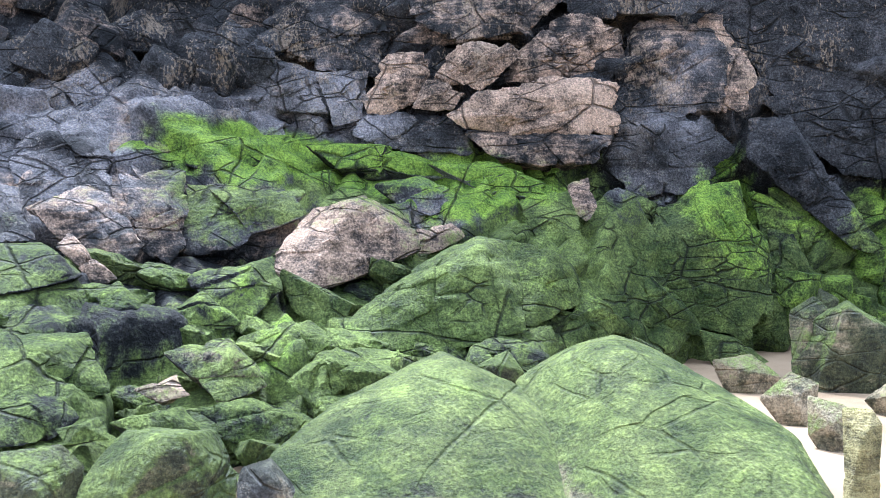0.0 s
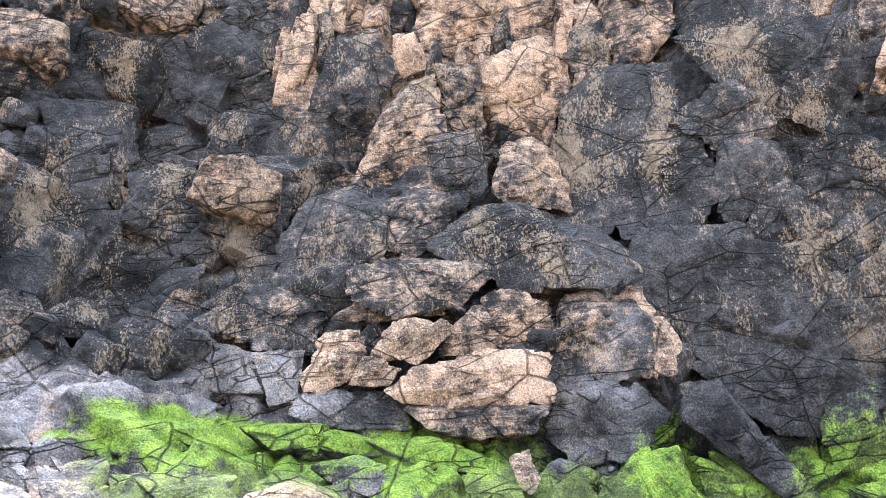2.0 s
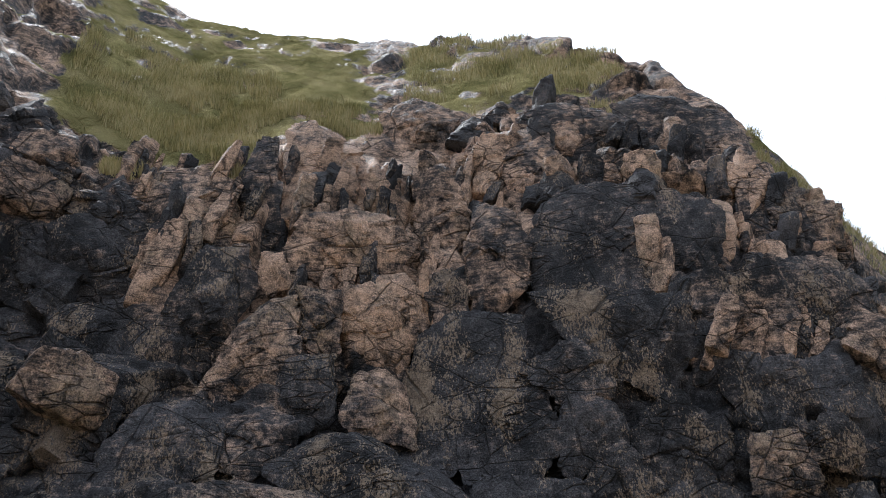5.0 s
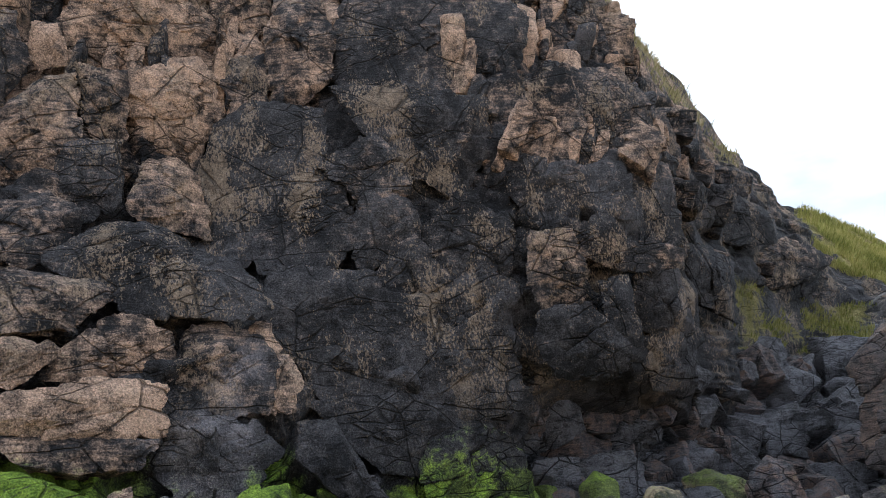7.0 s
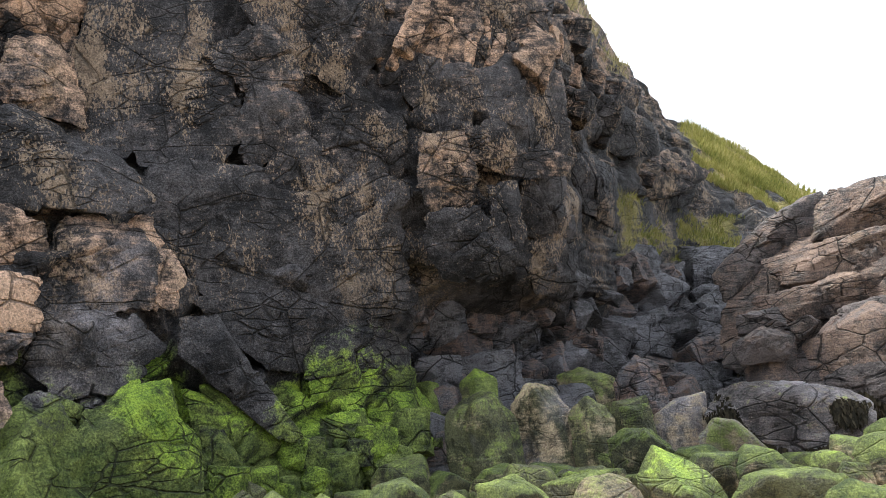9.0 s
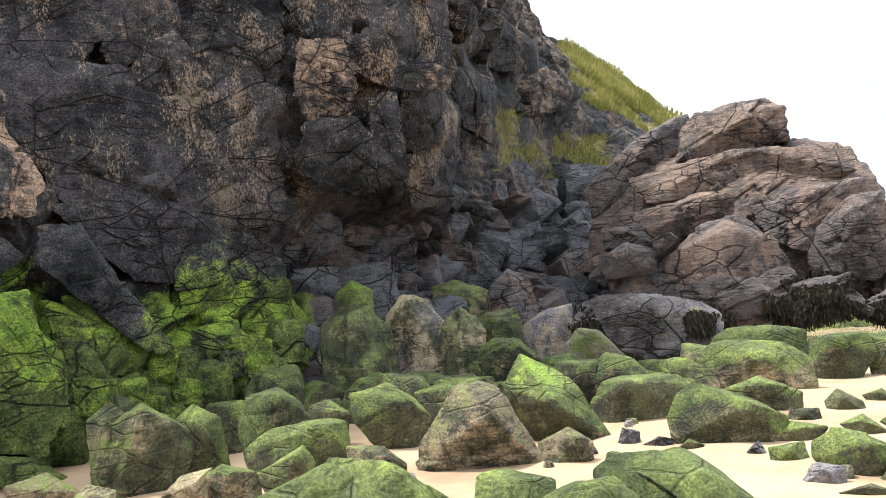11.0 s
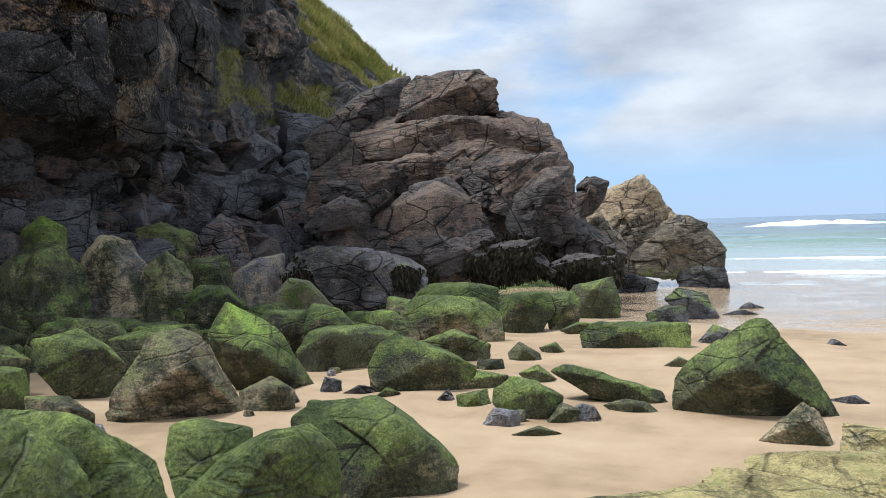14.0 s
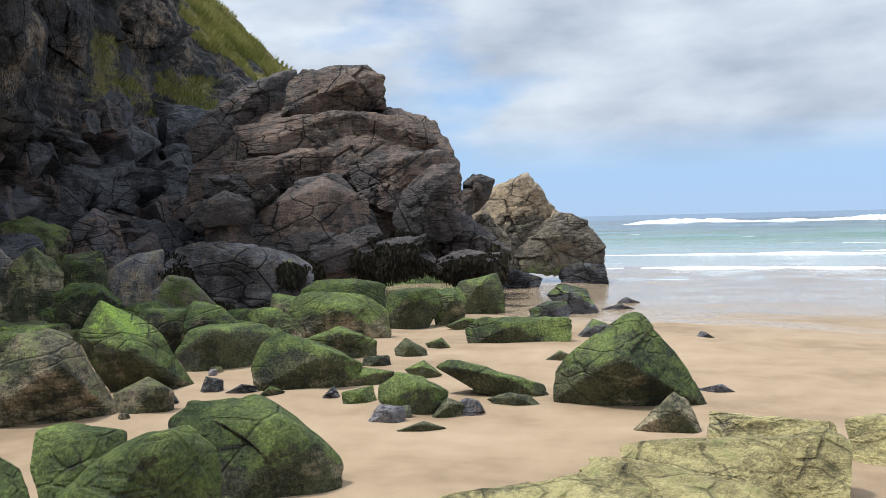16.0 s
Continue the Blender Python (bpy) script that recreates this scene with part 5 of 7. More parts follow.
crag(-26.3, 5.91, 0.48, 6, -45, ((-0.24, -0.15), (-0.0, -0.19), (0.27, -0.04), (0.2, 0.16), (-0.22, 0.22)), (0.00, 0.03), warm=0.1, algae=-0.3)
# green buttress and leaning slabs at the foot
crag(17.5, 9.99, 1.07, 26, -19, ((-0.72, -0.16), (-0.47, -0.62), (0.36, -0.85), (0.54, -0.6), (0.58, -0.08), (0.44, 0.97), (-0.05, 0.98), (-0.7, 0.38)), (-0.13, 0.56), algae=0.5, bright=0.15, worn=1, label='smooth rock buttress coated in green algae')
crag(14.3, 9.49, 0.69, 31, -23, ((-0.43, 0.08), (-0.24, -0.25), (0.48, -0.43), (0.46, -0.24), (-0.01, 0.39), (-0.27, 0.47)), (0.01, 0.05), algae=0.6, worn=1)
crag(21.7, 10.53, 0.75, 24, -17, ((-0.29, -0.3), (-0.07, -0.64), (0.28, -0.12), (0.21, 0.29), (-0.13, 0.79)), (0.01, 0.05), warm=0.5, algae=0.2, worn=1)
crag(23.6, 11.14, 2.00, 18, -9, ((-0.65, 0.34), (0.4, -0.74), (0.78, -0.82), (-0.15, 0.82), (-0.62, 0.84)), (-0.11, 0.43), warm=0.1, algae=-0.2)
crag(23.0, 11.09, 1.34, 23, -17, ((-0.5, 0.61), (-0.44, 0.03), (-0.11, -0.55), (0.54, -0.29), (0.49, 0.21)), (0.01, 0.05), algae=0.5, bright=0.4, worn=1)
crag(19.1, 9.58, 0.06, 31, -20, ((-0.34, 0.33), (-0.29, -0.04), (0.1, -0.37), (0.49, -0.16), (0.04, 0.25)), (0.01, 0.05), warm=0.5, algae=0.2, worn=1)
crag(11.8, 9.72, 1.37, 21, -28, ((-0.22, -0.35), (0.2, -0.23), (0.19, 0.36), (-0.17, 0.22)), (0.01, 0.05), warm=0.8, algae=-0.2)
crag(31.5, 12.40, 2.16, 35, 2, ((-0.83, -0.53), (-0.1, -0.66), (1.04, -0.4), (0.97, 0.12), (0.18, 0.81), (-0.41, 0.64), (-0.81, 0.02)), (-0.04, 0.40), warm=0.05, algae=0.1, bright=0.4, label='rock apron bright with fresh green weed')
crag(34.3, 12.86, 1.28, 46, -11, ((-0.63, 0.54), (-0.58, -0.48), (0.2, -0.65), (0.71, 0.1), (0.31, 0.49)), (0.00, 0.06), algae=0.3, bright=0.6, worn=1)
crag(30.5, 11.82, 1.11, 17, -13, ((-0.34, 0.29), (-0.34, -0.33), (0.37, -0.34), (0.31, 0.39)), (0.01, 0.06), algae=0.5, worn=1)
crag(23.6, 11.25, 1.49, 22, -16, ((-0.44, -0.1), (0.12, -0.53), (0.48, -0.2), (0.28, 0.36), (-0.42, 0.48)), (0.00, 0.06), algae=0.5, bright=0.4, worn=1)
crag(22.6, 10.69, 1.04, 24, -16, ((-0.27, 0.46), (-0.2, -0.3), (0.18, -0.43), (0.25, -0.09), (0.05, 0.36)), (0.01, 0.05), warm=0.6, worn=1)
crag(17.8, 10.07, 1.22, 26, -20, ((-0.69, -0.2), (-0.21, -0.64), (0.58, -0.72), (0.66, 0.2), (0.26, 0.79), (-0.56, 0.58)), (0.18, 0.39), algae=0.6, bright=0.3, worn=1)


def splinters(a0, a1, v0, v1, count, small, large, shape, lean, sway, seed, warm=0.2, algae=0.0, bright=0.0, proud=0.0):
    """Slivers and broken pieces along the cliff's joints; pieces of one kind share a mesh."""
    rnd = random.Random(seed)
    kinds = []
    for k in range(6):
        P, Q = rock_shape(tuple(q * rnd.uniform(0.8, 1.25) for q in shape), (), seed * 50 + k, 18, 44, 9, 0.03, 0.05)
        c = np.tile(np.array([algae * (0.6 + 0.15 * k), bright * (k % 3) / 2, 0.05, max(0.0, warm + 0.16 * (k - 2.5))]), (len(P), 1))
        kinds.append(mesh_from("rock_piece", P, Q, CLIFF, c, sharp_edges=True))
    for i in range(count):
        az, v = rnd.uniform(a0, a1), rnd.uniform(v0, v1)
        iu, iv = int(np.searchsorted(CAZ, az)), int(np.searchsorted(CVS, v))
        s = small * (large / small) ** (rnd.random() ** 1.5)
        ob = new("rock_piece", rnd.choice(kinds))
        turn = Euler((radians(rnd.uniform(-12, 12)), radians(lean + rnd.uniform(-sway, sway)), radians(-az + rnd.uniform(-28, 28))))
        ob.matrix_world = Matrix.LocRotScale(Vector(CP[iu, iv] + CN[iu, iv] * (0.1 + proud)), turn, (s, s, s))
        ob.parent = cliff


splinters(33, 47, 4.3, 6.1, 150, 0.5, 1.1, (0.42, 0.4, 1.25), 12, 12, 1, 0.4, proud=-0.05)
splinters(20, 34, 5.3, 6.2, 60, 0.5, 1.2, (0.6, 0.5, 0.9), 20, 16, 2, 0.3)
splinters(-8, 22, 4.4, 5.8, 90, 0.5, 1.2, (0.36, 0.4, 1.5), 9, 7, 3, 0.45)
splinters(-31, -8, 2.4, 6.0, 110, 0.5, 1.3, (0.9, 0.7, 0.7), 26, 12, 4, 0.08)
splinters(-30, 6, 0.3, 1.1, 45, 0.3, 0.7, (1.2, 0.9, 0.5), 22, 9, 6, 0.2, 0.95, 0.3, -0.12)
splinters(44, 54, 4.2, 6.2, 45, 0.5, 1.2, (1.1, 0.8, 0.7), 28, 12, 7, 0.1, proud=-0.1)
splinters(22, 37, 0.3, 1.2, 40, 0.4, 0.9, (0.8, 0.7, 0.9), 10, 14, 8, 0.1, 0.9, 0.6)


# ---- headland ----
def head_cover(P, N, warm):
    z = P[:, 2]
    n1, n2 = fbm(P * 0.8, 33, 3), fbm(P * 2.4, 34, 3)
    w = warm * smooth(0.9, 2.2, z + 0.6 * n1) + 0.3 * n2
    algae = 0.5 * smooth(0.6, 0.1, z + 0.3 * n1)
    speck = 0.1 * smooth(0.8, 2.0, z)
    return np.stack([np.clip(algae, 0, 1), 0 * z, np.clip(speck + 0.3 * n1, 0, 1), np.clip(w, 0, 1.2)], 1)


def ness(az, r, z, turn, tip, outline, apex, name="rock_block", front=0.5, back=1.0, warm=0.5, n=40, label="", parent=None, mat=None):
    """A block of the headland or of the stack beyond it."""
    seed = int(az * 31 + z * 17) % 997
    P, Q = hewn(outline, apex, front, back, seed, n, 90, 0.045, 0.9, 3, 0.0, 1.06)
    P = placed(P, az, r, z, turn, tip)
    ob = new(name, mesh_from(name, P, Q, mat or HEAD, head_cover(P, normals(P, Q), warm), sharp_edges=True))
    if parent is not None:
        ob.parent = parent
        return tagged(ob, label) if label else ob
    return tagged(ob, label, "rock", "headland rocks")


# headland
head = ness(66.4, 17.73, 2.58, 0, -28, ((-3.26, 0.08), (-3.08, -1.14), (-1.35, -2.09), (1.96, -1.95), (2.3, -1.31), (2.31, 0.19), (1.84, 1.34), (0.86, 1.67), (-1.13, 1.63), (-2.36, 1.48)), (0.31, 0.11), name='headland', front=1.0, back=3.2, warm=0.65, n=80, label='brown headland of layered fractured rock on the beach')
ness(65.4, 18.33, 4.40, 0, -15, ((-1.03, -0.46), (-0.78, -0.49), (1.15, -0.38), (1.15, 0.42), (0.72, 0.63), (-0.52, 0.52), (-0.87, 0.19)), (0.58, 0.16), name='rock_slab', front=0.5, back=2.0, warm=0.65, n=48, label='tilted slab on the crest of the headland', parent=head)
ness(59.5, 18.73, 4.07, 0, -25, ((-1.21, -0.61), (-0.98, -1.3), (1.06, 0.09), (1.2, 1.07), (0.41, 0.84), (-0.36, 0.25)), (0.39, 0.47), name='rock_block', front=0.5, back=2.2, warm=0.35, parent=head)
ness(65.9, 17.63, 3.42, 0, -40, ((-2.11, 0.27), (-1.84, -0.48), (0.01, -0.42), (2.02, -0.29), (1.96, 0.31), (0.03, 0.64)), (0.02, 0.20), name='rock_block', front=0.55, back=1.5, warm=0.7, parent=head)
ness(63.2, 17.13, 2.67, 0, -25, ((-1.49, 0.16), (-1.38, -0.49), (0.08, -0.4), (1.25, -0.04), (1.5, 0.35), (0.11, 0.45)), (0.10, 0.18), name='rock_block', front=0.4, back=1.2, warm=0.7, parent=head)
ness(64.1, 15.73, 1.70, 0, -35, ((-1.18, -0.18), (-1.02, -0.69), (1.14, -0.77), (1.09, -0.0), (0.38, 1.03), (-0.39, 0.71)), (0.26, 0.69), name='rock_block', front=0.5, back=1.2, warm=0.35, parent=head)
ness(69.5, 16.83, 2.45, -0, -25, ((-1.18, 0.2), (-0.61, -0.45), (-0.06, -0.72), (0.75, -0.24), (1.01, 0.59), (0.09, 0.66)), (0.08, 0.29), name='rock_block', front=0.4, back=1.2, warm=0.55, parent=head)
ness(71.6, 16.53, 1.91, -0, -12, ((-0.69, -0.34), (-0.25, -0.81), (0.69, -0.61), (0.63, 0.77), (0.18, 0.78), (-0.56, 0.23)), (0.23, 0.43), name='rock_block', front=0.4, back=1.2, warm=0.4, parent=head)
ness(58.3, 15.73, 2.27, 0, -20, ((-0.37, 0.2), (-0.36, -0.14), (-0.03, -0.26), (0.46, -0.1), (0.3, 0.3)), (0.00, 0.09), name='rock_block', front=0.2, back=0.6, warm=0.1, parent=head)
ness(58.2, 15.33, 1.85, 0, -20, ((-0.49, 0.09), (-0.4, -0.29), (0.39, -0.26), (0.51, 0.12), (0.01, 0.35)), (0.00, 0.09), name='rock_block', front=0.3, back=0.6, warm=0.3, parent=head)
ness(60.9, 15.53, 2.16, 0, -30, ((-0.27, 0.01), (-0.12, -0.24), (0.3, 0.05), (0.1, 0.18)), (0.00, 0.10), name='rock_block', front=0.2, back=0.5, warm=0.3, parent=head)
ness(64.8, 15.03, 1.13, 0, -25, ((-1.08, 0.01), (-0.38, -0.55), (0.98, -0.28), (0.86, 0.4), (-0.37, 0.44)), (0.00, 0.09), name='rock_block', front=0.3, back=0.8, warm=0.1, parent=head)
ness(69.9, 15.03, 0.97, -0, -20, ((-0.68, 0.23), (-0.39, -0.41), (0.63, -0.23), (0.45, 0.42)), (0.00, 0.09), name='rock_block', front=0.3, back=0.8, warm=0.1, parent=head)
ness(74.5, 15.13, 0.76, -0, -20, ((-0.8, -0.01), (-0.29, -0.29), (0.72, -0.26), (0.64, 0.27), (-0.28, 0.3)), (0.00, 0.09), name='rock_block', front=0.3, back=0.7, warm=0.1, parent=head)
ness(74.7, 16.73, 1.13, -0, -20, ((-0.58, 0.45), (-0.48, -0.27), (0.3, -0.52), (0.75, -0.19), (-0.01, 0.55)), (0.00, 0.10), name='rock_block', front=0.3, back=0.8, warm=0.15, parent=head)
ness(75.0, 19.63, 2.17, -0, -20, ((-0.44, -0.05), (-0.31, -0.61), (0.28, -0.21), (0.5, 0.35), (-0.03, 0.54)), (0.00, 0.11), name='rock_block', front=0.4, back=1.2, warm=0.3, parent=head)
far = ness(77.8, 21.63, 1.61, -0, -22, ((-0.96, 0.53), (-0.89, -0.42), (-0.2, -1.43), (0.64, -1.37), (1.04, 0.11), (0.29, 1.15), (-0.52, 0.91)), (0.28, 0.88), name='shore_rock', front=0.6, back=1.6, warm=0.95, n=48, label="tan rock stack at the water's edge beyond the headland", mat=TAN)
ness(80.9, 21.13, 0.81, -0, -22, ((-1.06, -0.61), (-0.24, -0.68), (1.01, -0.41), (0.93, 0.06), (0.61, 0.7), (-0.21, 1.0), (-1.06, -0.04)), (-0.15, 0.54), name='rock_block', front=0.5, back=1.2, warm=0.85, parent=far, mat=TAN)
ness(75.7, 20.43, 1.12, -0, -25, ((-0.73, 0.76), (-0.41, -0.76), (0.66, -0.93), (0.56, -0.05), (-0.1, 1.04)), (0.00, 0.12), name='rock_block', front=0.4, back=1.0, warm=0.8, parent=far, mat=TAN)


# ---- boulders on the beach ----
def boulder(az, r, w, d, top, label, z0=0.0, turn=0, tip=0, lean=0, seed=1, cuts=(), sharp=30, algae=0.95, bright=0.55, warm=0.2, speck=0.15, rough=0.026, n=30, mat=None, lumps=(), faces=()):
    """A boulder that stands at z0, its top at the given height; its foot is sunk a little."""
    w, d = w * 1.05, d * 1.08
    h = (top - z0) * 1.06 + 0.12
    parts = [rock_shape((w, d, h), cuts, seed, n, sharp, 2 if faces or len(cuts) > 2 else 5 if cuts else 7, rough, 0.035, 1.0, faces, 0.0 if faces or cuts else 0.3, rough > 0.034 or n == 130, (0.74, 1.04))]
    Ps = [placed(parts[0][0], az, 0, h / 2 - 0.12, turn, tip, lean) - np.array([*polar(az, 0), 0])]
    Qs = [parts[0][1]]
    for (lx, ly, lz, lw, ld, lh, ls) in lumps:
        p, q = rock_shape((lw, ld, lh), (), ls, n, sharp, 5, rough, 0.06)
        p = placed(p + (lx, ly, lz), az, 0, 0, turn)
        Qs.append(q + sum(len(a) for a in Ps))
        Ps.append(p)
    P, Q = np.concatenate(Ps), np.concatenate(Qs)
    N = normals(P, Q)
    x, y = polar(az, r)
    W = P + (x, y, z0)
    k, k2 = fbm(W * 1.6, seed, 3), fbm(W * 4.5, seed + 9, 2)
    # Bare dark sides and foot: partly scoured stone, partly shade put into the colour.
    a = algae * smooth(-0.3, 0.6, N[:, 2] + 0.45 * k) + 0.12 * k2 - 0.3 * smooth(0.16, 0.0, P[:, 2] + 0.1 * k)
    # bright growth on upward faces also imitates light from above
    b = bright * algae * smooth(0.2, 0.9, N[:, 2] + 0.35 * k)
    c = np.stack([a, b, np.clip(speck + 0.3 * k, 0, 1), np.clip(warm + 0.3 * k2, 0, 1)], 1)
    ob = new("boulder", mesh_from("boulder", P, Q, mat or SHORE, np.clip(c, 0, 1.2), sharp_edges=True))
    ob.location = (x, y, z0)
    return tagged(ob, label, "boulder", "boulders on the beach")


GREEN = "sea-worn boulder coated in green algae on the sand"
MOSS = "large boulder thick with bright green algae"
DARKB = "small dark wet boulder lying on the sand"
OLIVE = "olive-green rounded boulder half sunk in the sand"
RIB = "dark ribbed rock face hung with green and black weed"


def stone(az, r, z, turn, tip, outline, apex, label, front=0.0, back=0.0, algae=0.95, bright=0.35, warm=0.2, speck=0.15, mat=None, n=30, rib=0.0):
    """A boulder on the beach by its outline; its foot is carried down into the sand."""
    seed = int(az * 31 + r * 57 + 400) % 997
    O = np.array(outline, float)
    w, h = O.max(0) - O.min(0)
    x, y = polar(az, r)
    low = z + O[:, 1].min() * math.cos(radians(tip))
    drop = max(0.06, low - float(ground_z(x, y)) + 0.1) / max(0.4, math.cos(radians(tip)))
    O[O[:, 1] < O[:, 1].min() + 0.3 * h, 1] -= drop
    P, Q = hewn(O, apex, front or 0.42 * min(w, h) + 0.03, back or 0.42 * w, seed, n, 48, 0.018 * min(1.0, w), 0.1 if n == 80 else 0.22 if rough_kind(mat) else 0.5, 3, rib)
    W = placed(P, az, r, z, turn, tip)
    N = normals(W, Q)
    base = np.array([x, y, float(ground_z(x, y))])
    k, k2 = fbm(W * 1.6, seed, 3), fbm(W * 4.5, seed + 9, 2)
    # Algae kept off flanks and foot: partly bare stone, partly painted shade.
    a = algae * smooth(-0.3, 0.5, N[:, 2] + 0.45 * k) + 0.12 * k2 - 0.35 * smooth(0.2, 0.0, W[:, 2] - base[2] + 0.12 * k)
    # brighter weed on the tops doubles as top light in the colour
    b = bright * algae * smooth(0.2, 0.9, N[:, 2] + 0.35 * k)
    c = np.stack([a, b, np.clip(speck + 0.3 * k, 0, 1), np.clip(warm + 0.3 * k2, 0, 1)], 1)
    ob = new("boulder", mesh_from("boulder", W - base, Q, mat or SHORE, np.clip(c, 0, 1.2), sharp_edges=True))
    ob.location = base
    return tagged(ob, label, "boulder", "boulders on the beach")


def rough_kind(mat):
    return mat is None or mat == SHORE


# whaleback and the stones in front of the platform
stone(16.6, 5.22, 0.23, -0, -62, ((-1.2, 0.64), (-0.7, -0.91), (0.86, -0.6), (0.51, 0.17), (0.15, 0.57), (-0.29, 0.98), (-0.57, 1.15), (-0.96, 0.97)), (-0.58, 0.72), back=1.2, front=0.28, algae=0.8, n=80, warm=0.5, label='broad green whaleback of worn rock beside the sand')
stone(-2.1, 5.08, 0.23, 0, -62, ((-0.85, 0.09), (-0.78, -0.71), (0.63, -0.8), (0.81, -0.46), (0.8, 0.3), (0.66, 0.64), (0.18, 1.02), (-0.06, 0.87), (-0.51, 0.54)), (0.24, 0.61), back=1.2, front=0.25, algae=0.8, n=80, warm=0.6, label='broad green whaleback of worn rock beside the sand')
stone(3.6, 6.73, 0.45, -0, -18, ((-0.2, 0.03), (-0.03, -0.16), (0.2, -0.03), (0.07, 0.16)), (0.01, 0.04), back=0.5, label=GREEN)
stone(15.0, 7.03, 0.51, -0, -18, ((-0.35, 0.18), (-0.18, 0.04), (0.21, -0.18), (0.34, -0.15), (0.05, 0.09)), (0.02, 0.03), back=0.5, label=GREEN)
stone(-19.4, 4.72, 0.29, 1, -30, ((-0.4, -0.23), (0.36, -0.34), (0.43, -0.03), (0.34, 0.25), (-0.12, 0.32), (-0.32, 0.13), (-0.37, -0.01)), (0.13, 0.20), label=MOSS)
stone(-11.8, 4.88, 0.09, 0, -18, ((-0.24, -0.2), (0.22, -0.25), (0.17, -0.0), (-0.01, 0.23), (-0.17, 0.19), (-0.23, 0.01)), (-0.01, 0.17), algae=0.05, warm=0.3, speck=0.6, label='pale grey bare boulder among green rocks')
stone(-26.2, 4.82, 0.31, 1, -18, ((-0.23, -0.19), (0.14, -0.26), (0.24, 0.09), (0.14, 0.22), (-0.22, 0.22)), (0.01, 0.03), algae=0.5, label=GREEN)
stone(24.9, 8.60, 0.34, -0, -18, ((-0.39, -0.11), (-0.29, -0.32), (0.09, -0.4), (0.37, -0.08), (0.29, 0.23), (0.01, 0.42)), (0.05, 0.25), back=0.5, label=MOSS)
stone(23.5, 8.72, 0.66, -0, -18, ((-0.19, 0.04), (-0.16, -0.15), (-0.02, -0.18), (0.18, 0.04), (0.04, 0.18)), (-0.03, 0.03), algae=0.6, warm=0.5, back=0.5, label=GREEN)
stone(22.1, 6.95, 0.17, -0, -18, ((-0.21, 0.03), (-0.03, -0.15), (0.16, -0.22), (0.21, 0.16), (0.01, 0.24)), (0.03, 0.04), algae=0.45, warm=0.6, front=0.12, label='tan and green worn boulder beside the sand')
stone(24.5, 6.27, 0.16, -1, -18, ((-0.15, -0.06), (0.02, -0.21), (0.14, -0.15), (0.1, 0.15), (-0.15, 0.21)), (-0.00, 0.02), algae=0.4, warm=0.6, front=0.12, label='tan and green worn boulder beside the sand')
stone(19.7, 8.24, 0.13, -0, -18, ((-0.31, 0.14), (-0.16, -0.12), (0.08, -0.19), (0.3, -0.0), (0.04, 0.2)), (-0.01, 0.04), algae=0.5, warm=0.7, label='tan and green worn boulder beside the sand')
# along the sandy gully
stone(26.0, 5.12, 0.39, 1, -18, ((-0.1, -0.15), (0.06, -0.18), (0.1, 0.07), (0.04, 0.17), (-0.09, 0.17)), (0.00, 0.04), mat=YELLOW, algae=0.3, warm=0.7, label='pale yellow-green worn boulder in the sand')
stone(35.3, 4.72, 0.42, 0, -40, ((-0.53, 0.05), (-0.52, -0.21), (0.52, -0.38), (0.55, -0.11), (0.45, 0.11), (0.13, 0.31), (-0.22, 0.2)), (0.16, 0.25), n=48, label='smooth saddle-backed green boulder')
stone(41.5, 5.08, 0.33, 0, -45, ((-0.47, 0.44), (-0.45, 0.28), (-0.31, -0.31), (0.09, -0.36), (0.46, -0.2), (0.38, -0.01), (0.03, 0.23), (-0.27, 0.4)), (-0.07, 0.20), n=48, label=OLIVE)
stone(49.1, 5.08, 0.37, 0, -35, ((-0.24, -0.05), (-0.1, -0.16), (0.2, -0.08), (0.25, 0.08), (-0.05, 0.18), (-0.21, 0.16)), (-0.02, 0.05), label=GREEN)
stone(52.5, 4.63, 0.25, -0, -30, ((-0.43, -0.04), (-0.37, -0.27), (0.16, -0.3), (0.42, -0.08), (0.4, 0.16), (0.27, 0.3), (0.05, 0.28), (-0.18, 0.19)), (0.11, 0.21), n=48, label='smooth saddle-backed green boulder')
stone(26.0, 8.50, 0.34, 0, -18, ((-0.36, -0.41), (0.13, -0.39), (0.36, -0.11), (0.35, 0.15), (-0.06, 0.49), (-0.34, 0.29)), (-0.06, 0.41), label=GREEN)
stone(29.1, 8.92, 0.46, 0, -18, ((-0.25, 0.1), (-0.18, -0.13), (0.01, -0.24), (0.25, -0.18), (0.18, 0.08), (-0.07, 0.24)), (-0.01, 0.02), label=GREEN)
stone(29.2, 9.23, 0.09, 0, -18, ((-0.23, -0.03), (-0.06, -0.13), (0.23, -0.09), (0.17, 0.12), (-0.1, 0.1)), (0.00, 0.04), algae=0.5, label=GREEN)
stone(33.6, 8.72, 0.45, 0, -18, ((-0.35, 0.01), (-0.26, -0.27), (0.15, -0.37), (0.36, -0.0), (0.29, 0.17), (0.08, 0.35), (-0.24, 0.28)), (0.08, 0.25), label=MOSS)
stone(35.0, 8.02, 0.26, 0, -18, ((-0.5, 0.04), (-0.3, -0.23), (0.28, -0.25), (0.52, -0.12), (0.46, 0.2), (0.31, 0.24), (-0.23, 0.22)), (0.31, 0.19), n=48, label=MOSS)
stone(34.3, 7.42, 0.20, 0, -18, ((-0.24, 0.01), (-0.14, -0.19), (0.24, -0.17), (0.25, 0.04), (0.15, 0.2)), (0.14, 0.15), label=GREEN)
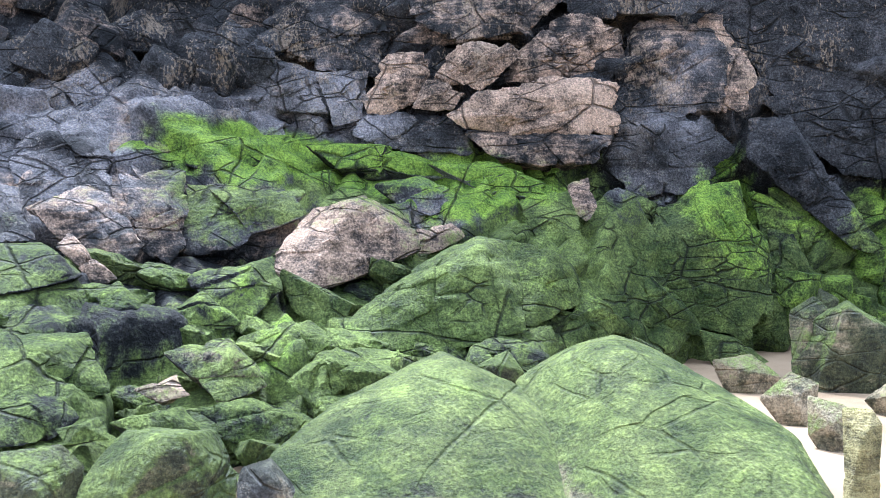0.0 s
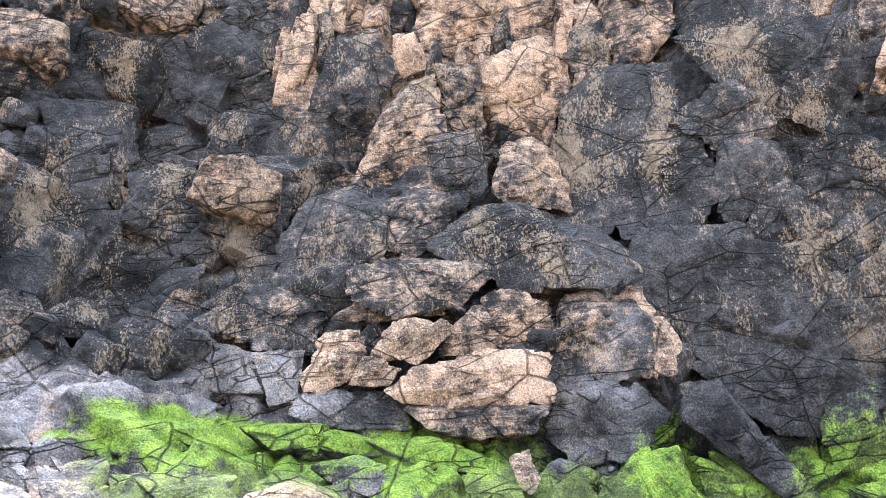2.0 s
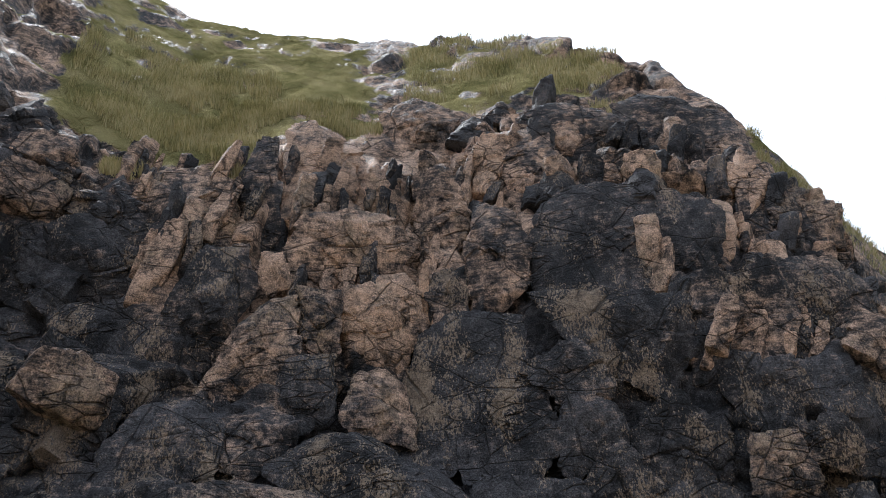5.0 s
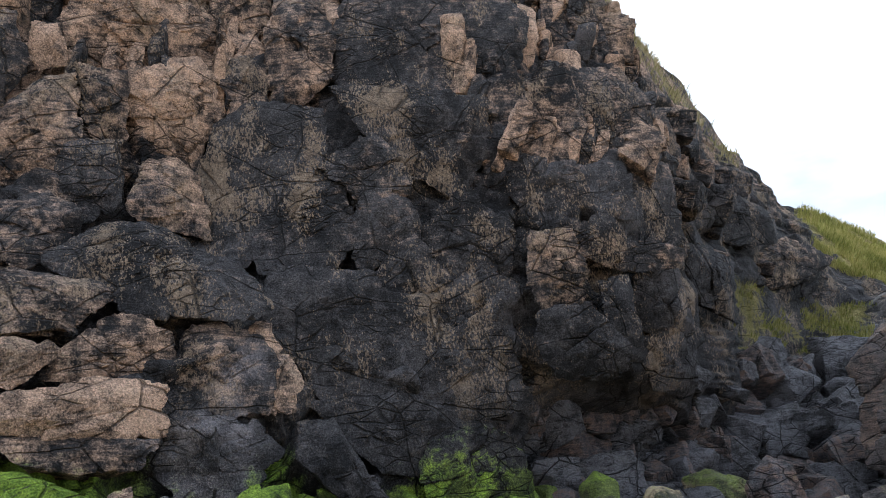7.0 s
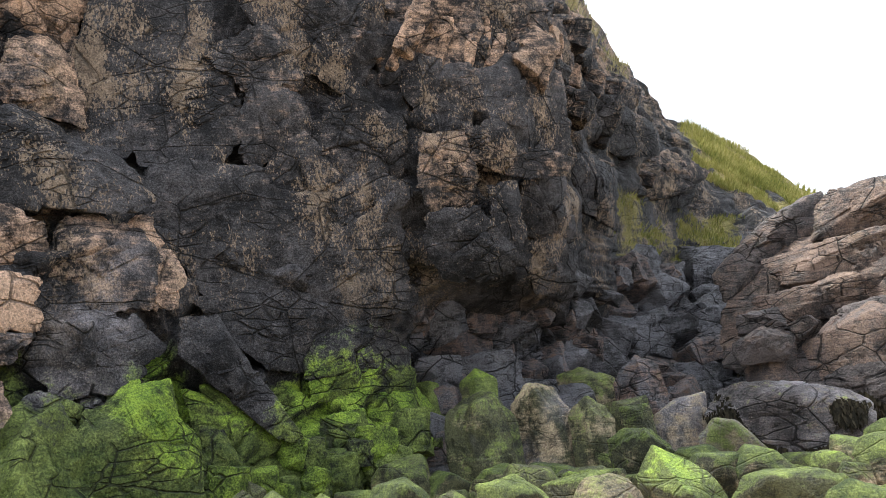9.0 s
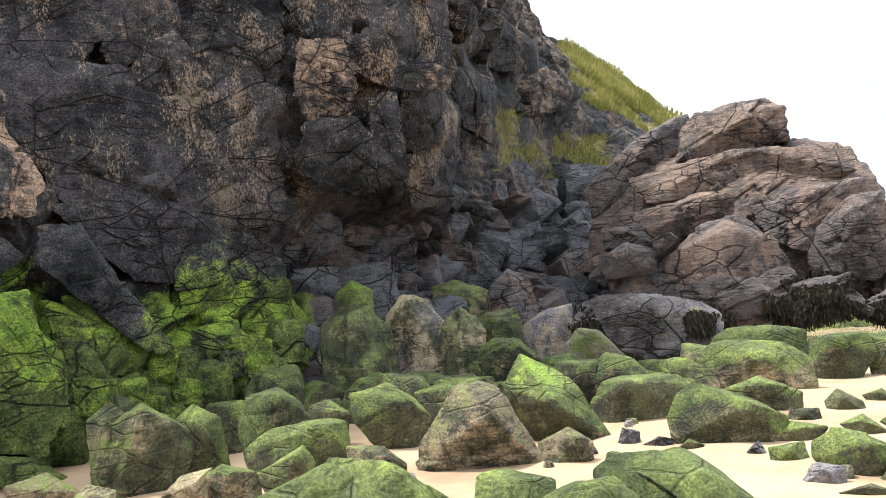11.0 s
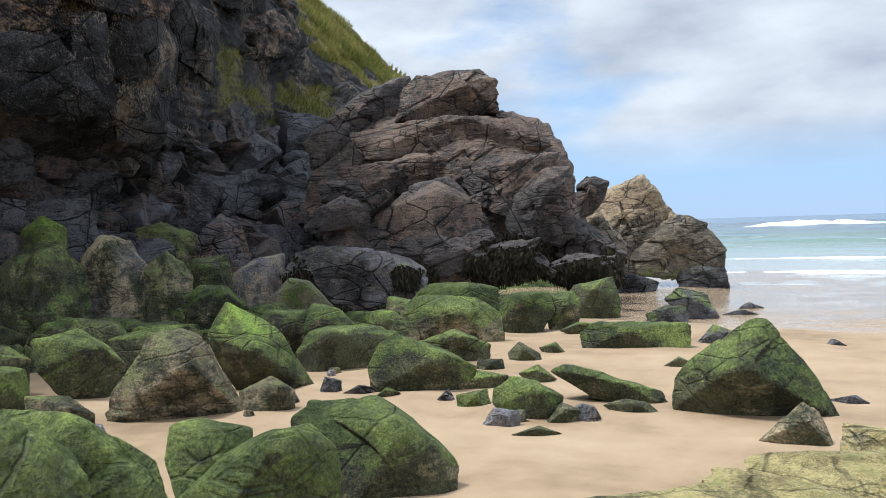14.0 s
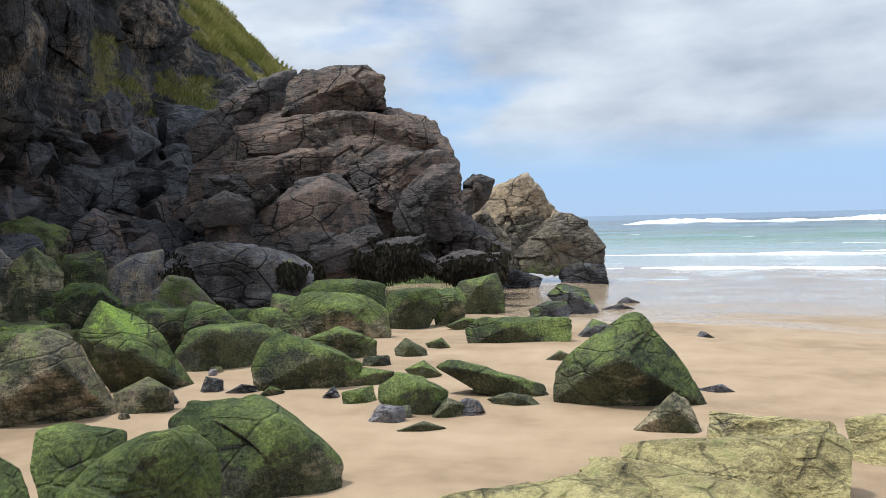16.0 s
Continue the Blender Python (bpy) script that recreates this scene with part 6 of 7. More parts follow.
stone(28.1, 7.53, 0.13, 0, -18, ((-0.23, -0.02), (-0.03, -0.19), (0.23, -0.14), (0.2, 0.17), (-0.06, 0.13)), (0.02, 0.03), algae=0.35, warm=0.7, label='tan and green worn boulder beside the sand')
stone(30.9, 7.42, 0.12, 0, -18, ((-0.22, 0.13), (-0.1, -0.18), (0.22, -0.16), (0.21, 0.1), (-0.09, 0.21)), (-0.05, 0.13), algae=0.8, warm=0.4, label=GREEN)
stone(37.3, 9.43, 0.39, 0, -18, ((-0.22, 0.08), (-0.2, -0.13), (0.18, -0.17), (0.22, -0.02), (-0.01, 0.16)), (-0.00, 0.03), algae=0.45, label='grey-green boulder wedged between larger ones')
stone(41.4, 9.10, 0.32, 0, -18, ((-0.43, 0.28), (-0.38, -0.03), (-0.1, -0.29), (0.24, -0.38), (0.44, -0.04), (0.28, 0.16), (-0.01, 0.37)), (0.16, 0.17), label=MOSS)
stone(40.2, 7.75, 0.12, 0, -18, ((-0.26, 0.18), (-0.23, -0.08), (0.26, -0.18), (0.27, -0.03), (0.08, 0.14)), (0.03, 0.05), algae=0.5, warm=0.5, label=OLIVE)
stone(42.0, 10.13, 0.43, 0, -18, ((-0.19, 0.08), (-0.07, -0.06), (0.19, -0.08), (0.2, 0.05)), (0.04, 0.05), label=GREEN)
stone(45.6, 9.73, 0.43, 0, -18, ((-0.42, 0.04), (-0.23, -0.17), (0.09, -0.2), (0.43, 0.16), (0.11, 0.16)), (-0.00, 0.05), label=GREEN)
stone(31.0, 9.92, 0.48, 0, -18, ((-0.28, 0.11), (-0.18, -0.09), (0.29, -0.14), (0.18, 0.09)), (0.00, 0.04), algae=0.7, label=GREEN)
stone(24.3, 10.01, 0.62, 0, -18, ((-0.16, -0.1), (-0.01, -0.18), (0.16, 0.07), (-0.04, 0.19)), (-0.01, 0.04), algae=0.4, label='tan and green worn boulder beside the sand')
# round the sand
stone(59.9, 5.20, 0.22, 0, -30, ((-0.5, 0.23), (-0.46, 0.02), (-0.2, -0.33), (0.4, -0.32), (0.48, -0.22), (0.5, -0.09), (0.39, 0.06), (0.16, 0.28), (0.02, 0.37), (-0.36, 0.33)), (0.21, 0.10), n=48, algae=0.85, front=0.28, label='great flat-faced green slab on the sand')
stone(47.4, 7.80, 0.32, 0, -8, ((-0.63, -0.18), (-0.59, -0.31), (-0.25, -0.42), (0.65, -0.45), (0.58, -0.32), (0.21, 0.36), (0.01, 0.45), (-0.22, 0.4), (-0.43, 0.12)), (0.07, 0.20), n=48, algae=0.4, bright=0.1, warm=0.45, label='dark upright boulder with brown foot and green top')
stone(52.6, 8.81, 0.41, 0, -5, ((-0.52, 0.14), (-0.35, -0.21), (-0.19, -0.43), (0.47, -0.49), (0.53, -0.39), (0.26, 0.03), (0.16, 0.18), (-0.32, 0.47)), (-0.04, -0.01), n=48, bright=0.7, front=0.5, label='pointed boulder with bright green top and dark flank')
stone(52.8, 7.66, 0.13, 0, -18, ((-0.24, 0.05), (-0.15, -0.15), (0.23, -0.19), (0.25, 0.03), (0.05, 0.17)), (0.14, 0.07), algae=0.4, warm=0.5, label='brown-green block of stone on the sand')
stone(58.2, 9.62, 0.21, 0, -18, ((-0.57, -0.01), (-0.37, -0.27), (0.2, -0.24), (0.52, -0.13), (0.59, 0.12), (0.41, 0.26), (-0.16, 0.31), (-0.42, 0.24)), (-0.17, 0.20), algae=0.8, label=GREEN)
stone(63.3, 8.29, 0.23, 0, -18, ((-0.52, 0.02), (-0.49, -0.15), (-0.14, -0.28), (0.19, -0.31), (0.48, -0.2), (0.53, -0.03), (0.27, 0.12), (-0.23, 0.31), (-0.4, 0.23)), (0.26, 0.06), n=48, label='rounded green boulder with one dark side')
stone(65.6, 9.83, 0.17, 0, -18, ((-0.45, 0.06), (-0.35, -0.08), (0.11, -0.23), (0.44, -0.14), (0.45, 0.03), (-0.01, 0.23)), (0.05, 0.14), label=GREEN)
stone(65.6, 11.42, 0.30, 0, -18, ((-0.69, 0.14), (-0.68, -0.05), (-0.47, -0.22), (0.45, -0.37), (0.68, -0.26), (0.62, 0.1), (0.32, 0.31), (-0.3, 0.37), (-0.53, 0.33)), (0.00, 0.12), n=48, front=0.3, warm=0.5, label='boulder with a flat pale green top and dark sides')
stone(65.8, 12.73, 0.55, 0, -18, ((-0.64, -0.0), (-0.47, -0.14), (0.64, -0.22), (0.65, 0.09), (0.14, 0.2), (-0.38, 0.19)), (-0.01, 0.09), label=MOSS)
stone(70.6, 12.56, 0.28, -0, -18, ((-0.43, -0.14), (-0.26, -0.32), (0.16, -0.33), (0.42, 0.01), (0.35, 0.32), (-0.25, 0.29), (-0.38, 0.16)), (-0.08, 0.20), label=GREEN)
stone(73.1, 12.78, 0.26, -0, -18, ((-0.28, 0.27), (-0.2, -0.3), (0.19, -0.18), (0.28, 0.04), (0.16, 0.31)), (0.03, 0.10), label=MOSS)
stone(75.2, 14.19, 0.32, -0, -18, ((-0.41, 0.18), (-0.37, -0.21), (0.01, -0.36), (0.38, -0.27), (0.41, -0.03), (0.31, 0.36)), (0.02, 0.17), algae=0.5, label='block with black mussels above and green algae below')
stone(58.9, 13.33, 0.72, 0, -18, ((-1.1, 0.18), (-0.13, -0.63), (0.65, -0.62), (1.03, -0.27), (1.14, 0.18), (0.88, 0.38), (0.35, 0.54), (-0.35, 0.66), (-0.88, 0.54)), (0.34, 0.26), mat=HEAD, algae=0.25, warm=0.25, speck=0.5, n=48, front=0.5, back=0.7, label='large grey-purple block crusted with mussels')
stone(55.5, 12.43, 0.52, 0, -18, ((-0.45, 0.12), (-0.38, -0.22), (-0.11, -0.36), (0.41, -0.31), (0.46, -0.1), (0.07, 0.34), (-0.21, 0.38)), (-0.01, 0.26), algae=0.55, warm=0.7, speck=0.5, bright=0.5, label='rounded boulder part white and part green')
stone(54.8, 11.93, 0.32, 0, -18, ((-0.26, 0.07), (-0.23, -0.13), (0.03, -0.18), (0.26, -0.08), (0.12, 0.17)), (-0.01, 0.04), label=MOSS)
stone(52.5, 13.72, 0.85, 0, -18, ((-0.41, -0.21), (0.01, -0.41), (0.41, -0.07), (0.43, 0.4), (-0.05, 0.33), (-0.4, 0.06)), (0.20, 0.27), algae=0.3, warm=0.5, speck=0.8, label='striped grey and white boulder with green edge')
stone(49.6, 12.12, 0.56, 0, -18, ((-0.41, 0.16), (-0.35, -0.27), (0.3, -0.32), (0.43, 0.03), (0.18, 0.29), (-0.19, 0.31)), (0.03, 0.18), algae=0.6, label=RIB)
stone(39.8, 12.33, 0.83, 0, -18, ((-0.58, -0.17), (-0.4, -0.67), (0.54, -0.67), (0.44, 0.26), (0.22, 0.72), (-0.19, 0.73), (-0.52, 0.41)), (-0.04, 0.46), algae=0.42, bright=0.3, rib=1.3, label=RIB)
stone(43.3, 12.73, 0.85, 0, -18, ((-0.44, 0.49), (-0.38, -0.04), (-0.12, -0.74), (0.34, -0.69), (0.48, 0.26), (0.29, 0.72), (-0.13, 0.79)), (0.07, 0.55), algae=0.25, warm=0.5, speck=0.5, rib=1.3, label='upright ribbed grey rock streaked with algae')
stone(46.7, 12.53, 0.73, 0, -18, ((-0.31, 0.43), (-0.2, -0.57), (0.25, -0.6), (0.34, 0.25), (0.02, 0.6)), (0.05, 0.36), algae=0.4, bright=0.3, warm=0.4, rib=1.3, label=RIB)
stone(49.8, 12.03, 0.58, 0, -18, ((-0.42, 0.03), (-0.36, -0.31), (0.2, -0.34), (0.42, -0.07), (0.08, 0.33)), (0.07, 0.16), algae=0.6, rib=0.6, label=RIB)
stone(36.3, 13.63, 1.64, 0, -18, ((-0.29, 0.11), (-0.14, -0.18), (0.29, -0.11), (0.14, 0.18)), (0.00, 0.07), bright=0.5, label=GREEN)
stone(39.6, 13.53, 1.71, 0, -18, ((-0.3, -0.02), (-0.23, -0.21), (0.21, -0.23), (0.31, 0.02), (-0.03, 0.22)), (-0.01, 0.03), bright=0.6, label=MOSS)
stone(50.0, 13.33, 0.98, 0, -18, ((-0.31, 0.14), (-0.23, -0.15), (0.31, -0.13), (0.14, 0.16)), (-0.02, 0.08), algae=0.5, label=RIB)
stone(50.4, 15.33, 1.58, 0, -18, ((-0.52, -0.02), (-0.22, -0.37), (0.5, -0.3), (0.32, 0.15), (-0.08, 0.39)), (-0.05, 0.11), algae=0.15, warm=0.5, mat=SCREE, label='brown boulder at the foot of the fallen rock')
stone(64.4, 15.53, 1.73, -0, -18, ((-1.07, 0.07), (-0.49, -0.72), (0.99, -0.59), (0.86, 0.27), (0.09, 0.76)), (0.07, 0.43), algae=0.05, warm=0.7, mat=HEAD, label='brown boulder at the foot of the fallen rock')
stone(58.5, 15.73, 1.80, -0, -18, ((-0.53, 0.06), (-0.13, -0.41), (0.5, -0.33), (0.43, 0.23), (-0.19, 0.44)), (0.01, 0.14), algae=0.1, warm=0.5, mat=HEAD, label='brown boulder at the foot of the fallen rock')
stone(46.8, 15.62, 1.53, 0, -18, ((-0.53, 0.15), (-0.19, -0.27), (0.54, -0.3), (0.55, 0.01), (-0.08, 0.29)), (0.06, 0.05), algae=0.6, warm=0.6, label='brown flat boulder with green flank')
stone(49.4, 13.72, 1.02, 0, -18, ((-0.35, -0.07), (-0.07, -0.27), (0.35, -0.11), (0.28, 0.26), (-0.26, 0.19)), (-0.01, 0.07), algae=0.4, label=RIB)
stone(77.7, 10.63, 0.13, -0, -18, ((-0.68, 0.07), (-0.61, -0.11), (-0.12, -0.2), (0.51, -0.21), (0.66, -0.09), (0.66, 0.2), (-0.46, 0.21)), (-0.11, 0.10), algae=0.75, bright=0.1, label='long low boulder hung with dark green weed')
stone(79.9, 13.51, 0.11, -0, -18, ((-0.33, 0.01), (-0.29, -0.14), (0.33, -0.15), (0.29, 0.14), (-0.02, 0.15)), (-0.00, 0.08), algae=0.6, mat=SCREE, label='dark green boulder at the edge of the wet sand')
stone(81.5, 14.08, 0.22, -0, -18, ((-0.43, 0.08), (-0.05, -0.26), (0.31, -0.23), (0.42, -0.12), (0.23, 0.15), (-0.22, 0.27)), (0.05, 0.05), algae=0.6, mat=SCREE, label='dark green boulder at the edge of the wet sand')
stone(82.8, 11.15, 0.10, -0, -18, ((-0.29, -0.1), (0.13, -0.15), (0.29, 0.03), (-0.0, 0.15)), (0.03, 0.04), algae=0.5, mat=SCREE, label='dark green boulder at the edge of the wet sand')
stone(85.3, 7.43, 0.33, -0, -12, ((-0.67, -0.32), (-0.13, -0.43), (0.62, -0.33), (0.42, 0.01), (0.05, 0.43), (-0.07, 0.41), (-0.55, 0.06), (-0.67, -0.11)), (-0.09, -0.00), n=48, algae=0.6, bright=0.15, front=0.45, label='pyramid-shaped boulder, dark green with a sharp crest')
stone(87.5, 6.49, 0.10, -0, -18, ((-0.28, -0.09), (0.04, -0.17), (0.27, -0.14), (0.14, 0.11), (0.04, 0.17)), (0.06, 0.05), algae=0.25, warm=0.5, label='small peaked brown boulder on the sand')
stone(76.0, 7.67, 0.11, -0, -18, ((-0.56, 0.15), (-0.17, -0.06), (0.33, -0.2), (0.54, -0.14), (0.44, -0.03), (0.04, 0.09), (-0.37, 0.2)), (0.04, 0.04), algae=0.65, label='long flat green-brown boulder lying in the sand')
stone(70.5, 7.08, 0.13, -0, -18, ((-0.29, -0.06), (-0.0, -0.18), (0.23, -0.19), (0.29, 0.02), (0.1, 0.14), (-0.14, 0.19), (-0.29, 0.08)), (0.10, 0.07), algae=0.8, label=GREEN)
stone(72.9, 6.93, 0.04, -0, -18, ((-0.19, -0.07), (0.04, -0.09), (0.19, 0.02), (-0.02, 0.09)), (0.01, 0.03), algae=0.35, label='dark grey-green stone on the sand')
stone(66.9, 7.49, 0.05, 0, -18, ((-0.17, 0.04), (-0.15, -0.09), (0.17, -0.09), (0.11, 0.09)), (-0.01, 0.03), label=OLIVE)
stone(67.4, 8.27, 0.06, 0, -18, ((-0.28, -0.01), (-0.23, -0.1), (0.11, -0.11), (0.28, 0.05), (-0.05, 0.11)), (-0.03, 0.03), algae=0.7, label=OLIVE)
stone(68.4, 6.80, 0.03, 0, -18, ((-0.17, -0.04), (0.17, -0.09), (0.17, 0.06), (-0.03, 0.08)), (0.04, 0.04), algae=0.1, mat=SCREE, label=DARKB)
stone(71.2, 8.53, 0.06, -0, -18, ((-0.19, 0.02), (0.01, -0.11), (0.19, -0.04), (0.01, 0.11)), (0.01, 0.04), label=OLIVE)
stone(70.5, 9.84, 0.09, -0, -18, ((-0.22, -0.0), (-0.19, -0.12), (0.21, -0.13), (0.15, -0.01), (-0.08, 0.13)), (-0.02, 0.03), algae=0.3, label='dark grey-green stone on the sand')
stone(72.4, 10.35, 0.05, -0, -18, ((-0.19, 0.02), (-0.05, -0.09), (0.19, -0.04), (0.02, 0.09)), (-0.01, 0.05), label=GREEN)
stone(74.2, 12.09, 0.07, -0, -18, ((-0.31, -0.02), (0.14, -0.11), (0.31, 0.05), (-0.02, 0.11)), (0.03, 0.07), algae=0.7, label=GREEN)
stone(75.6, 7.84, 0.03, -0, -18, ((-0.15, 0.01), (-0.02, -0.08), (0.15, -0.02), (0.04, 0.08)), (0.00, 0.04), warm=0.6, label=OLIVE)
stone(77.8, 7.30, 0.01, -0, -18, ((-0.28, 0.01), (-0.06, -0.07), (0.27, -0.07), (0.08, 0.04), (-0.11, 0.07)), (-0.02, 0.03), algae=0.25, label='flat grey-brown stone lying in the sand')
stone(71.0, 6.48, -0.00, -0, -18, ((-0.2, -0.02), (0.01, -0.05), (0.2, -0.01), (0.02, 0.05)), (0.01, 0.03), algae=0.1, label='flat grey stone lying in the sand')
stone(64.8, 7.74, 0.03, 0, -18, ((-0.14, -0.03), (-0.02, -0.07), (0.14, -0.04), (0.04, 0.07)), (0.01, 0.02), algae=0.1, mat=SCREE, label=DARKB)
stone(68.0, 9.23, 0.04, 0, -18, ((-0.19, -0.06), (-0.04, -0.08), (0.19, -0.04), (0.15, 0.08), (-0.13, 0.07)), (-0.00, 0.04), algae=0.6, label=OLIVE)
stone(57.0, 8.37, 0.06, 0, -18, ((-0.12, -0.07), (0.12, -0.1), (0.12, 0.04), (-0.04, 0.09)), (0.02, 0.03), algae=0.2, mat=SCREE, label=DARKB)
stone(59.0, 8.23, 0.02, 0, -18, ((-0.16, -0.02), (0.05, -0.06), (0.16, 0.01), (0.0, 0.05)), (0.01, 0.04), algae=0.2, mat=SCREE, label=DARKB)
stone(60.6, 8.00, 0.02, 0, -18, ((-0.17, -0.04), (0.04, -0.06), (0.17, -0.0), (0.04, 0.06)), (0.02, 0.03), label=OLIVE)
stone(90.6, 7.92, 0.01, -0, -18, ((-0.16, 0.0), (-0.05, -0.05), (0.16, -0.01), (0.05, 0.05)), (0.00, 0.04), algae=0.1, mat=SCREE, label=DARKB)
stone(90.2, 11.23, 0.02, -0, -18, ((-0.22, -0.03), (0.05, -0.06), (0.21, -0.03), (-0.08, 0.06)), (-0.01, 0.04), algae=0.3, mat=SCREE, label=DARKB)
stone(84.9, 15.46, 0.04, -0, -18, ((-0.31, -0.04), (0.13, -0.07), (0.3, -0.02), (0.04, 0.07)), (0.04, 0.07), algae=0.3, mat=SCREE, label=DARKB)
stone(84.5, 14.49, 0.03, -0, -18, ((-0.29, -0.02), (0.03, -0.06), (0.29, -0.02), (0.03, 0.06)), (0.02, 0.07), algae=0.3, mat=SCREE, label=DARKB)
stone(80.4, 9.37, 0.04, -0, -18, ((-0.14, -0.03), (0.04, -0.08), (0.14, 0.03), (0.02, 0.08)), (0.02, 0.05), algae=0.4, label=OLIVE)
stone(82.2, 20.96, 0.23, -0, -18, ((-0.69, 0.18), (-0.42, -0.28), (0.68, -0.22), (0.53, 0.21), (-0.28, 0.29)), (-0.03, 0.15), algae=0.3, mat=SCREE, label="dark low rock at the water's edge")
stone(78.0, 19.82, 0.16, -0, -18, ((-0.53, 0.15), (-0.46, -0.2), (0.39, -0.14), (0.52, -0.01), (-0.13, 0.21)), (-0.04, 0.11), algae=0.3, mat=SCREE, label="dark low rock at the water's edge")
stone(89.8, 5.22, 0.08, -1, -68, ((-0.51, 0.14), (-0.41, -0.12), (0.41, -0.24), (0.5, 0.39), (-0.43, 0.24)), (-0.20, 0.17), mat=YELLOW, algae=0.3, warm=0.9, front=0.08, back=0.3, n=48, label='flat yellow-green layered rock slab in the sand')
stone(88.0, 4.87, 0.04, -1, -74, ((-0.6, 0.19), (-0.33, 0.0), (0.48, -0.23), (0.54, 0.07), (-0.25, 0.3), (-0.51, 0.28)), (-0.08, 0.14), mat=YELLOW, algae=0.35, warm=0.9, front=0.05, back=0.3, label='flat yellow-green layered rock slab in the sand')
stone(96.4, 5.02, 0.16, -1, -50, ((-0.18, 0.15), (-0.15, -0.32), (0.16, -0.27), (0.18, 0.24), (0.08, 0.34), (-0.14, 0.25)), (-0.09, 0.20), mat=YELLOW, algae=0.3, warm=0.9, front=0.1, back=0.3, label='flat yellow-green layered rock slab in the sand')
stone(79.1, 4.63, 0.03, -0, -80, ((-0.51, 0.03), (-0.33, -0.33), (0.37, -0.27), (0.5, 0.13), (0.12, 0.35), (-0.33, 0.2)), (-0.02, 0.06), mat=YELLOW, algae=0.35, warm=0.7, front=0.04, back=0.2, label='flat pale rock just breaking the sand')
stone(93.7, 6.27, 0.13, -1, -48, ((-0.43, -0.12), (0.08, -0.1), (0.41, -0.05), (0.41, 0.04), (-0.28, 0.08), (-0.4, 0.08)), (-0.27, 0.01), mat=YELLOW, algae=0.1, warm=0.9, speck=0.5, front=0.1, label='pale striped rock beside the brown boulder')
stone(100.3, 6.06, 0.17, -1, -48, ((-0.23, 0.07), (-0.16, -0.16), (0.22, -0.11), (0.22, 0.1), (-0.03, 0.14)), (0.01, 0.04), mat=YELLOW, algae=0.1, warm=0.9, front=0.1, label='pale striped rock beside the brown boulder')


def build_small_stones():
    rnd = random.Random(12)
    for i in range(44):
        az, r = rnd.uniform(33, 63), rnd.uniform(9.8, 12.6)
        s = rnd.uniform(0.35, 0.8)
        boulder(az, r, s, s * 0.8, s * rnd.uniform(0.5, 0.95), "small mossy boulder wedged among larger ones", 0.0, rnd.uniform(-30, 30), 0, rnd.uniform(-15, 15), 300 + i, n=18, algae=rnd.uniform(0.4, 0.95), warm=rnd.uniform(0.1, 0.5))
    for i in range(16):
        az = rnd.uniform(40, 78)
        r = rnd.uniform(6.6, 9.2) if az > 60 else rnd.uniform(7.2, 9.5)
        s = rnd.uniform(0.08, 0.26)
        boulder(az, r, s, s * 0.8, s * rnd.uniform(0.3, 0.6), "small dark stone lying on the sand", 0.0, rnd.uniform(-60, 60), 0, 0, 400 + i, n=10, algae=rnd.choice((0.1, 0.3, 0.7)), warm=rnd.uniform(0.1, 0.6), mat=rnd.choice((SCREE, SHORE)))


build_small_stones()


for wa, wr_, ws_ in ((40.3, 7.35, 0.16), (42.3, 7.2, 0.14), (41.4, 7.15, 0.1), (36.8, 8.9, 0.13), (57.2, 9.2, 0.09)):
    boulder(wa, wr_, ws_, ws_ * 0.8, ws_ * 0.7, "small white quartz pebble among the boulders", 0.0, 20, 0, 0, int(wa * 10), n=10, algae=0.0, bright=0.0, warm=0.0, speck=1.0, mat=WHITE)


# ---- fallen rock in the gully ----
def build_scree():
    rnd = random.Random(5)
    kinds = []
    for k in range(9):
        P, Q = rock_shape((1, rnd.uniform(0.7, 1.0), rnd.uniform(0.45, 0.8)), (), 200 + k, 18, 36, 6, 0.02, 0.03)
        c = np.zeros((len(P), 4))
        c[:, 2], c[:, 3] = 0.2, 0.1 if k % 4 else 0.5
        kinds.append(mesh_from("fallen_rock", P, Q, SCREE, c, sharp_edges=True))
    for i in range(340):
        az = rnd.uniform(35.5, 60)
        iu = int(np.searchsorted(CAZ, az))
        v = rnd.uniform(0.0, 3.1) if az > 47 else rnd.uniform(0.0, 2.4)
        iv = int(np.searchsorted(CVS, v))
        p = CP[iu, iv]
        s = rnd.choice((0.45, 0.55, 0.7, 0.85, 1.05, 1.35)) * rnd.uniform(0.8, 1.2)
        ob = new("fallen_rock", rnd.choice(kinds))
        ob.matrix_world = Matrix.LocRotScale(Vector(p) + Vector((0, 0, 0.22 * s))
, Euler((rnd.uniform(-0.5, 0.5), rnd.uniform(-0.5, 0.5), rnd.uniform(0, 6.3))), (s, s, s))
        tagged(ob, "dark angular fallen rock in the gully", "rock", "fallen rocks in the gully")


build_scree()


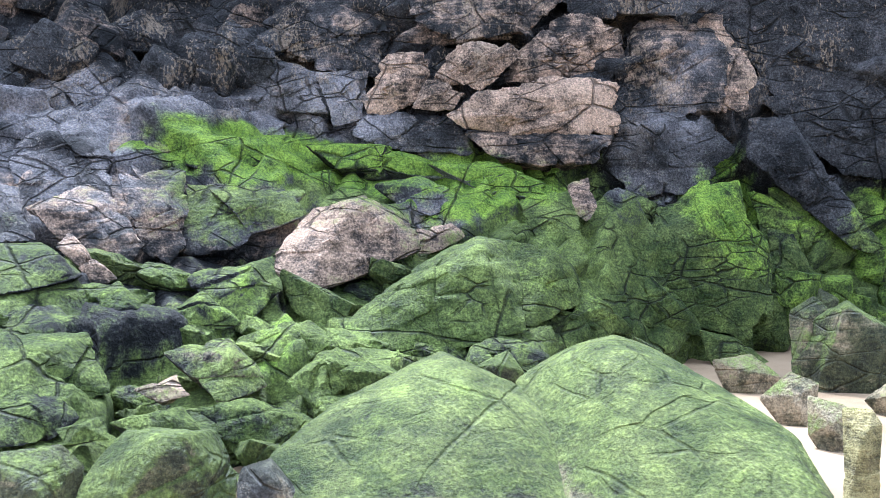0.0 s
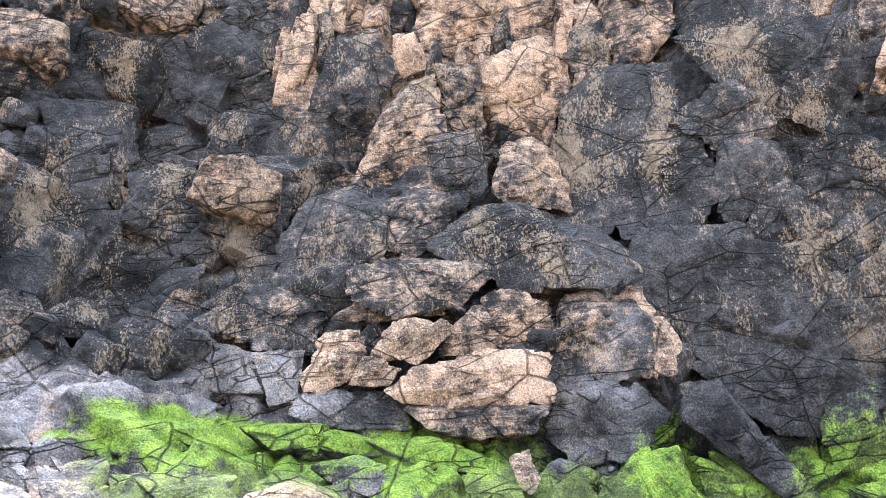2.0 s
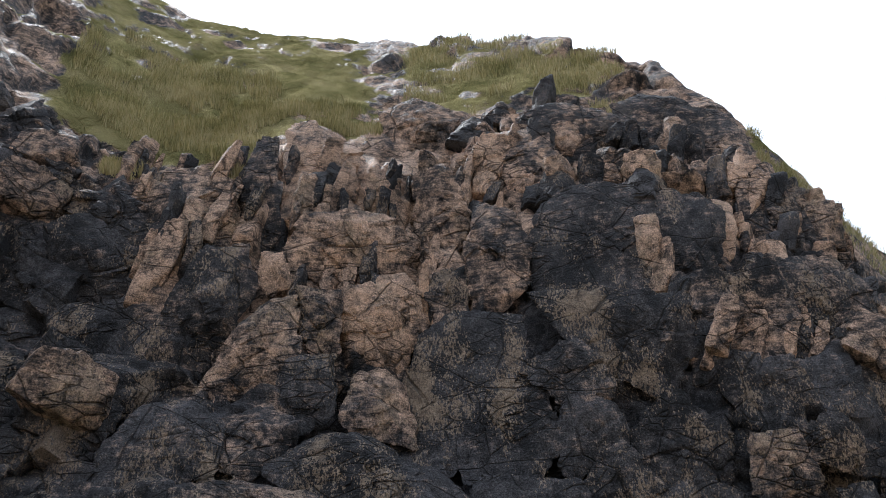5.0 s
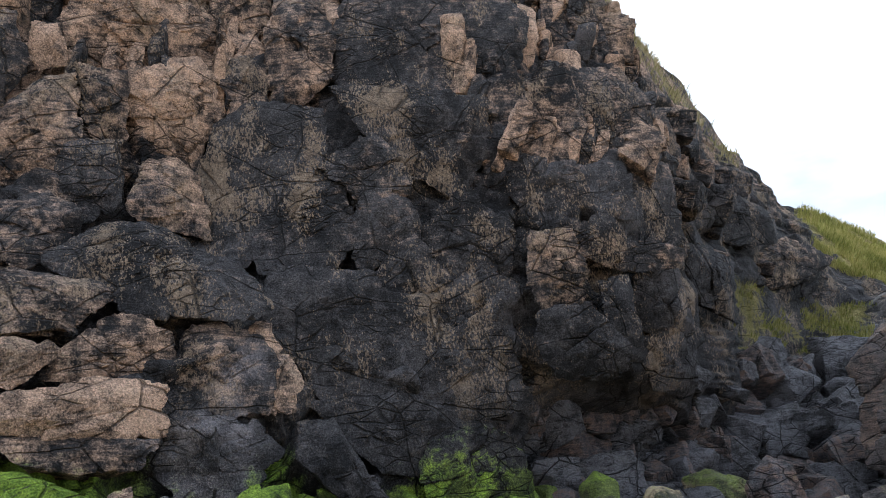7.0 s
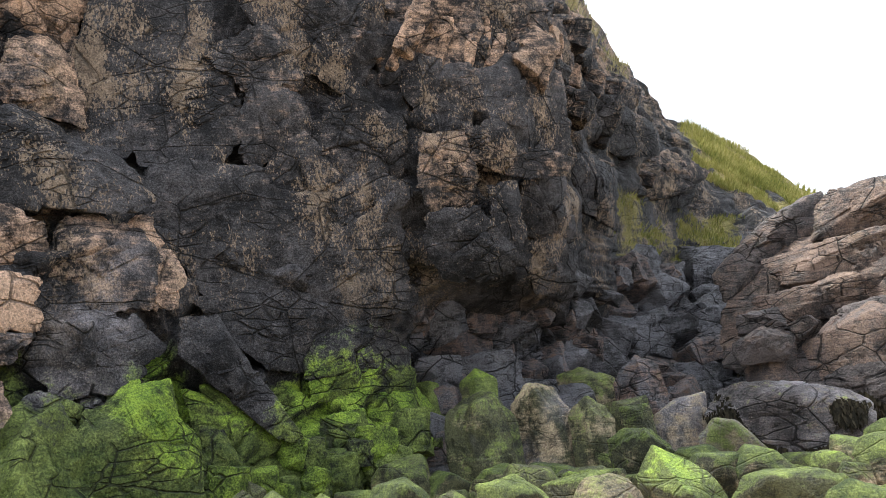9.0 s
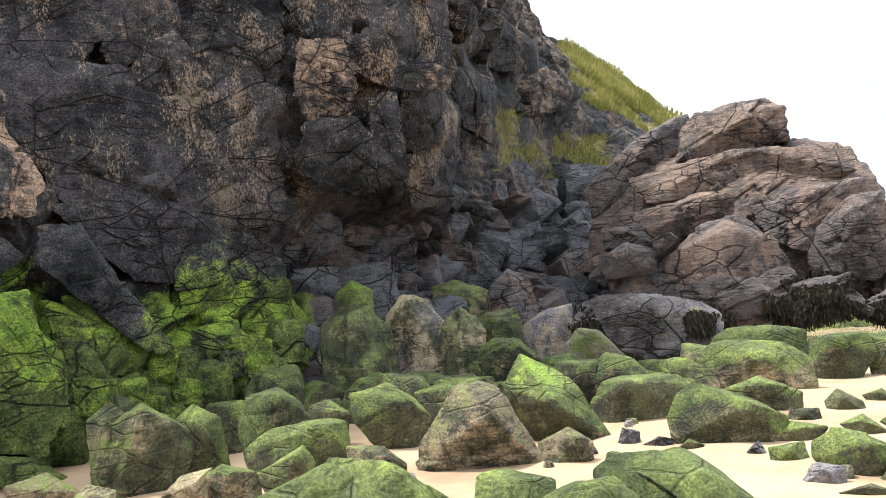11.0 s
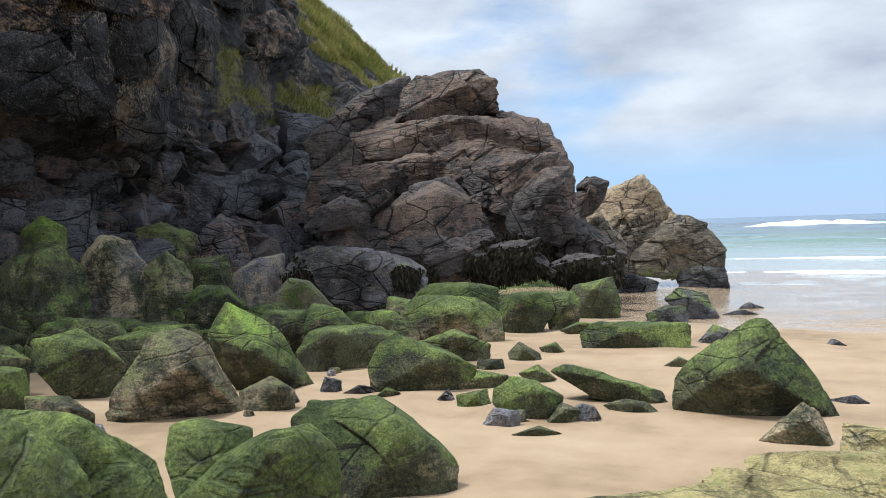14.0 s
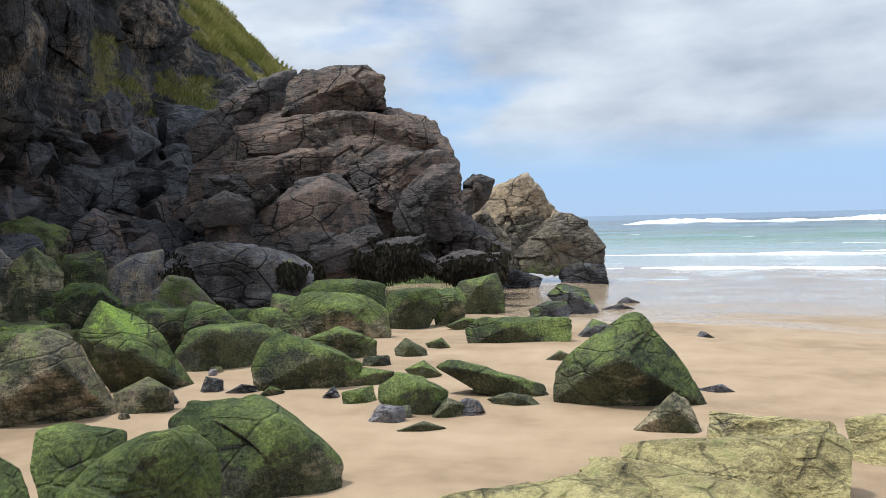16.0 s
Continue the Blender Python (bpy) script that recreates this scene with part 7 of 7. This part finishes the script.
# ---- grass on the ledges and the hill ----
def grass_patch(name, spots, count, length, mat, label, seed, droop=0.5):
    """Blades on the cliff's ledges; spots are (bearing, bearing, v, v, lean in v per degree)."""
    rng = np.random.RandomState(seed)
    V, F = [], []
    base = 0
    for a0, a1, v0, v1, k, share in spots:
        m = int(count * share)
        a = rng.uniform(a0, a1, m)
        v = v0 + (v1 - v0) * rng.uniform(0, 1, m) + k * (a - (a0 + a1) / 2)
        iu, iv = np.clip(np.searchsorted(CAZ, a), 1, len(CAZ) - 2), np.clip(np.searchsorted(CVS, v), 1, len(CVS) - 2)
        p, n = CP[iu, iv], CN[iu, iv]
        keep = (n[:, 2] > 0.2) & (fbm(p * 0.9, seed, 3) > -0.02)
        p = p[keep] + rng.uniform(-0.05, 0.05, (keep.sum(), 3))
        n = n[keep]
        m = len(p)
        ln = length * rng.uniform(0.5, 1.2, m)[:, None]
        way = np.array([0, 0, 1.0]) + droop * (n + rng.normal(0, 0.35, (m, 3)))
        way /= np.linalg.norm(way, axis=1)[:, None]
        side = np.cross(way, rng.normal(0, 1, (m, 3)))
        side *= 0.009 / np.linalg.norm(side, axis=1)[:, None]
        mid = p + way * ln * 0.55
        tip = mid + (way + droop * 0.9 * (n * (1, 1, 0) - (0, 0, 0.35))) * ln * 0.5
        V.append(np.stack([p - side, p + side, mid + side * 0.8, mid - side * 0.8, tip + side * 0.15, tip - side * 0.15], 1).reshape(-1, 3))
        o = base + np.arange(m)[:, None] * 6
        F.append(np.concatenate([o + np.array([0, 1, 2, 3]), o + np.array([3, 2, 4, 5])]))
        base += 6 * m
    me = mesh_from(name, np.concatenate(V), np.concatenate(F), mat)
    tagged(new(name, me), label, "grass", kind="stuff")


grass_patch("ledge_grass", [(-14, 3, 6.0, 6.5, -0.008, 0.35), (-6, 12, 6.05, 6.3, -0.005, 0.3), (-10, 2, 5.3, 5.6, 0.01, 0.15), (14, 34, 6.2, 7.0, 0.0, 0.25), (43, 52, 6.3, 7.0, 0.0, 0.1)], 70000, 0.2, STRAW, "straw-coloured dry grass on the cliff ledges", 1)
grass_patch("gully_grass", [(50, 58.5, 3.3, 4.3, 0.0, 1.0)], 9000, 0.13, TURF, "green grass at the head of the gully", 2)
grass_patch("hill_grass", [(55.5, 64, 5.0, 7.1, 0.0, 1.0)], 30000, 0.17, TURF, "yellow-green grass on the hillside above", 3)


# ---- black weed hanging on the foot of the headland ----
def hanging_weed():
    rng = np.random.RandomState(8)
    spots = []
    for ob in [o for o in bpy.data.objects if o == head or o.parent == head or (o.name.startswith("boulder") and (o.data.materials[0] == HEAD))]:
        me = ob.data
        co = np.zeros(len(me.vertices) * 3, np.float32)
        me.vertices.foreach_get("co", co)
        Q = np.zeros(len(me.polygons) * 4, np.int32)
        me.polygons.foreach_get("vertices", Q)
        P = co.reshape(-1, 3).astype(float)
        N = normals(P, Q.reshape(-1, 4))
        P = P + np.array(ob.location)
        toward = -(N[:, 0] * P[:, 0] + N[:, 1] * P[:, 1]) / np.hypot(P[:, 0], P[:, 1])
        k = fbm(P * 0.9, 88, 3)
        keep = (P[:, 2] > 0.35) & (P[:, 2] < 1.0 + 0.6 * k) & ((k > 0.05) | (ob.name[:7] != "boulder")) & (toward > 0.0) & (N[:, 2] < 0.45) & (k > -0.35)
        spots.append(np.concatenate([P[keep], N[keep]], 1))
    S = np.concatenate(spots)
    S = S[rng.randint(0, len(S), 20000)]

    m = len(S)
    p, n = S[:, :3] + rng.normal(0, 0.012, (m, 3)), S[:, 3:]
    ln = rng.uniform(0.05, 0.13, m)[:, None]
    side = np.cross(n, (0, 0, 1.0)) + rng.normal(0, 0.3, (m, 3))
    side *= rng.uniform(0.01, 0.028, m)[:, None] / np.linalg.norm(side, axis=1)[:, None]
    a = p + n * 0.01
    b = a + (n * 0.06 + rng.normal(0, 0.2, (m, 3)) - (0, 0, 0.75)) * ln * 0.6
    c = b + (rng.normal(0, 0.3, (m, 3)) - (0, 0, 1.0)) * ln * 0.5
    V = np.stack([a - side, a + side, b + side, b - side, c + side * 0.4, c - side * 0.4], 1).reshape(-1, 3)
    o = np.arange(m)[:, None] * 6
    me = mesh_from("hanging_weed", V, np.concatenate([o + np.array([0, 1, 2, 3]), o + np.array([3, 2, 4, 5])]), WEED)
    tagged(new("hanging_weed", me), "black-brown seaweed hanging on the rocks at the headland's foot", "seaweed", kind="stuff")


hanging_weed()
